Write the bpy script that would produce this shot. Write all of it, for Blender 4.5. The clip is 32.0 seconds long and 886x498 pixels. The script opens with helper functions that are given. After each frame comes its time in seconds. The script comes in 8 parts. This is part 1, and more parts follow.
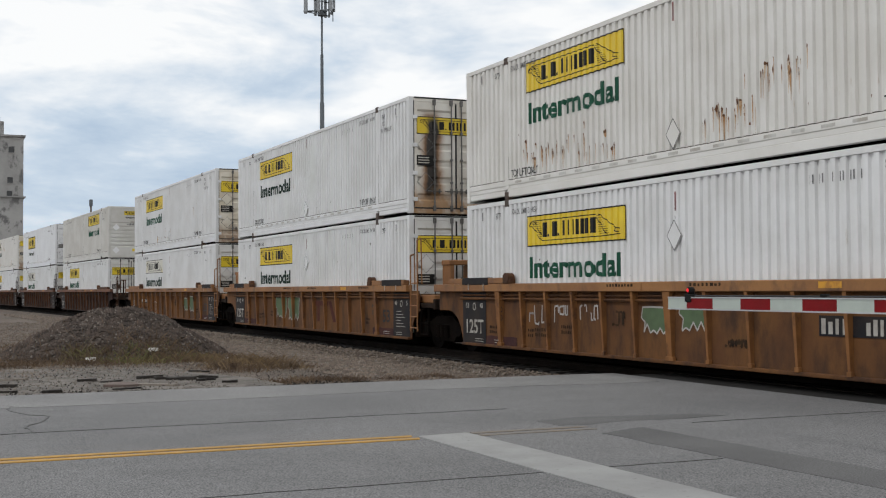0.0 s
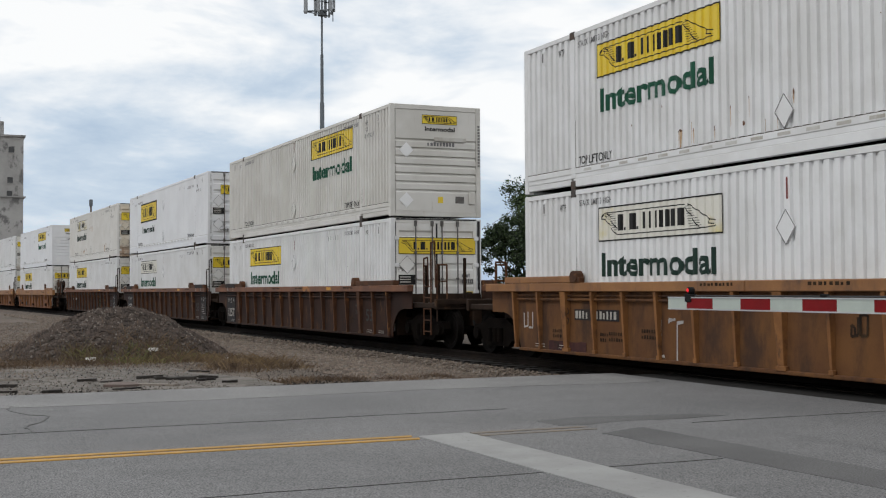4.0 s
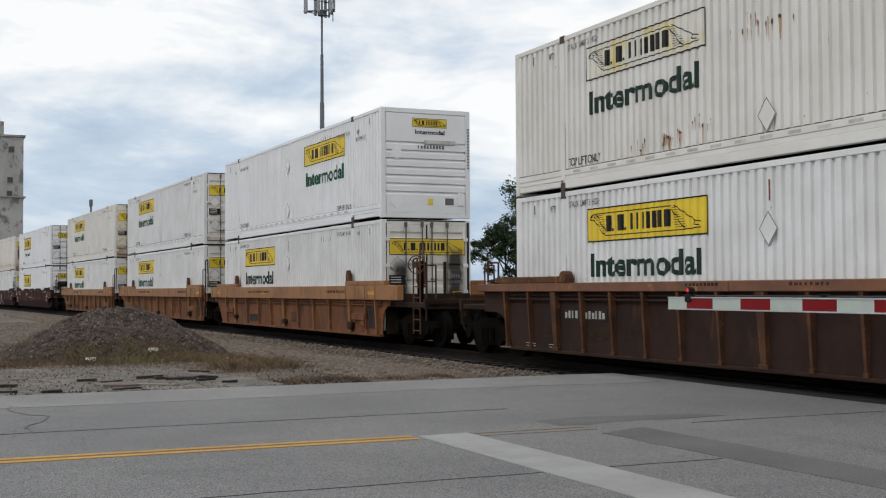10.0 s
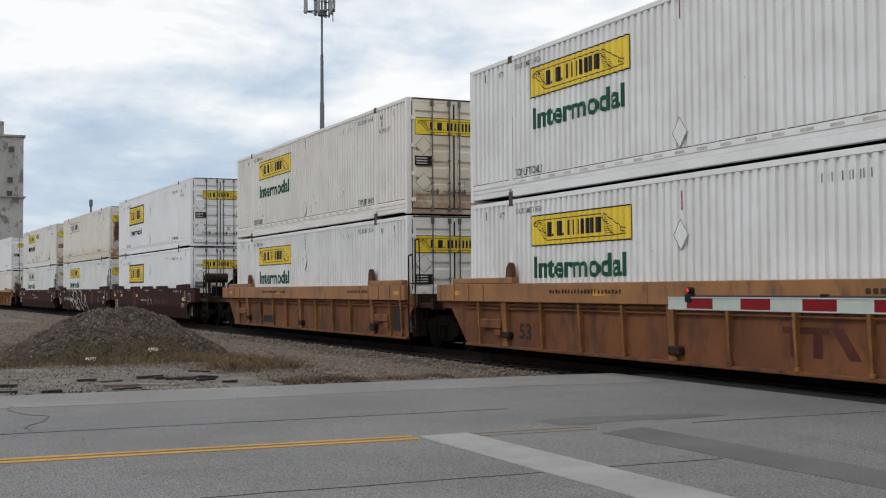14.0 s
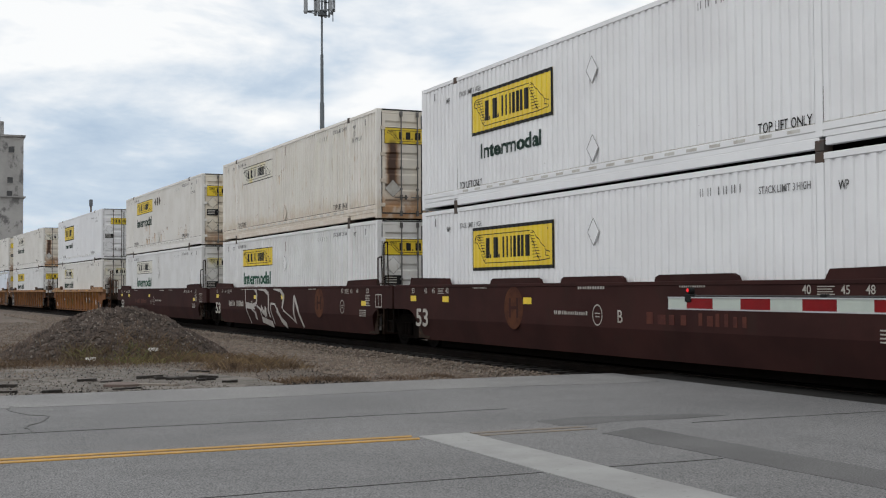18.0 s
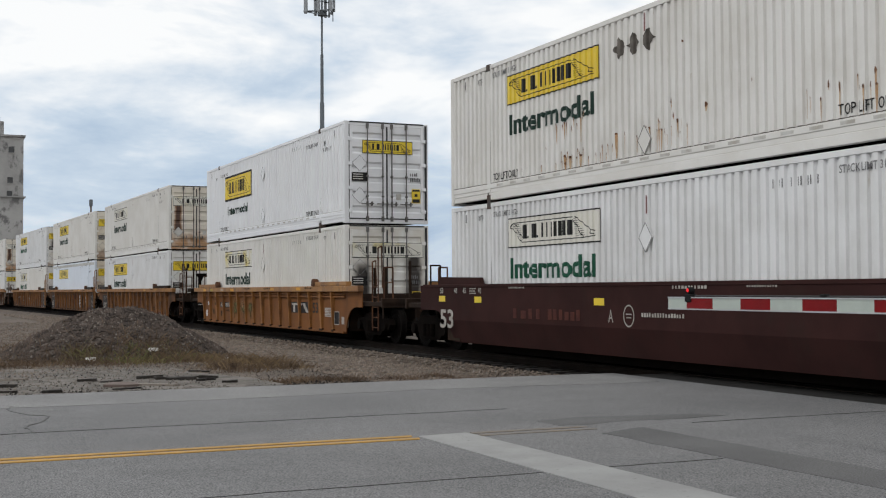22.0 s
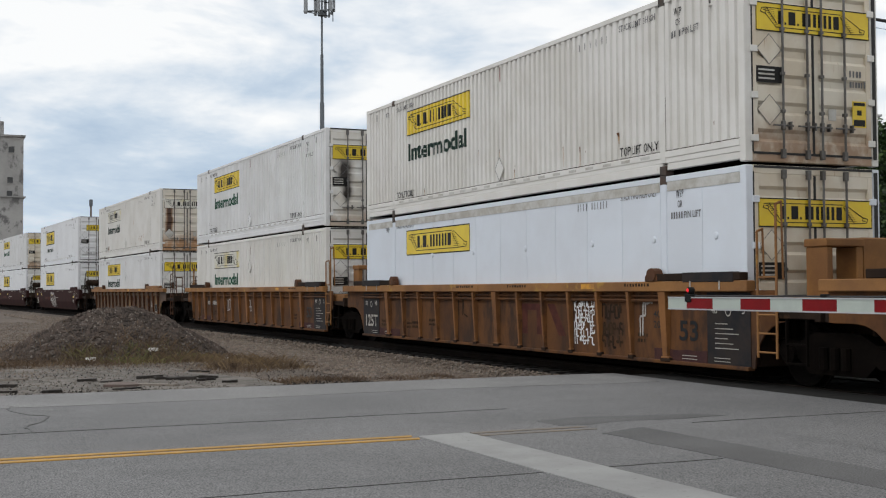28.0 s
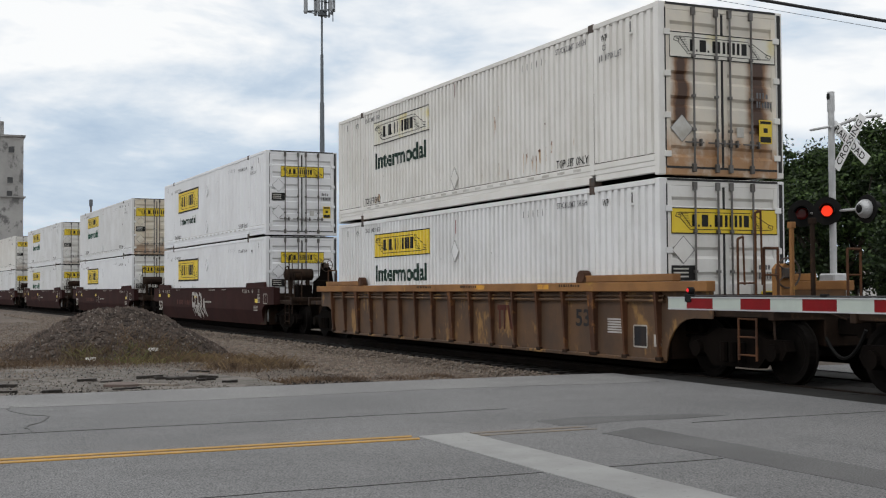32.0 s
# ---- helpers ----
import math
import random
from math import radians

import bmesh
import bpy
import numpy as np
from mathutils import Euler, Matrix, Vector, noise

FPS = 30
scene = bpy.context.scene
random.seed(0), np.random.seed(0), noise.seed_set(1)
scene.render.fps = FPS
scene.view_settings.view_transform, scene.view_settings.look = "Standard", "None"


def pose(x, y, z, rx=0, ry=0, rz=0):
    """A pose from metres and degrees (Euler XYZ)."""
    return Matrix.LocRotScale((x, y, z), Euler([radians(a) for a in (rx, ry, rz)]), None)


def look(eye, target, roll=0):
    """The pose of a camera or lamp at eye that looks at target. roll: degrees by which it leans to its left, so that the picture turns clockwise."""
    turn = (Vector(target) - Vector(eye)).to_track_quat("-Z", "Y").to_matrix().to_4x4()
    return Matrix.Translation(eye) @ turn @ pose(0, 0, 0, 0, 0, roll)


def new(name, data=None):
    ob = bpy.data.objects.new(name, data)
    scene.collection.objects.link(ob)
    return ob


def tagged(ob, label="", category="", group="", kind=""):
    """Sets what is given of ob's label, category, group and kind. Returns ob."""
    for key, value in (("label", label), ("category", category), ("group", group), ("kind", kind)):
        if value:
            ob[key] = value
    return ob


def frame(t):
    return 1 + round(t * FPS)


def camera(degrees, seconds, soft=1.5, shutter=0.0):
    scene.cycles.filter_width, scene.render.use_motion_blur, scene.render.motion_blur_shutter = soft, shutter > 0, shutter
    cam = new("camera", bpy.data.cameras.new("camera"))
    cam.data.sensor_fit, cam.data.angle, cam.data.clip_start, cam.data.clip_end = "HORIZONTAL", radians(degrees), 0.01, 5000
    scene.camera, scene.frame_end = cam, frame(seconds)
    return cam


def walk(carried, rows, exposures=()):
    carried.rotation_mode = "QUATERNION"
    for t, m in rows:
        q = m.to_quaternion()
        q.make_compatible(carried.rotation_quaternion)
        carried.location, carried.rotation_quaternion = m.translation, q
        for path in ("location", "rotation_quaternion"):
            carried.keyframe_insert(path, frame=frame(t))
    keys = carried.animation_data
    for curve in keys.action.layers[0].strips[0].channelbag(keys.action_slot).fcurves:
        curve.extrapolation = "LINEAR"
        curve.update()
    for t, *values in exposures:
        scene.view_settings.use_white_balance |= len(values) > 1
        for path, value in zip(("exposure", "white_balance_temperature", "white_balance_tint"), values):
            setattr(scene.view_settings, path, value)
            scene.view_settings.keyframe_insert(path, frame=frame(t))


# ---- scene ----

# ---------- the camera: on a tripod beside the road ----------
cam = camera(39.775, 32.0, soft=1.15, shutter=0.02)
EYE = Vector((0.0, 0.0, 1.44))
YAW, PITCH = radians(156.7825), radians(1.8645)
AIM = EYE + 10 * Vector((math.cos(YAW) * math.cos(PITCH), math.sin(YAW) * math.cos(PITCH), math.sin(PITCH)))
walk(cam, [(0.0, look(EYE, AIM, -0.335)), (32.0, look(EYE, AIM, -0.335))])

# ---------- daylight: bright overcast ----------
SUN_EL, SUN_AZ = radians(50), radians(-80)
world = bpy.data.worlds.new("overcast_sky")
scene.world = world
world.use_nodes = True
wn, wl = world.node_tree.nodes, world.node_tree.links
bg = wn["Background"]
sky = wn.new("ShaderNodeTexSky")
sky.sky_type, sky.sun_disc = "NISHITA", False
sky.sun_elevation, sky.sun_rotation = SUN_EL, radians(90) - SUN_AZ
wtc = wn.new("ShaderNodeTexCoord")
wmap = wn.new("ShaderNodeMapping")
wmap.inputs["Scale"].default_value = (1.0, 1.0, 3.0)
wmap.inputs["Location"].default_value = (0.35, 0.2, 0.0)
wl.new(wtc.outputs["Generated"], wmap.inputs["Vector"])
cloud = wn.new("ShaderNodeTexNoise")
cloud.inputs["Scale"].default_value, cloud.inputs["Detail"].default_value = 5.2, 12.0
cloud.inputs["Roughness"].default_value, cloud.inputs["Distortion"].default_value = 0.56, 0.25
wl.new(wmap.outputs["Vector"], cloud.inputs["Vector"])
cramp = wn.new("ShaderNodeValToRGB")
ce = cramp.color_ramp.elements
ce[0].position, ce[0].color = 0.38, (0.48, 0.66, 0.90, 1)
ce[1].position, ce[1].color = 0.74, (1.42, 1.43, 1.43, 1)
e = ce.new(0.57)
e.color = (0.84, 0.98, 1.14, 1)
# thinner, bluer cloud down the line to the west, whiter elsewhere
wsep0 = wn.new("ShaderNodeSeparateXYZ")
wl.new(wtc.outputs["Generated"], wsep0.inputs["Vector"])
wthick = wn.new("ShaderNodeMath")
wthick.operation = "MULTIPLY_ADD"
wl.new(wsep0.outputs["X"], wthick.inputs[0])
wthick.inputs[1].default_value = 0.5
wl.new(cloud.outputs["Fac"], wthick.inputs[2])
whigh = wn.new("ShaderNodeMath")
whigh.operation = "MULTIPLY_ADD"
wl.new(wsep0.outputs["Z"], whigh.inputs[0])
whigh.inputs[1].default_value = 1.2
wl.new(wthick.outputs["Value"], whigh.inputs[2])
wshift = wn.new("ShaderNodeMath")
wshift.inputs[1].default_value = 0.412
wl.new(whigh.outputs["Value"], wshift.inputs[0])
wl.new(wshift.outputs["Value"], cramp.inputs["Fac"])
wsep = wn.new("ShaderNodeSeparateXYZ")
wl.new(wtc.outputs["Generated"], wsep.inputs["Vector"])
wgain = wn.new("ShaderNodeMapRange")
wgain.inputs["From Min"].default_value, wgain.inputs["From Max"].default_value = 0.05, 0.9
wgain.inputs["To Min"].default_value, wgain.inputs["To Max"].default_value = 1.0, 0.95
wl.new(wsep.outputs["Z"], wgain.inputs["Value"])
wmul = wn.new("ShaderNodeVectorMath")
wmul.operation = "SCALE"
wl.new(cramp.outputs["Color"], wmul.inputs[0])
wl.new(wgain.outputs["Result"], wmul.inputs["Scale"])
wsky = wn.new("ShaderNodeVectorMath")
wsky.operation = "SCALE"
wsky.inputs["Scale"].default_value = 0.08
wl.new(sky.outputs["Color"], wsky.inputs[0])
wmix = wn.new("ShaderNodeMix")
wmix.data_type = "RGBA"
wmix.inputs["Factor"].default_value = 0.9
wl.new(wsky.outputs["Vector"], wmix.inputs["A"])
wl.new(wmul.outputs["Vector"], wmix.inputs["B"])
wl.new(wmix.outputs["Result"], bg.inputs["Color"])
bg.inputs["Strength"].default_value = 1.06

sun_data = bpy.data.lights.new("sun", "SUN")
sun_data.energy, sun_data.angle, sun_data.color = 1.15, radians(9), (1.0, 0.97, 0.935)
sun = new("sun", sun_data)
sun.matrix_world = look((0, 0, 60), (0 - 60 * math.cos(SUN_EL) * math.cos(SUN_AZ) / math.sin(SUN_EL),
                                    0 - 60 * math.cos(SUN_EL) * math.sin(SUN_AZ) / math.sin(SUN_EL), 0))
scene.view_settings.exposure = -0.50

# ---------- plan ----------
BOX_L, BOX_W, BOX_H = 16.154, 2.591, 2.915      # a 53-foot container
WELL_Z = 0.36                                   # container floor above the rail
TRACK_Y, BEND = 12.68, 5.93e-4                  # track centre line at x = 0, and its slight curve
ROAD_FAR, ROAD_NEAR, YELLOW = -18.0, -3.6, -11.08


def track_y(x):
    return TRACK_Y - BEND * x * x / 2


def travel(t):
    """How far the train has come at t seconds."""
    s = (t - 16) / 16
    return 16 * (10.1866 * s - 0.1709 * s ** 2 + 0.0569 * s ** 3 + 0.0598 * s ** 4)


# ---------- materials ----------
def mat(name, base, second=None, scale=3.0, rough=0.6, metal=0.0, bump=0.0, bump_scale=40.0, stretch=(1, 1, 1), lo=0.35, hi=0.65,
        third=None, third_scale=9.0, third_lo=0.58, third_hi=0.72, third_stretch=(1, 1, 1), fine=0.12, per_thing=True, glow=0.0, spec=0.5, marks=(), across="Y", foot=None):
    """A painted or mineral surface: base colour with a large-scale second colour, blotches or streaks of a third, fine grain and relief."""
    m = bpy.data.materials.new(name)
    m.use_nodes = True
    n, l = m.node_tree.nodes, m.node_tree.links
    b = n["Principled BSDF"]
    b.inputs["Roughness"].default_value, b.inputs["Metallic"].default_value = rough, metal
    b.inputs["Specular IOR Level"].default_value = spec
    tc = n.new("ShaderNodeTexCoord")
    vec = tc.outputs["Object"]
    if per_thing:
        oi = n.new("ShaderNodeObjectInfo")
        off = n.new("ShaderNodeVectorMath")
        off.operation = "SCALE"
        off.inputs[0].default_value = (37.0, 19.0, 11.0)
        l.new(oi.outputs["Random"], off.inputs["Scale"])
        add = n.new("ShaderNodeVectorMath")
        l.new(vec, add.inputs[0])
        l.new(off.outputs["Vector"], add.inputs[1])
        vec = add.outputs["Vector"]

    def noise_at(sc, st, detail=6.0, r=0.6):
        mp = n.new("ShaderNodeMapping")
        mp.inputs["Scale"].default_value = st
        l.new(vec, mp.inputs["Vector"])
        t = n.new("ShaderNodeTexNoise")
        t.inputs["Scale"].default_value, t.inputs["Detail"].default_value, t.inputs["Roughness"].default_value = sc, detail, r
        l.new(mp.outputs["Vector"], t.inputs["Vector"])
        return t.outputs["Fac"]

    def ramp(fac, p, q):
        r = n.new("ShaderNodeMapRange")
        r.interpolation_type = "SMOOTHSTEP"
        r.inputs["From Min"].default_value, r.inputs["From Max"].default_value = p, q
        l.new(fac, r.inputs["Value"])
        return r.outputs["Result"]

    def mix(fac, a, c, mode="MIX"):
        x = n.new("ShaderNodeMix")
        x.data_type, x.blend_type = "RGBA", mode
        if isinstance(fac, float):
            x.inputs["Factor"].default_value = fac
        else:
            l.new(fac, x.inputs["Factor"])
        for key, v in (("A", a), ("B", c)):
            if isinstance(v, tuple):
                x.inputs[key].default_value = (*v, 1)
            else:
                l.new(v, x.inputs[key])
        return x.outputs["Result"]

    col = base
    if second:
        col = mix(ramp(noise_at(scale, stretch), lo, hi), base, second)
    if third:
        col = mix(ramp(noise_at(third_scale, third_stretch, 8.0, 0.65), third_lo, third_hi), col, third)
    if marks or foot:
        sep = n.new("ShaderNodeSeparateXYZ")
        l.new(tc.outputs["Object"], sep.inputs["Vector"])

        def calc(op, a, c=None):
            x = n.new("ShaderNodeMath")
            x.operation = op
            for k, v in enumerate((a, c)):
                if isinstance(v, (int, float)):
                    x.inputs[k].default_value = v
                elif v is not None:
                    l.new(v, x.inputs[k])
            return x.outputs["Value"]
        wobble = noise_at(2.2, (1, 1, 1), 5.0)
        runs = ramp(noise_at(1.5, (9, 9, 0.7), 5.0), 0.3, 0.6)
        lumps = ramp(noise_at(3.4, (1, 1, 0.8), 6.0), 0.30, 0.56)
    for mid, half, low, high, tint in marks:
        u = calc("ABSOLUTE", calc("ADD", calc("SUBTRACT", sep.outputs[across], mid), calc("MULTIPLY", calc("SUBTRACT", wobble, 0.5), 0.22)))
        inside = calc("SUBTRACT", 1.0, ramp(u, half * 0.5, half * 1.9))
        tall = calc("MULTIPLY", ramp(sep.outputs["Z"], low - 0.2, low + 0.15), calc("SUBTRACT", 1.0, ramp(sep.outputs["Z"], high - 0.35, high)))
        col = mix(calc("MULTIPLY", calc("MULTIPLY", inside, tall), calc("MULTIPLY", calc("ADD", 1.16, calc("MULTIPLY", runs, 0.14)), calc("ADD", 0.78, calc("MULTIPLY", lumps, 0.22)))), col, tint)
    if foot:
        height, tint, much = foot
        z = calc("ADD", sep.outputs["Z"], calc("MULTIPLY", calc("SUBTRACT", wobble, 0.5), 0.9))
        col = mix(calc("MULTIPLY", calc("SUBTRACT", 1.0, ramp(z, height * 0.25, height)), calc("MULTIPLY", calc("ADD", 0.35, calc("MULTIPLY", lumps, 0.65)), much)), col, tint)
    if fine:
        grain = n.new("ShaderNodeMapRange")
        grain.inputs["To Min"].default_value, grain.inputs["To Max"].default_value = 1 - fine, 1 + fine
        l.new(noise_at(bump_scale, (1, 1, 1), 3.0), grain.inputs["Value"])
        sc = n.new("ShaderNodeVectorMath")
        sc.operation = "SCALE"
        if isinstance(col, tuple):
            sc.inputs[0].default_value = col
        else:
            l.new(col, sc.inputs[0])
        l.new(grain.outputs["Result"], sc.inputs["Scale"])
        col = sc.outputs["Vector"]
    if isinstance(col, tuple):
        b.inputs["Base Color"].default_value = (*col, 1)
    else:
        l.new(col, b.inputs["Base Color"])
    if bump:
        bp = n.new("ShaderNodeBump")
        bp.inputs["Strength"].default_value, bp.inputs["Distance"].default_value = min(1.0, bump * 20), bump
        l.new(noise_at(bump_scale, (1, 1, 1), 4.0), bp.inputs["Height"])
        l.new(bp.outputs["Normal"], b.inputs["Normal"])
    if glow:
        b.inputs["Emission Color"].default_value = (*base, 1)
        b.inputs["Emission Strength"].default_value = glow
    return m


def leaf_mat(name, cols):
    """Foliage: each leaf takes one of a run of greens."""
    m = bpy.data.materials.new(name)
    m.use_nodes = True
    n, l = m.node_tree.nodes, m.node_tree.links
    b = n["Principled BSDF"]
    b.inputs["Roughness"].default_value, b.inputs["Specular IOR Level"].default_value = 0.6, 0.25
    geo = n.new("ShaderNodeNewGeometry")
    r = n.new("ShaderNodeValToRGB")
    el = r.color_ramp.elements
    el[0].position, el[0].color = 0.1, (*cols[0], 1)
    el[1].position, el[1].color = 1.0, (*cols[2], 1)
    mid = el.new(0.65)
    mid.color = (*cols[1], 1)
    l.new(geo.outputs["Random Per Island"], r.inputs["Fac"])
    l.new(r.outputs["Color"], b.inputs["Base Color"])
    return m


RUST, SOOT = (0.16, 0.06, 0.025), (0.02, 0.018, 0.016)
def smear_mat(name, colour, second):
    """Thin overspray: paint whose cover thins out raggedly towards the edge of its patch."""
    m = bpy.data.materials.new(name)
    m.use_nodes = True
    n, l = m.node_tree.nodes, m.node_tree.links
    b = n["Principled BSDF"]
    b.inputs["Roughness"].default_value, b.inputs["Specular IOR Level"].default_value = 0.75, 0.2
    tc = n.new("ShaderNodeTexCoord")
    gap = n.new("ShaderNodeVectorMath")
    gap.operation = "SUBTRACT"
    l.new(tc.outputs["Generated"], gap.inputs[0])
    gap.inputs[1].default_value = (0.5, 0.5, 0.5)
    flat = n.new("ShaderNodeVectorMath")
    flat.operation = "MULTIPLY"
    l.new(gap.outputs["Vector"], flat.inputs[0])
    flat.inputs[1].default_value = (2, 0, 2)
    size = n.new("ShaderNodeVectorMath")
    size.operation = "LENGTH"
    l.new(flat.outputs["Vector"], size.inputs[0])
    t = n.new("ShaderNodeTexNoise")
    t.inputs["Scale"].default_value, t.inputs["Detail"].default_value = 4.0, 7.0
    l.new(tc.outputs["Object"], t.inputs["Vector"])
    add = n.new("ShaderNodeMath")
    add.operation = "MULTIPLY_ADD"
    l.new(t.outputs["Fac"], add.inputs[0])
    add.inputs[1].default_value = 2.2
    l.new(size.outputs["Value"], add.inputs[2])
    r = n.new("ShaderNodeMapRange")
    r.interpolation_type = "SMOOTHSTEP"
    r.inputs["From Min"].default_value, r.inputs["From Max"].default_value = 1.95, 1.2
    r.inputs["To Max"].default_value = 0.8
    l.new(add.outputs["Value"], r.inputs["Value"])
    l.new(r.outputs["Result"], b.inputs["Alpha"])
    x = n.new("ShaderNodeMix")
    x.data_type = "RGBA"
    x.inputs["A"].default_value, x.inputs["B"].default_value = (*colour, 1), (*second, 1)
    l.new(t.outputs["Fac"], x.inputs["Factor"])
    l.new(x.outputs["Result"], b.inputs["Base Color"])
    return m


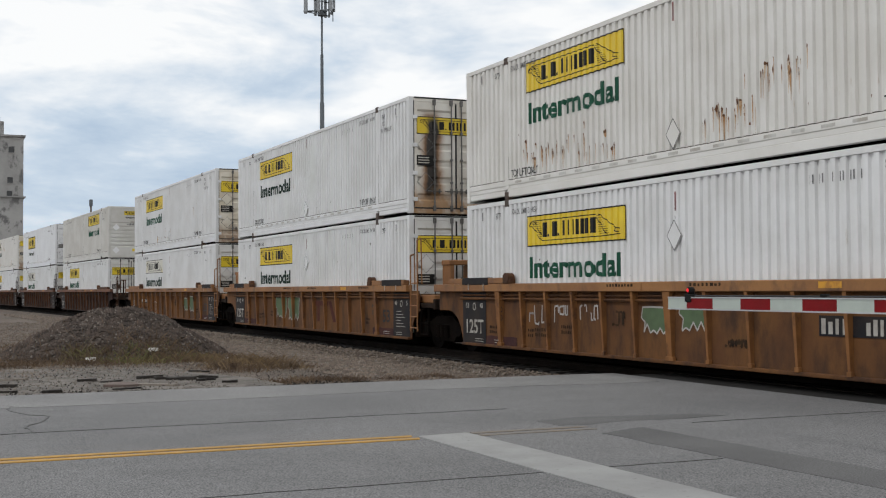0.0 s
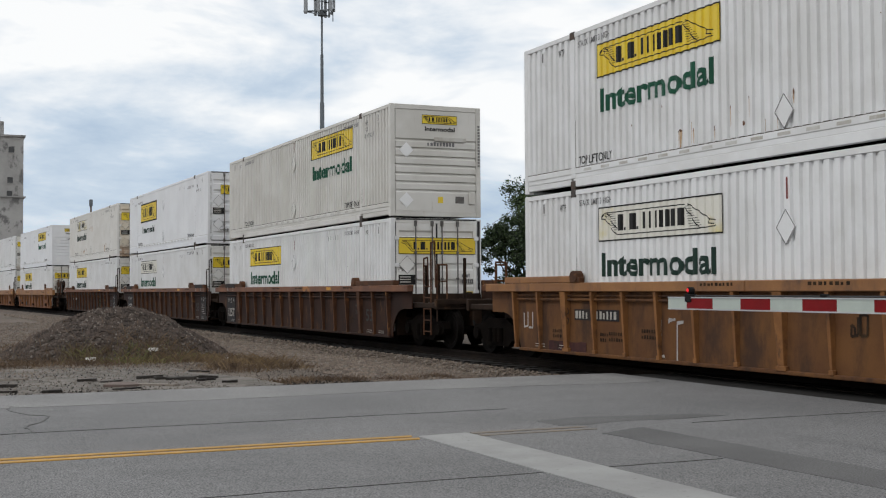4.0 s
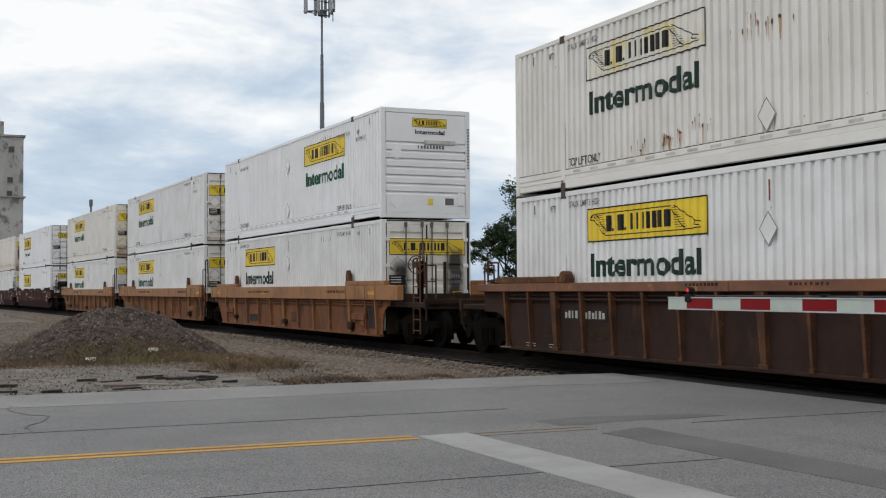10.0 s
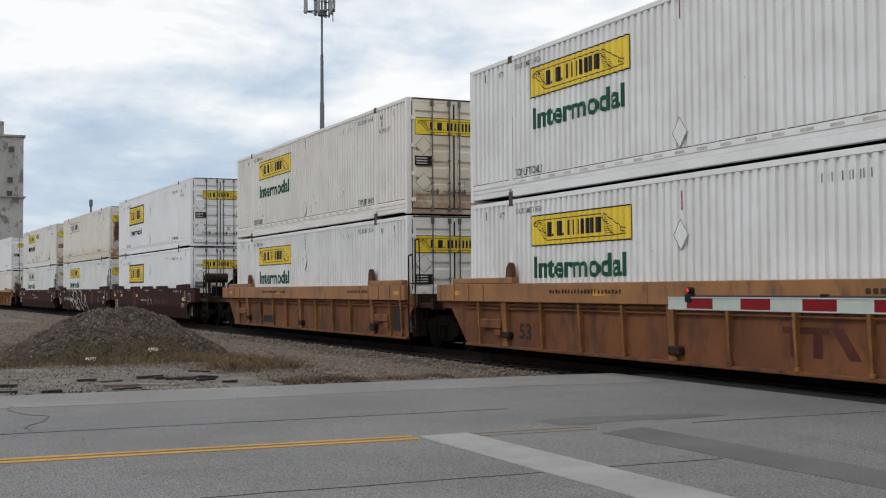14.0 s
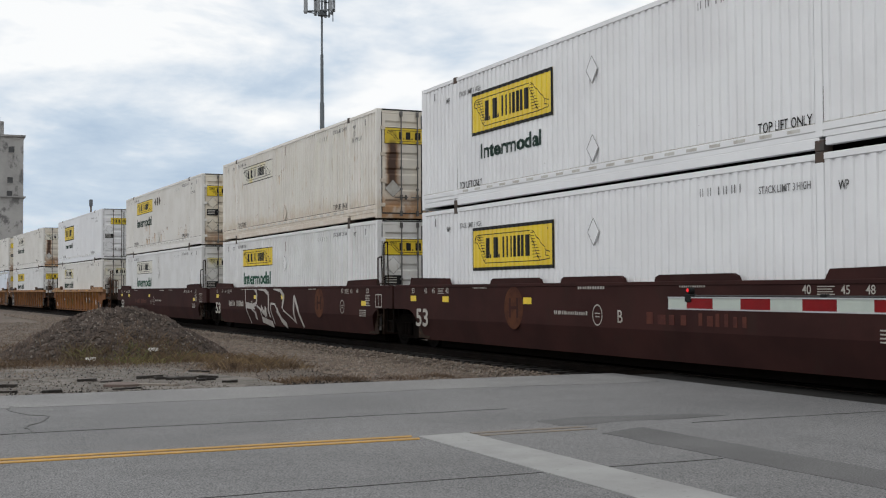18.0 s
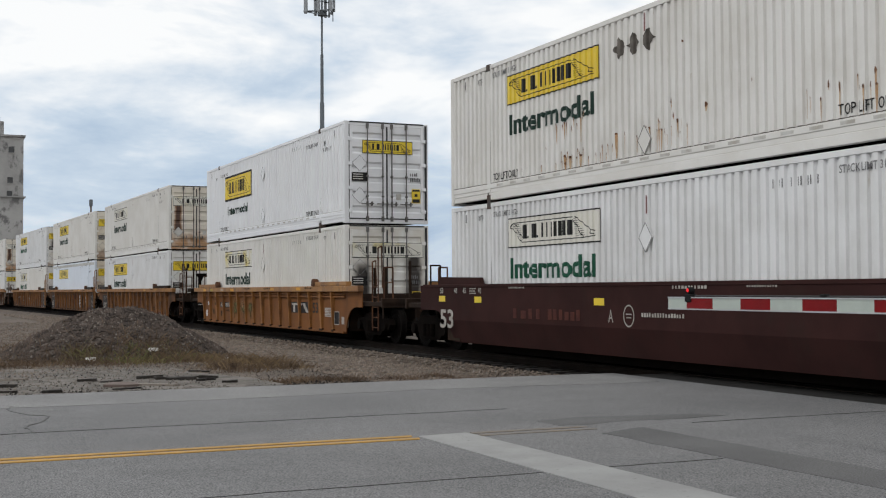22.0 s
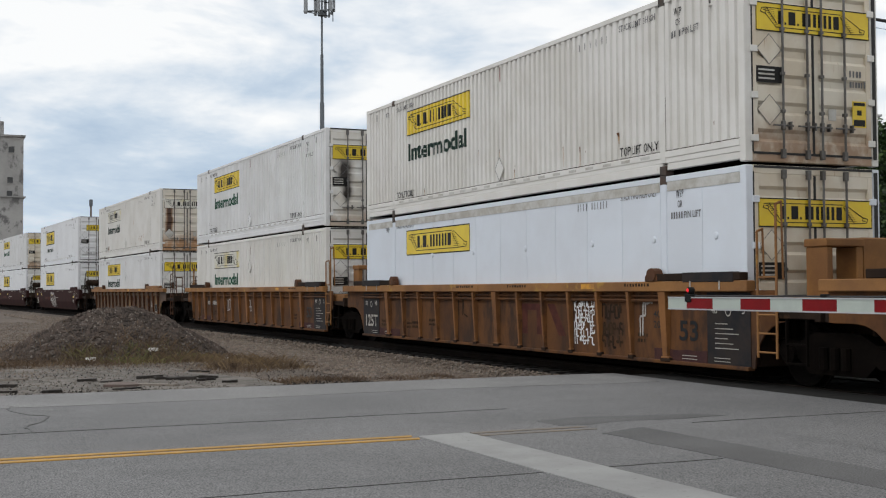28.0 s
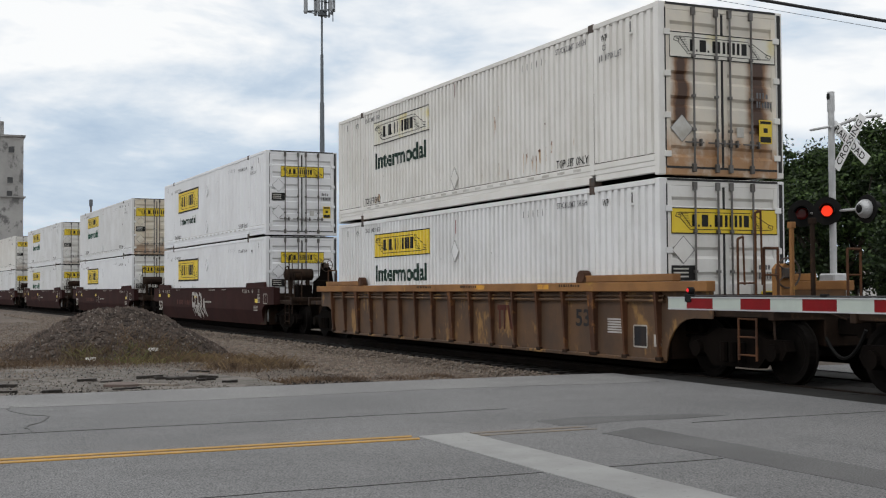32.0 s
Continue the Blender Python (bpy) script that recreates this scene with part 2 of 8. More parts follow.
DRIP = (6, 6, 0.7)
M = {
    "white": mat("container_white_paint", (0.69, 0.70, 0.71), (0.61, 0.615, 0.615), 0.9, 0.45, third=(0.45, 0.42, 0.38), third_scale=1.6, third_stretch=DRIP, third_lo=0.62, third_hi=0.8, fine=0.03),
    "newwhite": mat("container_bright_white_paint", (0.72, 0.735, 0.755), (0.67, 0.68, 0.70), 0.7, 0.4, third=(0.6, 0.59, 0.57), third_scale=1.6, third_stretch=DRIP, third_lo=0.66, third_hi=0.82, fine=0.02),
    "cream": mat("container_aged_cream_paint", (0.68, 0.675, 0.655), (0.615, 0.605, 0.575), 0.8, 0.55, third=(0.34, 0.22, 0.12), third_scale=1.8, third_stretch=DRIP, third_lo=0.66, third_hi=0.8, fine=0.04),
    "rusty": mat("container_rust_streaked_paint", (0.69, 0.675, 0.64), (0.63, 0.61, 0.565), 0.8, 0.55, third=(0.42, 0.29, 0.18), third_scale=2.2, third_stretch=DRIP, third_lo=0.56, third_hi=0.78, fine=0.04, foot=(0.9, (0.47, 0.37, 0.26), 0.55)),
    "flatwhite": mat("smooth_bluish_white_panel_paint", (0.64, 0.69, 0.76), (0.60, 0.64, 0.70), 0.7, 0.35, fine=0.02),
    "door": mat("container_door_white_paint", (0.69, 0.69, 0.675), (0.60, 0.59, 0.56), 1.2, 0.45, third=(0.40, 0.33, 0.25), third_scale=2.0, third_stretch=(5, 5, 1), third_lo=0.62, third_hi=0.8, fine=0.03, foot=(0.5, (0.30, 0.21, 0.13), 0.5)),
    "doornew": mat("container_door_bright_paint", (0.72, 0.73, 0.75), (0.66, 0.67, 0.69), 1.0, 0.4, fine=0.02),
    "doorold": mat("container_door_rusty_cream_paint", (0.66, 0.62, 0.53), (0.58, 0.51, 0.40), 1.0, 0.55, third=(0.33, 0.20, 0.10), third_scale=1.7, third_stretch=(6, 6, 0.7), third_lo=0.6, third_hi=0.78, fine=0.04, foot=(0.85, (0.26, 0.14, 0.07), 0.8)),
    "yellow": mat("logo_yellow_vinyl", (0.72, 0.54, 0.02), (0.66, 0.47, 0.02), 2.0, 0.4, fine=0.03),
    "fadedyellow": mat("logo_faded_vinyl", (0.64, 0.63, 0.57), (0.62, 0.53, 0.20), 0.9, 0.5, lo=0.5, hi=0.68, fine=0.03),
    "ink": mat("black_vinyl", (0.014, 0.014, 0.014), rough=0.55, fine=0.0, spec=0.2),
    "green": mat("green_vinyl", (0.008, 0.062, 0.036), (0.012, 0.082, 0.048), 2.0, 0.55, fine=0.03, spec=0.2),
    "darkgreen": mat("dark_green_vinyl", (0.012, 0.032, 0.024), rough=0.55, fine=0.0, spec=0.2),
    "greytext": mat("grey_stencil_paint", (0.12, 0.12, 0.125), rough=0.6, fine=0.0),
    "gasket": mat("black_door_gasket", (0.015, 0.015, 0.016), rough=0.7, fine=0.0),
    "steel": mat("dull_galvanised_steel", (0.15, 0.148, 0.145), (0.09, 0.083, 0.077), 3.0, 0.5, 0.5),
    "casting": mat("dark_worn_casting", (0.05, 0.046, 0.042), (0.08, 0.05, 0.036), 4.0, 0.7, 0.2),
    "placard": mat("placard_white_film", (0.74, 0.75, 0.76), rough=0.4, fine=0.02),
    "tape": mat("worn_grey_reflective_tape", (0.50, 0.50, 0.48), (0.36, 0.34, 0.30), 3.0, 0.5),
    "red": mat("red_reflective_sheet", (0.19, 0.004, 0.006), (0.15, 0.004, 0.005), 3.0, 0.45, fine=0.03, spec=0.15),
    "gatewhite": mat("white_reflective_sheet", (0.40, 0.45, 0.41), (0.36, 0.40, 0.37), 3.0, 0.4, fine=0.03),
    "aluminium": mat("aluminium_mast_paint", (0.50, 0.51, 0.52), (0.40, 0.41, 0.42), 2.0, 0.45, 0.4),
    "redlamp": mat("lit_red_lamp", (1.0, 0.045, 0.015), fine=0.0, glow=1.3),
    "gatelamp": mat("small_lit_red_lamp", (0.9, 0.012, 0.02), fine=0.0, glow=0.45),
    "reddark": mat("unlit_red_lens", (0.10, 0.006, 0.006), rough=0.15, fine=0.0),
    "black": mat("matt_black_paint", (0.008, 0.008, 0.008), rough=0.7, fine=0.1, spec=0.15),
    "orange": mat("freight_orange_paint", (0.27, 0.122, 0.036), (0.20, 0.086, 0.028), 0.8, 0.6, third=(0.085, 0.042, 0.022), third_scale=1.8, third_stretch=(1.2, 1.2, 0.6), third_lo=0.5, third_hi=0.74, bump=0.001, bump_scale=25),
    "amber": mat("freight_yellow_orange_paint", (0.30, 0.147, 0.041), (0.22, 0.10, 0.031), 0.8, 0.6, third=(0.10, 0.048, 0.022), third_scale=1.8, third_stretch=(1.2, 1.2, 0.6), third_lo=0.46, third_hi=0.72, bump=0.001, bump_scale=25),
    "amberold": mat("weathered_orange_brown_paint", (0.095, 0.047, 0.018), (0.05, 0.026, 0.013), 0.9, 0.7, third=(0.23, 0.125, 0.036), third_scale=1.4, third_stretch=(1.2, 1.2, 0.7), third_lo=0.56, third_hi=0.66, bump=0.001, bump_scale=25),
    "brown": mat("rusted_brown_paint", (0.032, 0.0145, 0.0095), (0.019, 0.0098, 0.0078), 0.9, 0.8, spec=0.2, third=(0.09, 0.04, 0.017), third_scale=1.6, third_stretch=(1.2, 1.2, 0.4), third_lo=0.56, third_hi=0.74, bump=0.001, bump_scale=25),
    "rustorange": mat("rusty_orange_chord_paint", (0.17, 0.068, 0.03), (0.10, 0.042, 0.024), 1.2, 0.7, third=(0.30, 0.125, 0.032), third_scale=1.3, third_lo=0.6, third_hi=0.66, bump=0.001, bump_scale=25),
    "maroon": mat("dark_maroon_car_paint", (0.040, 0.0165, 0.015), (0.028, 0.012, 0.0113), 0.8, 0.8, spec=0.08, third=(0.03, 0.016, 0.014), third_scale=2.0, third_stretch=(1, 1, 0.5), third_lo=0.5, third_hi=0.75, fine=0.06),
    "ribrust": mat("rust_edged_rib_paint", (0.10, 0.043, 0.02), (0.055, 0.026, 0.015), 2.0, 0.75, third=(0.22, 0.095, 0.03), third_scale=3.0, third_lo=0.58, third_hi=0.7, spec=0.2),
    # orange, amber and dull sheets darken the chord colour for recess shade and grime
    "orangesheet": mat("grimy_orange_side_sheet", (0.14, 0.063, 0.022), (0.096, 0.042, 0.018), 0.8, 0.75, third=(0.05, 0.026, 0.016), third_scale=1.6, third_stretch=(1.2, 1.2, 0.5), third_lo=0.42, third_hi=0.68, spec=0.2),
    "ambersheet": mat("grimy_yellow_orange_side_sheet", (0.185, 0.074, 0.022), (0.135, 0.054, 0.018), 0.8, 0.75, third=(0.095, 0.043, 0.019), third_scale=1.3, third_stretch=(1, 1, 0.7), third_lo=0.48, third_hi=0.78, spec=0.2),
    "grime": mat("grimy_brown_end_steel", (0.028, 0.0165, 0.0107), (0.0155, 0.0095, 0.0067), 2.0, 0.85, third=(0.06, 0.032, 0.017), third_scale=3.0, third_lo=0.58, third_hi=0.7, fine=0.15, spec=0.15),
    "dullsheet": mat("dirt_browned_side_sheet", (0.13, 0.056, 0.02), (0.082, 0.036, 0.016), 0.8, 0.8, third=(0.04, 0.023, 0.016), third_scale=1.6, third_stretch=(1.2, 1.2, 0.5), third_lo=0.42, third_hi=0.68, spec=0.2),
    "widesheet": mat("dusty_red_brown_side_sheet", (0.168, 0.067, 0.028), (0.115, 0.046, 0.021), 0.8, 0.8, third=(0.055, 0.03, 0.02), third_scale=1.6, third_stretch=(1.2, 1.2, 0.5), third_lo=0.45, third_hi=0.7, spec=0.2),
    "dullchord": mat("dusty_tan_chord_paint", (0.27, 0.13, 0.042), (0.18, 0.085, 0.032), 0.9, 0.7, third=(0.32, 0.18, 0.04), third_scale=1.1, third_lo=0.6, third_hi=0.66, spec=0.3),
    # truck and wheel steel blackened beyond grime, so underframe shade sits in the colour
    "truck": mat("grimy_shade_black_steel", (0.0038, 0.0031, 0.0028), (0.0068, 0.0052, 0.0043), 2.5, 0.9, 0.0, fine=0.2, spec=0.03),
    "wheel": mat("worn_shade_dark_wheel_steel", (0.0066, 0.0055, 0.005), (0.004, 0.0034, 0.003), 4.0, 0.85, 0.0, spec=0.05),
    "blackpanel": mat("black_stencil_panel", (0.012, 0.012, 0.015), (0.026, 0.020, 0.018), 2.5, 0.7, fine=0.1, spec=0.2),
    "stencil": mat("white_stencil_paint", (0.40, 0.38, 0.35), (0.28, 0.26, 0.23), 5.0, 0.6),
    "tan": mat("tan_graffiti_paint", (0.42, 0.40, 0.38), (0.30, 0.28, 0.27), 2.0, 0.6),
    "graffitigreen": mat("grey_green_graffiti_paint", (0.075, 0.125, 0.055), (0.055, 0.085, 0.04), 2.0, 0.6),
    "asphalt": mat("asphalt", (0.16, 0.161, 0.164), (0.128, 0.129, 0.132), 0.35, 0.85, bump=0.004, bump_scale=72, third=(0.172, 0.172, 0.174), third_scale=0.9, third_stretch=(1.0, 0.3, 1), third_lo=0.48, third_hi=0.8, fine=2.1, spec=0.3, per_thing=False),
    "patch": mat("dark_asphalt_patch", (0.098, 0.098, 0.100), (0.074, 0.074, 0.076), 0.8, 0.85, bump=0.004, bump_scale=72, fine=2.1, per_thing=False),
    "apron": mat("pale_worn_pavement_edge", (0.19, 0.19, 0.19), (0.155, 0.155, 0.157), 0.6, 0.85, bump=0.004, bump_scale=72, fine=2.1, per_thing=False),
    "sealer": mat("dirt_filled_crack", (0.035, 0.034, 0.034), rough=0.6, fine=0.1),
    "roadwhite": mat("worn_white_road_paint", (0.275, 0.28, 0.277), (0.215, 0.217, 0.216), 1.1, 0.75, third=(0.15, 0.15, 0.15), third_scale=14, third_lo=0.58, third_hi=0.72, bump=0.002, bump_scale=90, fine=0.15, per_thing=False),
    "roadyellow": mat("worn_yellow_road_paint", (0.42, 0.235, 0.045), (0.33, 0.19, 0.05), 1.2, 0.75, third=(0.16, 0.13, 0.09), third_scale=12, third_lo=0.58, third_hi=0.7, bump=0.002, bump_scale=90, fine=0.15, per_thing=False),
    "roadfaded": mat("nearly_worn_off_yellow_paint", (0.19, 0.15, 0.11), (0.15, 0.135, 0.12), 2.5, 0.8, fine=0.25, per_thing=False),
    "soil": mat("gravelly_soil", (0.118, 0.092, 0.073), (0.07, 0.054, 0.043), 0.5, 0.95, bump=0.03, bump_scale=14, third=(0.15, 0.13, 0.108), third_scale=2.5, third_lo=0.5, third_hi=0.7, fine=0.3, per_thing=False),
    "lot": mat("dusty_broken_concrete", (0.15, 0.136, 0.121), (0.085, 0.076, 0.067), 1.3, 0.9, bump=0.03, bump_scale=9, third=(0.07, 0.06, 0.05), third_scale=3.0, third_lo=0.52, third_hi=0.64, fine=0.5, per_thing=False),
    "ballast": mat("crushed_stone", (0.2, 0.16, 0.13), (0.1, 0.078, 0.062), 5.0, 0.9, fine=0.3, per_thing=False),
    "paleballast": mat("pale_crushed_stone", (0.22, 0.195, 0.17), (0.125, 0.108, 0.094), 5.0, 0.9, fine=0.3, per_thing=False),
    "grey": mat("container_greyed_paint", (0.60, 0.595, 0.57), (0.52, 0.51, 0.48), 0.8, 0.55, third=(0.36, 0.32, 0.26), third_scale=1.6, third_stretch=DRIP, third_lo=0.62, third_hi=0.8, fine=0.03),
    "heapstone": mat("dark_crushed_stone", (0.094, 0.071, 0.058), (0.034, 0.025, 0.021), 5.0, 0.9, fine=0.3, per_thing=False),
    "heap": mat("dark_gravel_heap_soil", (0.052, 0.037, 0.029), (0.028, 0.02, 0.016), 1.2, 0.95, bump=0.04, bump_scale=11, third=(0.14, 0.12, 0.10), third_scale=6.0, third_lo=0.5, third_hi=0.68, fine=0.35, per_thing=False),
    "straw": mat("dry_weeds", (0.155, 0.105, 0.062), (0.062, 0.039, 0.027), 1.5, 0.9, per_thing=False),
    "goldgrass": mat("golden_dry_grass", (0.20, 0.138, 0.068), (0.095, 0.063, 0.037), 1.8, 0.9, per_thing=False),
    "weed": mat("green_weeds", (0.13, 0.15, 0.05), (0.17, 0.13, 0.055), 1.5, 0.9, per_thing=False),
    # rail, tie, panel and bed colours are near black to hold the train's shadow
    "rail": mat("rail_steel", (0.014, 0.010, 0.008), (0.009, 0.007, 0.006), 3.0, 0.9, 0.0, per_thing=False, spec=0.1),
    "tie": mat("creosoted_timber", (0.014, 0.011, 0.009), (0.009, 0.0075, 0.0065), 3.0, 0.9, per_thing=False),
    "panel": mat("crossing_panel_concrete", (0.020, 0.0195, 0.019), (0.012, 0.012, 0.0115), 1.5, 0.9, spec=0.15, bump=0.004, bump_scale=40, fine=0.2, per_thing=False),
    "shadeballast": mat("shade_darkened_ballast", (0.012, 0.0098, 0.008), (0.007, 0.006, 0.005), 3.0, 0.95, bump=0.02, bump_scale=18, fine=0.3, per_thing=False, spec=0.1),
    "dimlogo": mat("dim_maroon_logo_paint", (0.052, 0.016, 0.014), (0.085, 0.028, 0.019), 3.0, 0.75, spec=0.15),
    "fadedlogo": mat("faded_orange_emblem_paint", (0.085, 0.033, 0.017), (0.055, 0.021, 0.014), 4.0, 0.8, spec=0.1),
    "plank": mat("old_dark_plank", (0.014, 0.012, 0.011), (0.028, 0.023, 0.019), 3.0, 0.9, stretch=(0.4, 6, 6)),
    "brick": mat("broken_red_slab", (0.15, 0.112, 0.098), (0.11, 0.084, 0.074), 4.0, 0.9),
    "litter": mat("white_litter", (0.62, 0.61, 0.58), (0.45, 0.44, 0.42), 6.0, 0.7),
    "oldconcrete": mat("weathered_elevator_concrete", (0.36, 0.36, 0.355), (0.24, 0.24, 0.238), 0.12, 0.9, third=(0.13, 0.13, 0.132), third_scale=0.4, third_stretch=(1, 1, 0.8), third_lo=0.52, third_hi=0.62, fine=0.08, bump_scale=3),
    "darkglass": mat("dark_window_opening", (0.03, 0.032, 0.036), rough=0.25, fine=0.0),
    "tower": mat("grey_tower_steel", (0.13, 0.15, 0.17), (0.10, 0.115, 0.13), 0.4, 0.6, 0.2),
    "antenna": mat("pale_antenna_shell", (0.24, 0.26, 0.28), rough=0.5, fine=0.03),
    "bark": mat("tree_bark", (0.055, 0.045, 0.036), (0.035, 0.028, 0.023), 3.0, 0.95, stretch=(3, 3, 0.6)),
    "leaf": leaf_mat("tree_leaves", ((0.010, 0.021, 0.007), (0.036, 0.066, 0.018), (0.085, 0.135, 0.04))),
    # darker copy of the leaf greens, shade put into the low foliage's colour
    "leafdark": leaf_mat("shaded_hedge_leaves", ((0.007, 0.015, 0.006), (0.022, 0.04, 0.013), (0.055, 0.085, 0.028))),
    "shed": mat("pale_shed_siding", (0.55, 0.55, 0.54), (0.46, 0.46, 0.45), 0.5, 0.6),
    "roofing": mat("grey_roofing", (0.16, 0.155, 0.15), (0.12, 0.12, 0.12), 0.6, 0.8),
    # rib paints run brighter than the sheets, light caught on the ribs painted in
    "riborange": mat("grimy_orange_rib_paint", (0.235, 0.104, 0.034), (0.15, 0.066, 0.024), 1.5, 0.7, third=(0.05, 0.026, 0.016), third_scale=2.4, third_stretch=(1, 1, 0.6), third_lo=0.5, third_hi=0.7, spec=0.25),
    "ribamber": mat("grimy_amber_rib_paint", (0.26, 0.115, 0.032), (0.18, 0.078, 0.026), 1.5, 0.7, third=(0.07, 0.034, 0.018), third_scale=2.4, third_stretch=(1, 1, 0.6), third_lo=0.52, third_hi=0.72, spec=0.25),
    "bleached": mat("bleached_board", (0.26, 0.23, 0.2), (0.17, 0.145, 0.125), 3.0, 0.9, stretch=(0.5, 8, 8)),
    "greensmear": smear_mat("faint_green_smear", (0.075, 0.10, 0.035), (0.12, 0.075, 0.028)),
    "tealsmear": smear_mat("faded_teal_smear", (0.026, 0.056, 0.03), (0.034, 0.03, 0.017)),
    "primer": mat("dark_purple_primer", (0.042, 0.018, 0.02), (0.07, 0.03, 0.024), 3.0, 0.75, third=(0.02, 0.014, 0.013), third_scale=2.5, spec=0.15),
    "inkfaded": mat("faded_black_stencil", (0.024, 0.017, 0.013), (0.055, 0.034, 0.019), 4.0, 0.85, fine=0.1, spec=0.1),
    "reflector": mat("worn_yellow_reflector", (0.56, 0.27, 0.02), (0.36, 0.16, 0.025), 5.0, 0.6, lo=0.45, hi=0.62, fine=0.1),
    "oldyellow": mat("dull_yellow_paint_patch", (0.40, 0.28, 0.02), (0.27, 0.17, 0.02), 5.0, 0.6, fine=0.1),
    "wire": mat("black_cable_sheath", (0.012, 0.012, 0.013), rough=0.6, fine=0.0),
    "wood": mat("grey_pole_timber", (0.13, 0.105, 0.085), (0.09, 0.075, 0.062), 2.0, 0.9, stretch=(4, 4, 0.4)),
}

SOOT_TINT, BURN_TINT, HALO = (0.022, 0.017, 0.014), (0.055, 0.024, 0.013), (0.27, 0.145, 0.07)
GREY_HALO = (0.34, 0.32, 0.29)
TAN_FOOT = (0.36, 0.22, 0.115)
for key, base, tint, spots, foot in (
        ("sooty", (0.67, 0.65, 0.60), SOOT_TINT, ((-0.66, 0.125, 0.14, 2.55), (0.74, 0.10, 0.1, 2.4)), (0.75, TAN_FOOT, 1.0)),
        ("burnt", (0.66, 0.61, 0.52), BURN_TINT, ((-0.84, 0.085, 0.75, 2.2), (0.76, 0.105, 0.20, 2.4)), (0.95, (0.36, 0.20, 0.095), 1.0)),
        ("spotted", (0.68, 0.68, 0.66), SOOT_TINT, ((-0.70, 0.13, 1.3, 2.1), (-0.62, 0.08, 0.8, 1.5)), (0.5, TAN_FOOT, 0.5)),
        ("marked", (0.68, 0.68, 0.66), SOOT_TINT, ((-0.74, 0.14, 0.5, 1.9), (0.84, 0.14, 0.4, 2.25)), (0.6, TAN_FOOT, 0.8))):
    both = [(mid, half * 1.6, low, high + 0.12, HALO if key in ("sooty", "burnt") else GREY_HALO) for mid, half, low, high in spots] + [spot + (tint,) for spot in spots]
    M["door" + key] = mat("container_door_paint_" + key, base, (0.58, 0.55, 0.49), 1.2, 0.5, fine=0.03, marks=both, foot=foot)
    M["logo" + key] = mat("door_logo_vinyl_" + key, (0.64, 0.47, 0.02), (0.58, 0.41, 0.02), 2.0, 0.45, fine=0.03, marks=[spot + (tint,) for spot in spots], across="X")


# ---------- mesh helpers ----------
def box(bm, x0, x1, y0, y1, z0, z1, bevel=0.0):
    vs = [bm.verts.new((x, y, z)) for z in (z0, z1) for y in (y0, y1) for x in (x0, x1)]
    fs = [bm.faces.new([vs[i] for i in q]) for q in ((0, 2, 3, 1), (4, 5, 7, 6), (0, 1, 5, 4), (2, 6, 7, 3), (0, 4, 6, 2), (1, 3, 7, 5))]
    if bevel:
        bmesh.ops.bevel(bm, geom=list({ed for f in fs for ed in f.edges}), offset=bevel, segments=1, affect="EDGES")
    return vs


def prism(bm, outline, a, b, axis="y"):
    """An outline of (u, v) pulled from a to b along an axis: u, v are x, z for y; y, z for x; x, y for z."""
    put = {"y": lambda u, v, w: (u, w, v), "x": lambda u, v, w: (w, u, v), "z": lambda u, v, w: (u, v, w)}[axis]
    lo = [bm.verts.new(put(u, v, a)) for u, v in outline]
    hi = [bm.verts.new(put(u, v, b)) for u, v in outline]
    n = len(outline)
    bm.faces.new(lo), bm.faces.new(hi[::-1])
    for i in range(n):
        bm.faces.new((lo[i], hi[i], hi[(i + 1) % n], lo[(i + 1) % n]))


def tube(bm, p, q, r, r2=None, n=8):
    p, q = Vector(p), Vector(q)
    turn = (q - p).to_track_quat("Z", "Y").to_matrix()
    rings = []
    for at, rad in ((p, r), (q, r if r2 is None else r2)):
        rings.append([bm.verts.new(at + turn @ Vector((rad * math.cos(k * math.tau / n), rad * math.sin(k * math.tau / n), 0))) for k in range(n)])
    for k in range(n):
        bm.faces.new((rings[0][k], rings[0][(k + 1) % n], rings[1][(k + 1) % n], rings[1][k]))
    bm.faces.new(rings[0][::-1]), bm.faces.new(rings[1])


def lathe(bm, profile, n=20, axis="z"):
    """Profile of (radius, height) turned round an axis; closed at both ends."""
    put = {"z": lambda c, s, h: (c, s, h), "y": lambda c, s, h: (c, h, s), "x": lambda c, s, h: (h, c, s)}[axis]
    rings = [[bm.verts.new(put(r * math.cos(k * math.tau / n), r * math.sin(k * math.tau / n), h)) for k in range(n)] for r, h in profile]
    for a, b in zip(rings, rings[1:]):
        for k in range(n):
            bm.faces.new((a[k], a[(k + 1) % n], b[(k + 1) % n], b[k]))
    bm.faces.new(rings[0][::-1]), bm.faces.new(rings[-1])


def finish(bm, name, material, smooth=False):
    bmesh.ops.recalc_face_normals(bm, faces=bm.faces[:])
    me = bpy.data.meshes.new(name)
    bm.to_mesh(me)
    bm.free()
    for one in material if isinstance(material, (list, tuple)) else [material]:
        me.materials.append(one)
    if smooth:
        me.polygons.foreach_set("use_smooth", [True] * len(me.polygons))
    return me


STORE = {}


def shared(key, material, draw, smooth=False):
    """The mesh under that key and material, drawn once by draw(bm)."""
    full = (key, material.name)
    if full not in STORE:
        bm = bmesh.new()
        draw(bm)
        STORE[full] = finish(bm, key.split("|")[0], material, smooth)
    return STORE[full]


def part(name, me, parent, at=None, label="", kind=""):
    """One mesh object under a thing or a part."""
    if isinstance(me, tuple):
        me = finish(me[0], name, me[1])
    ob = new(name, me)
    ob.parent = parent
    if at is not None:
        ob.matrix_basis = at
    return tagged(ob, label, kind=kind)


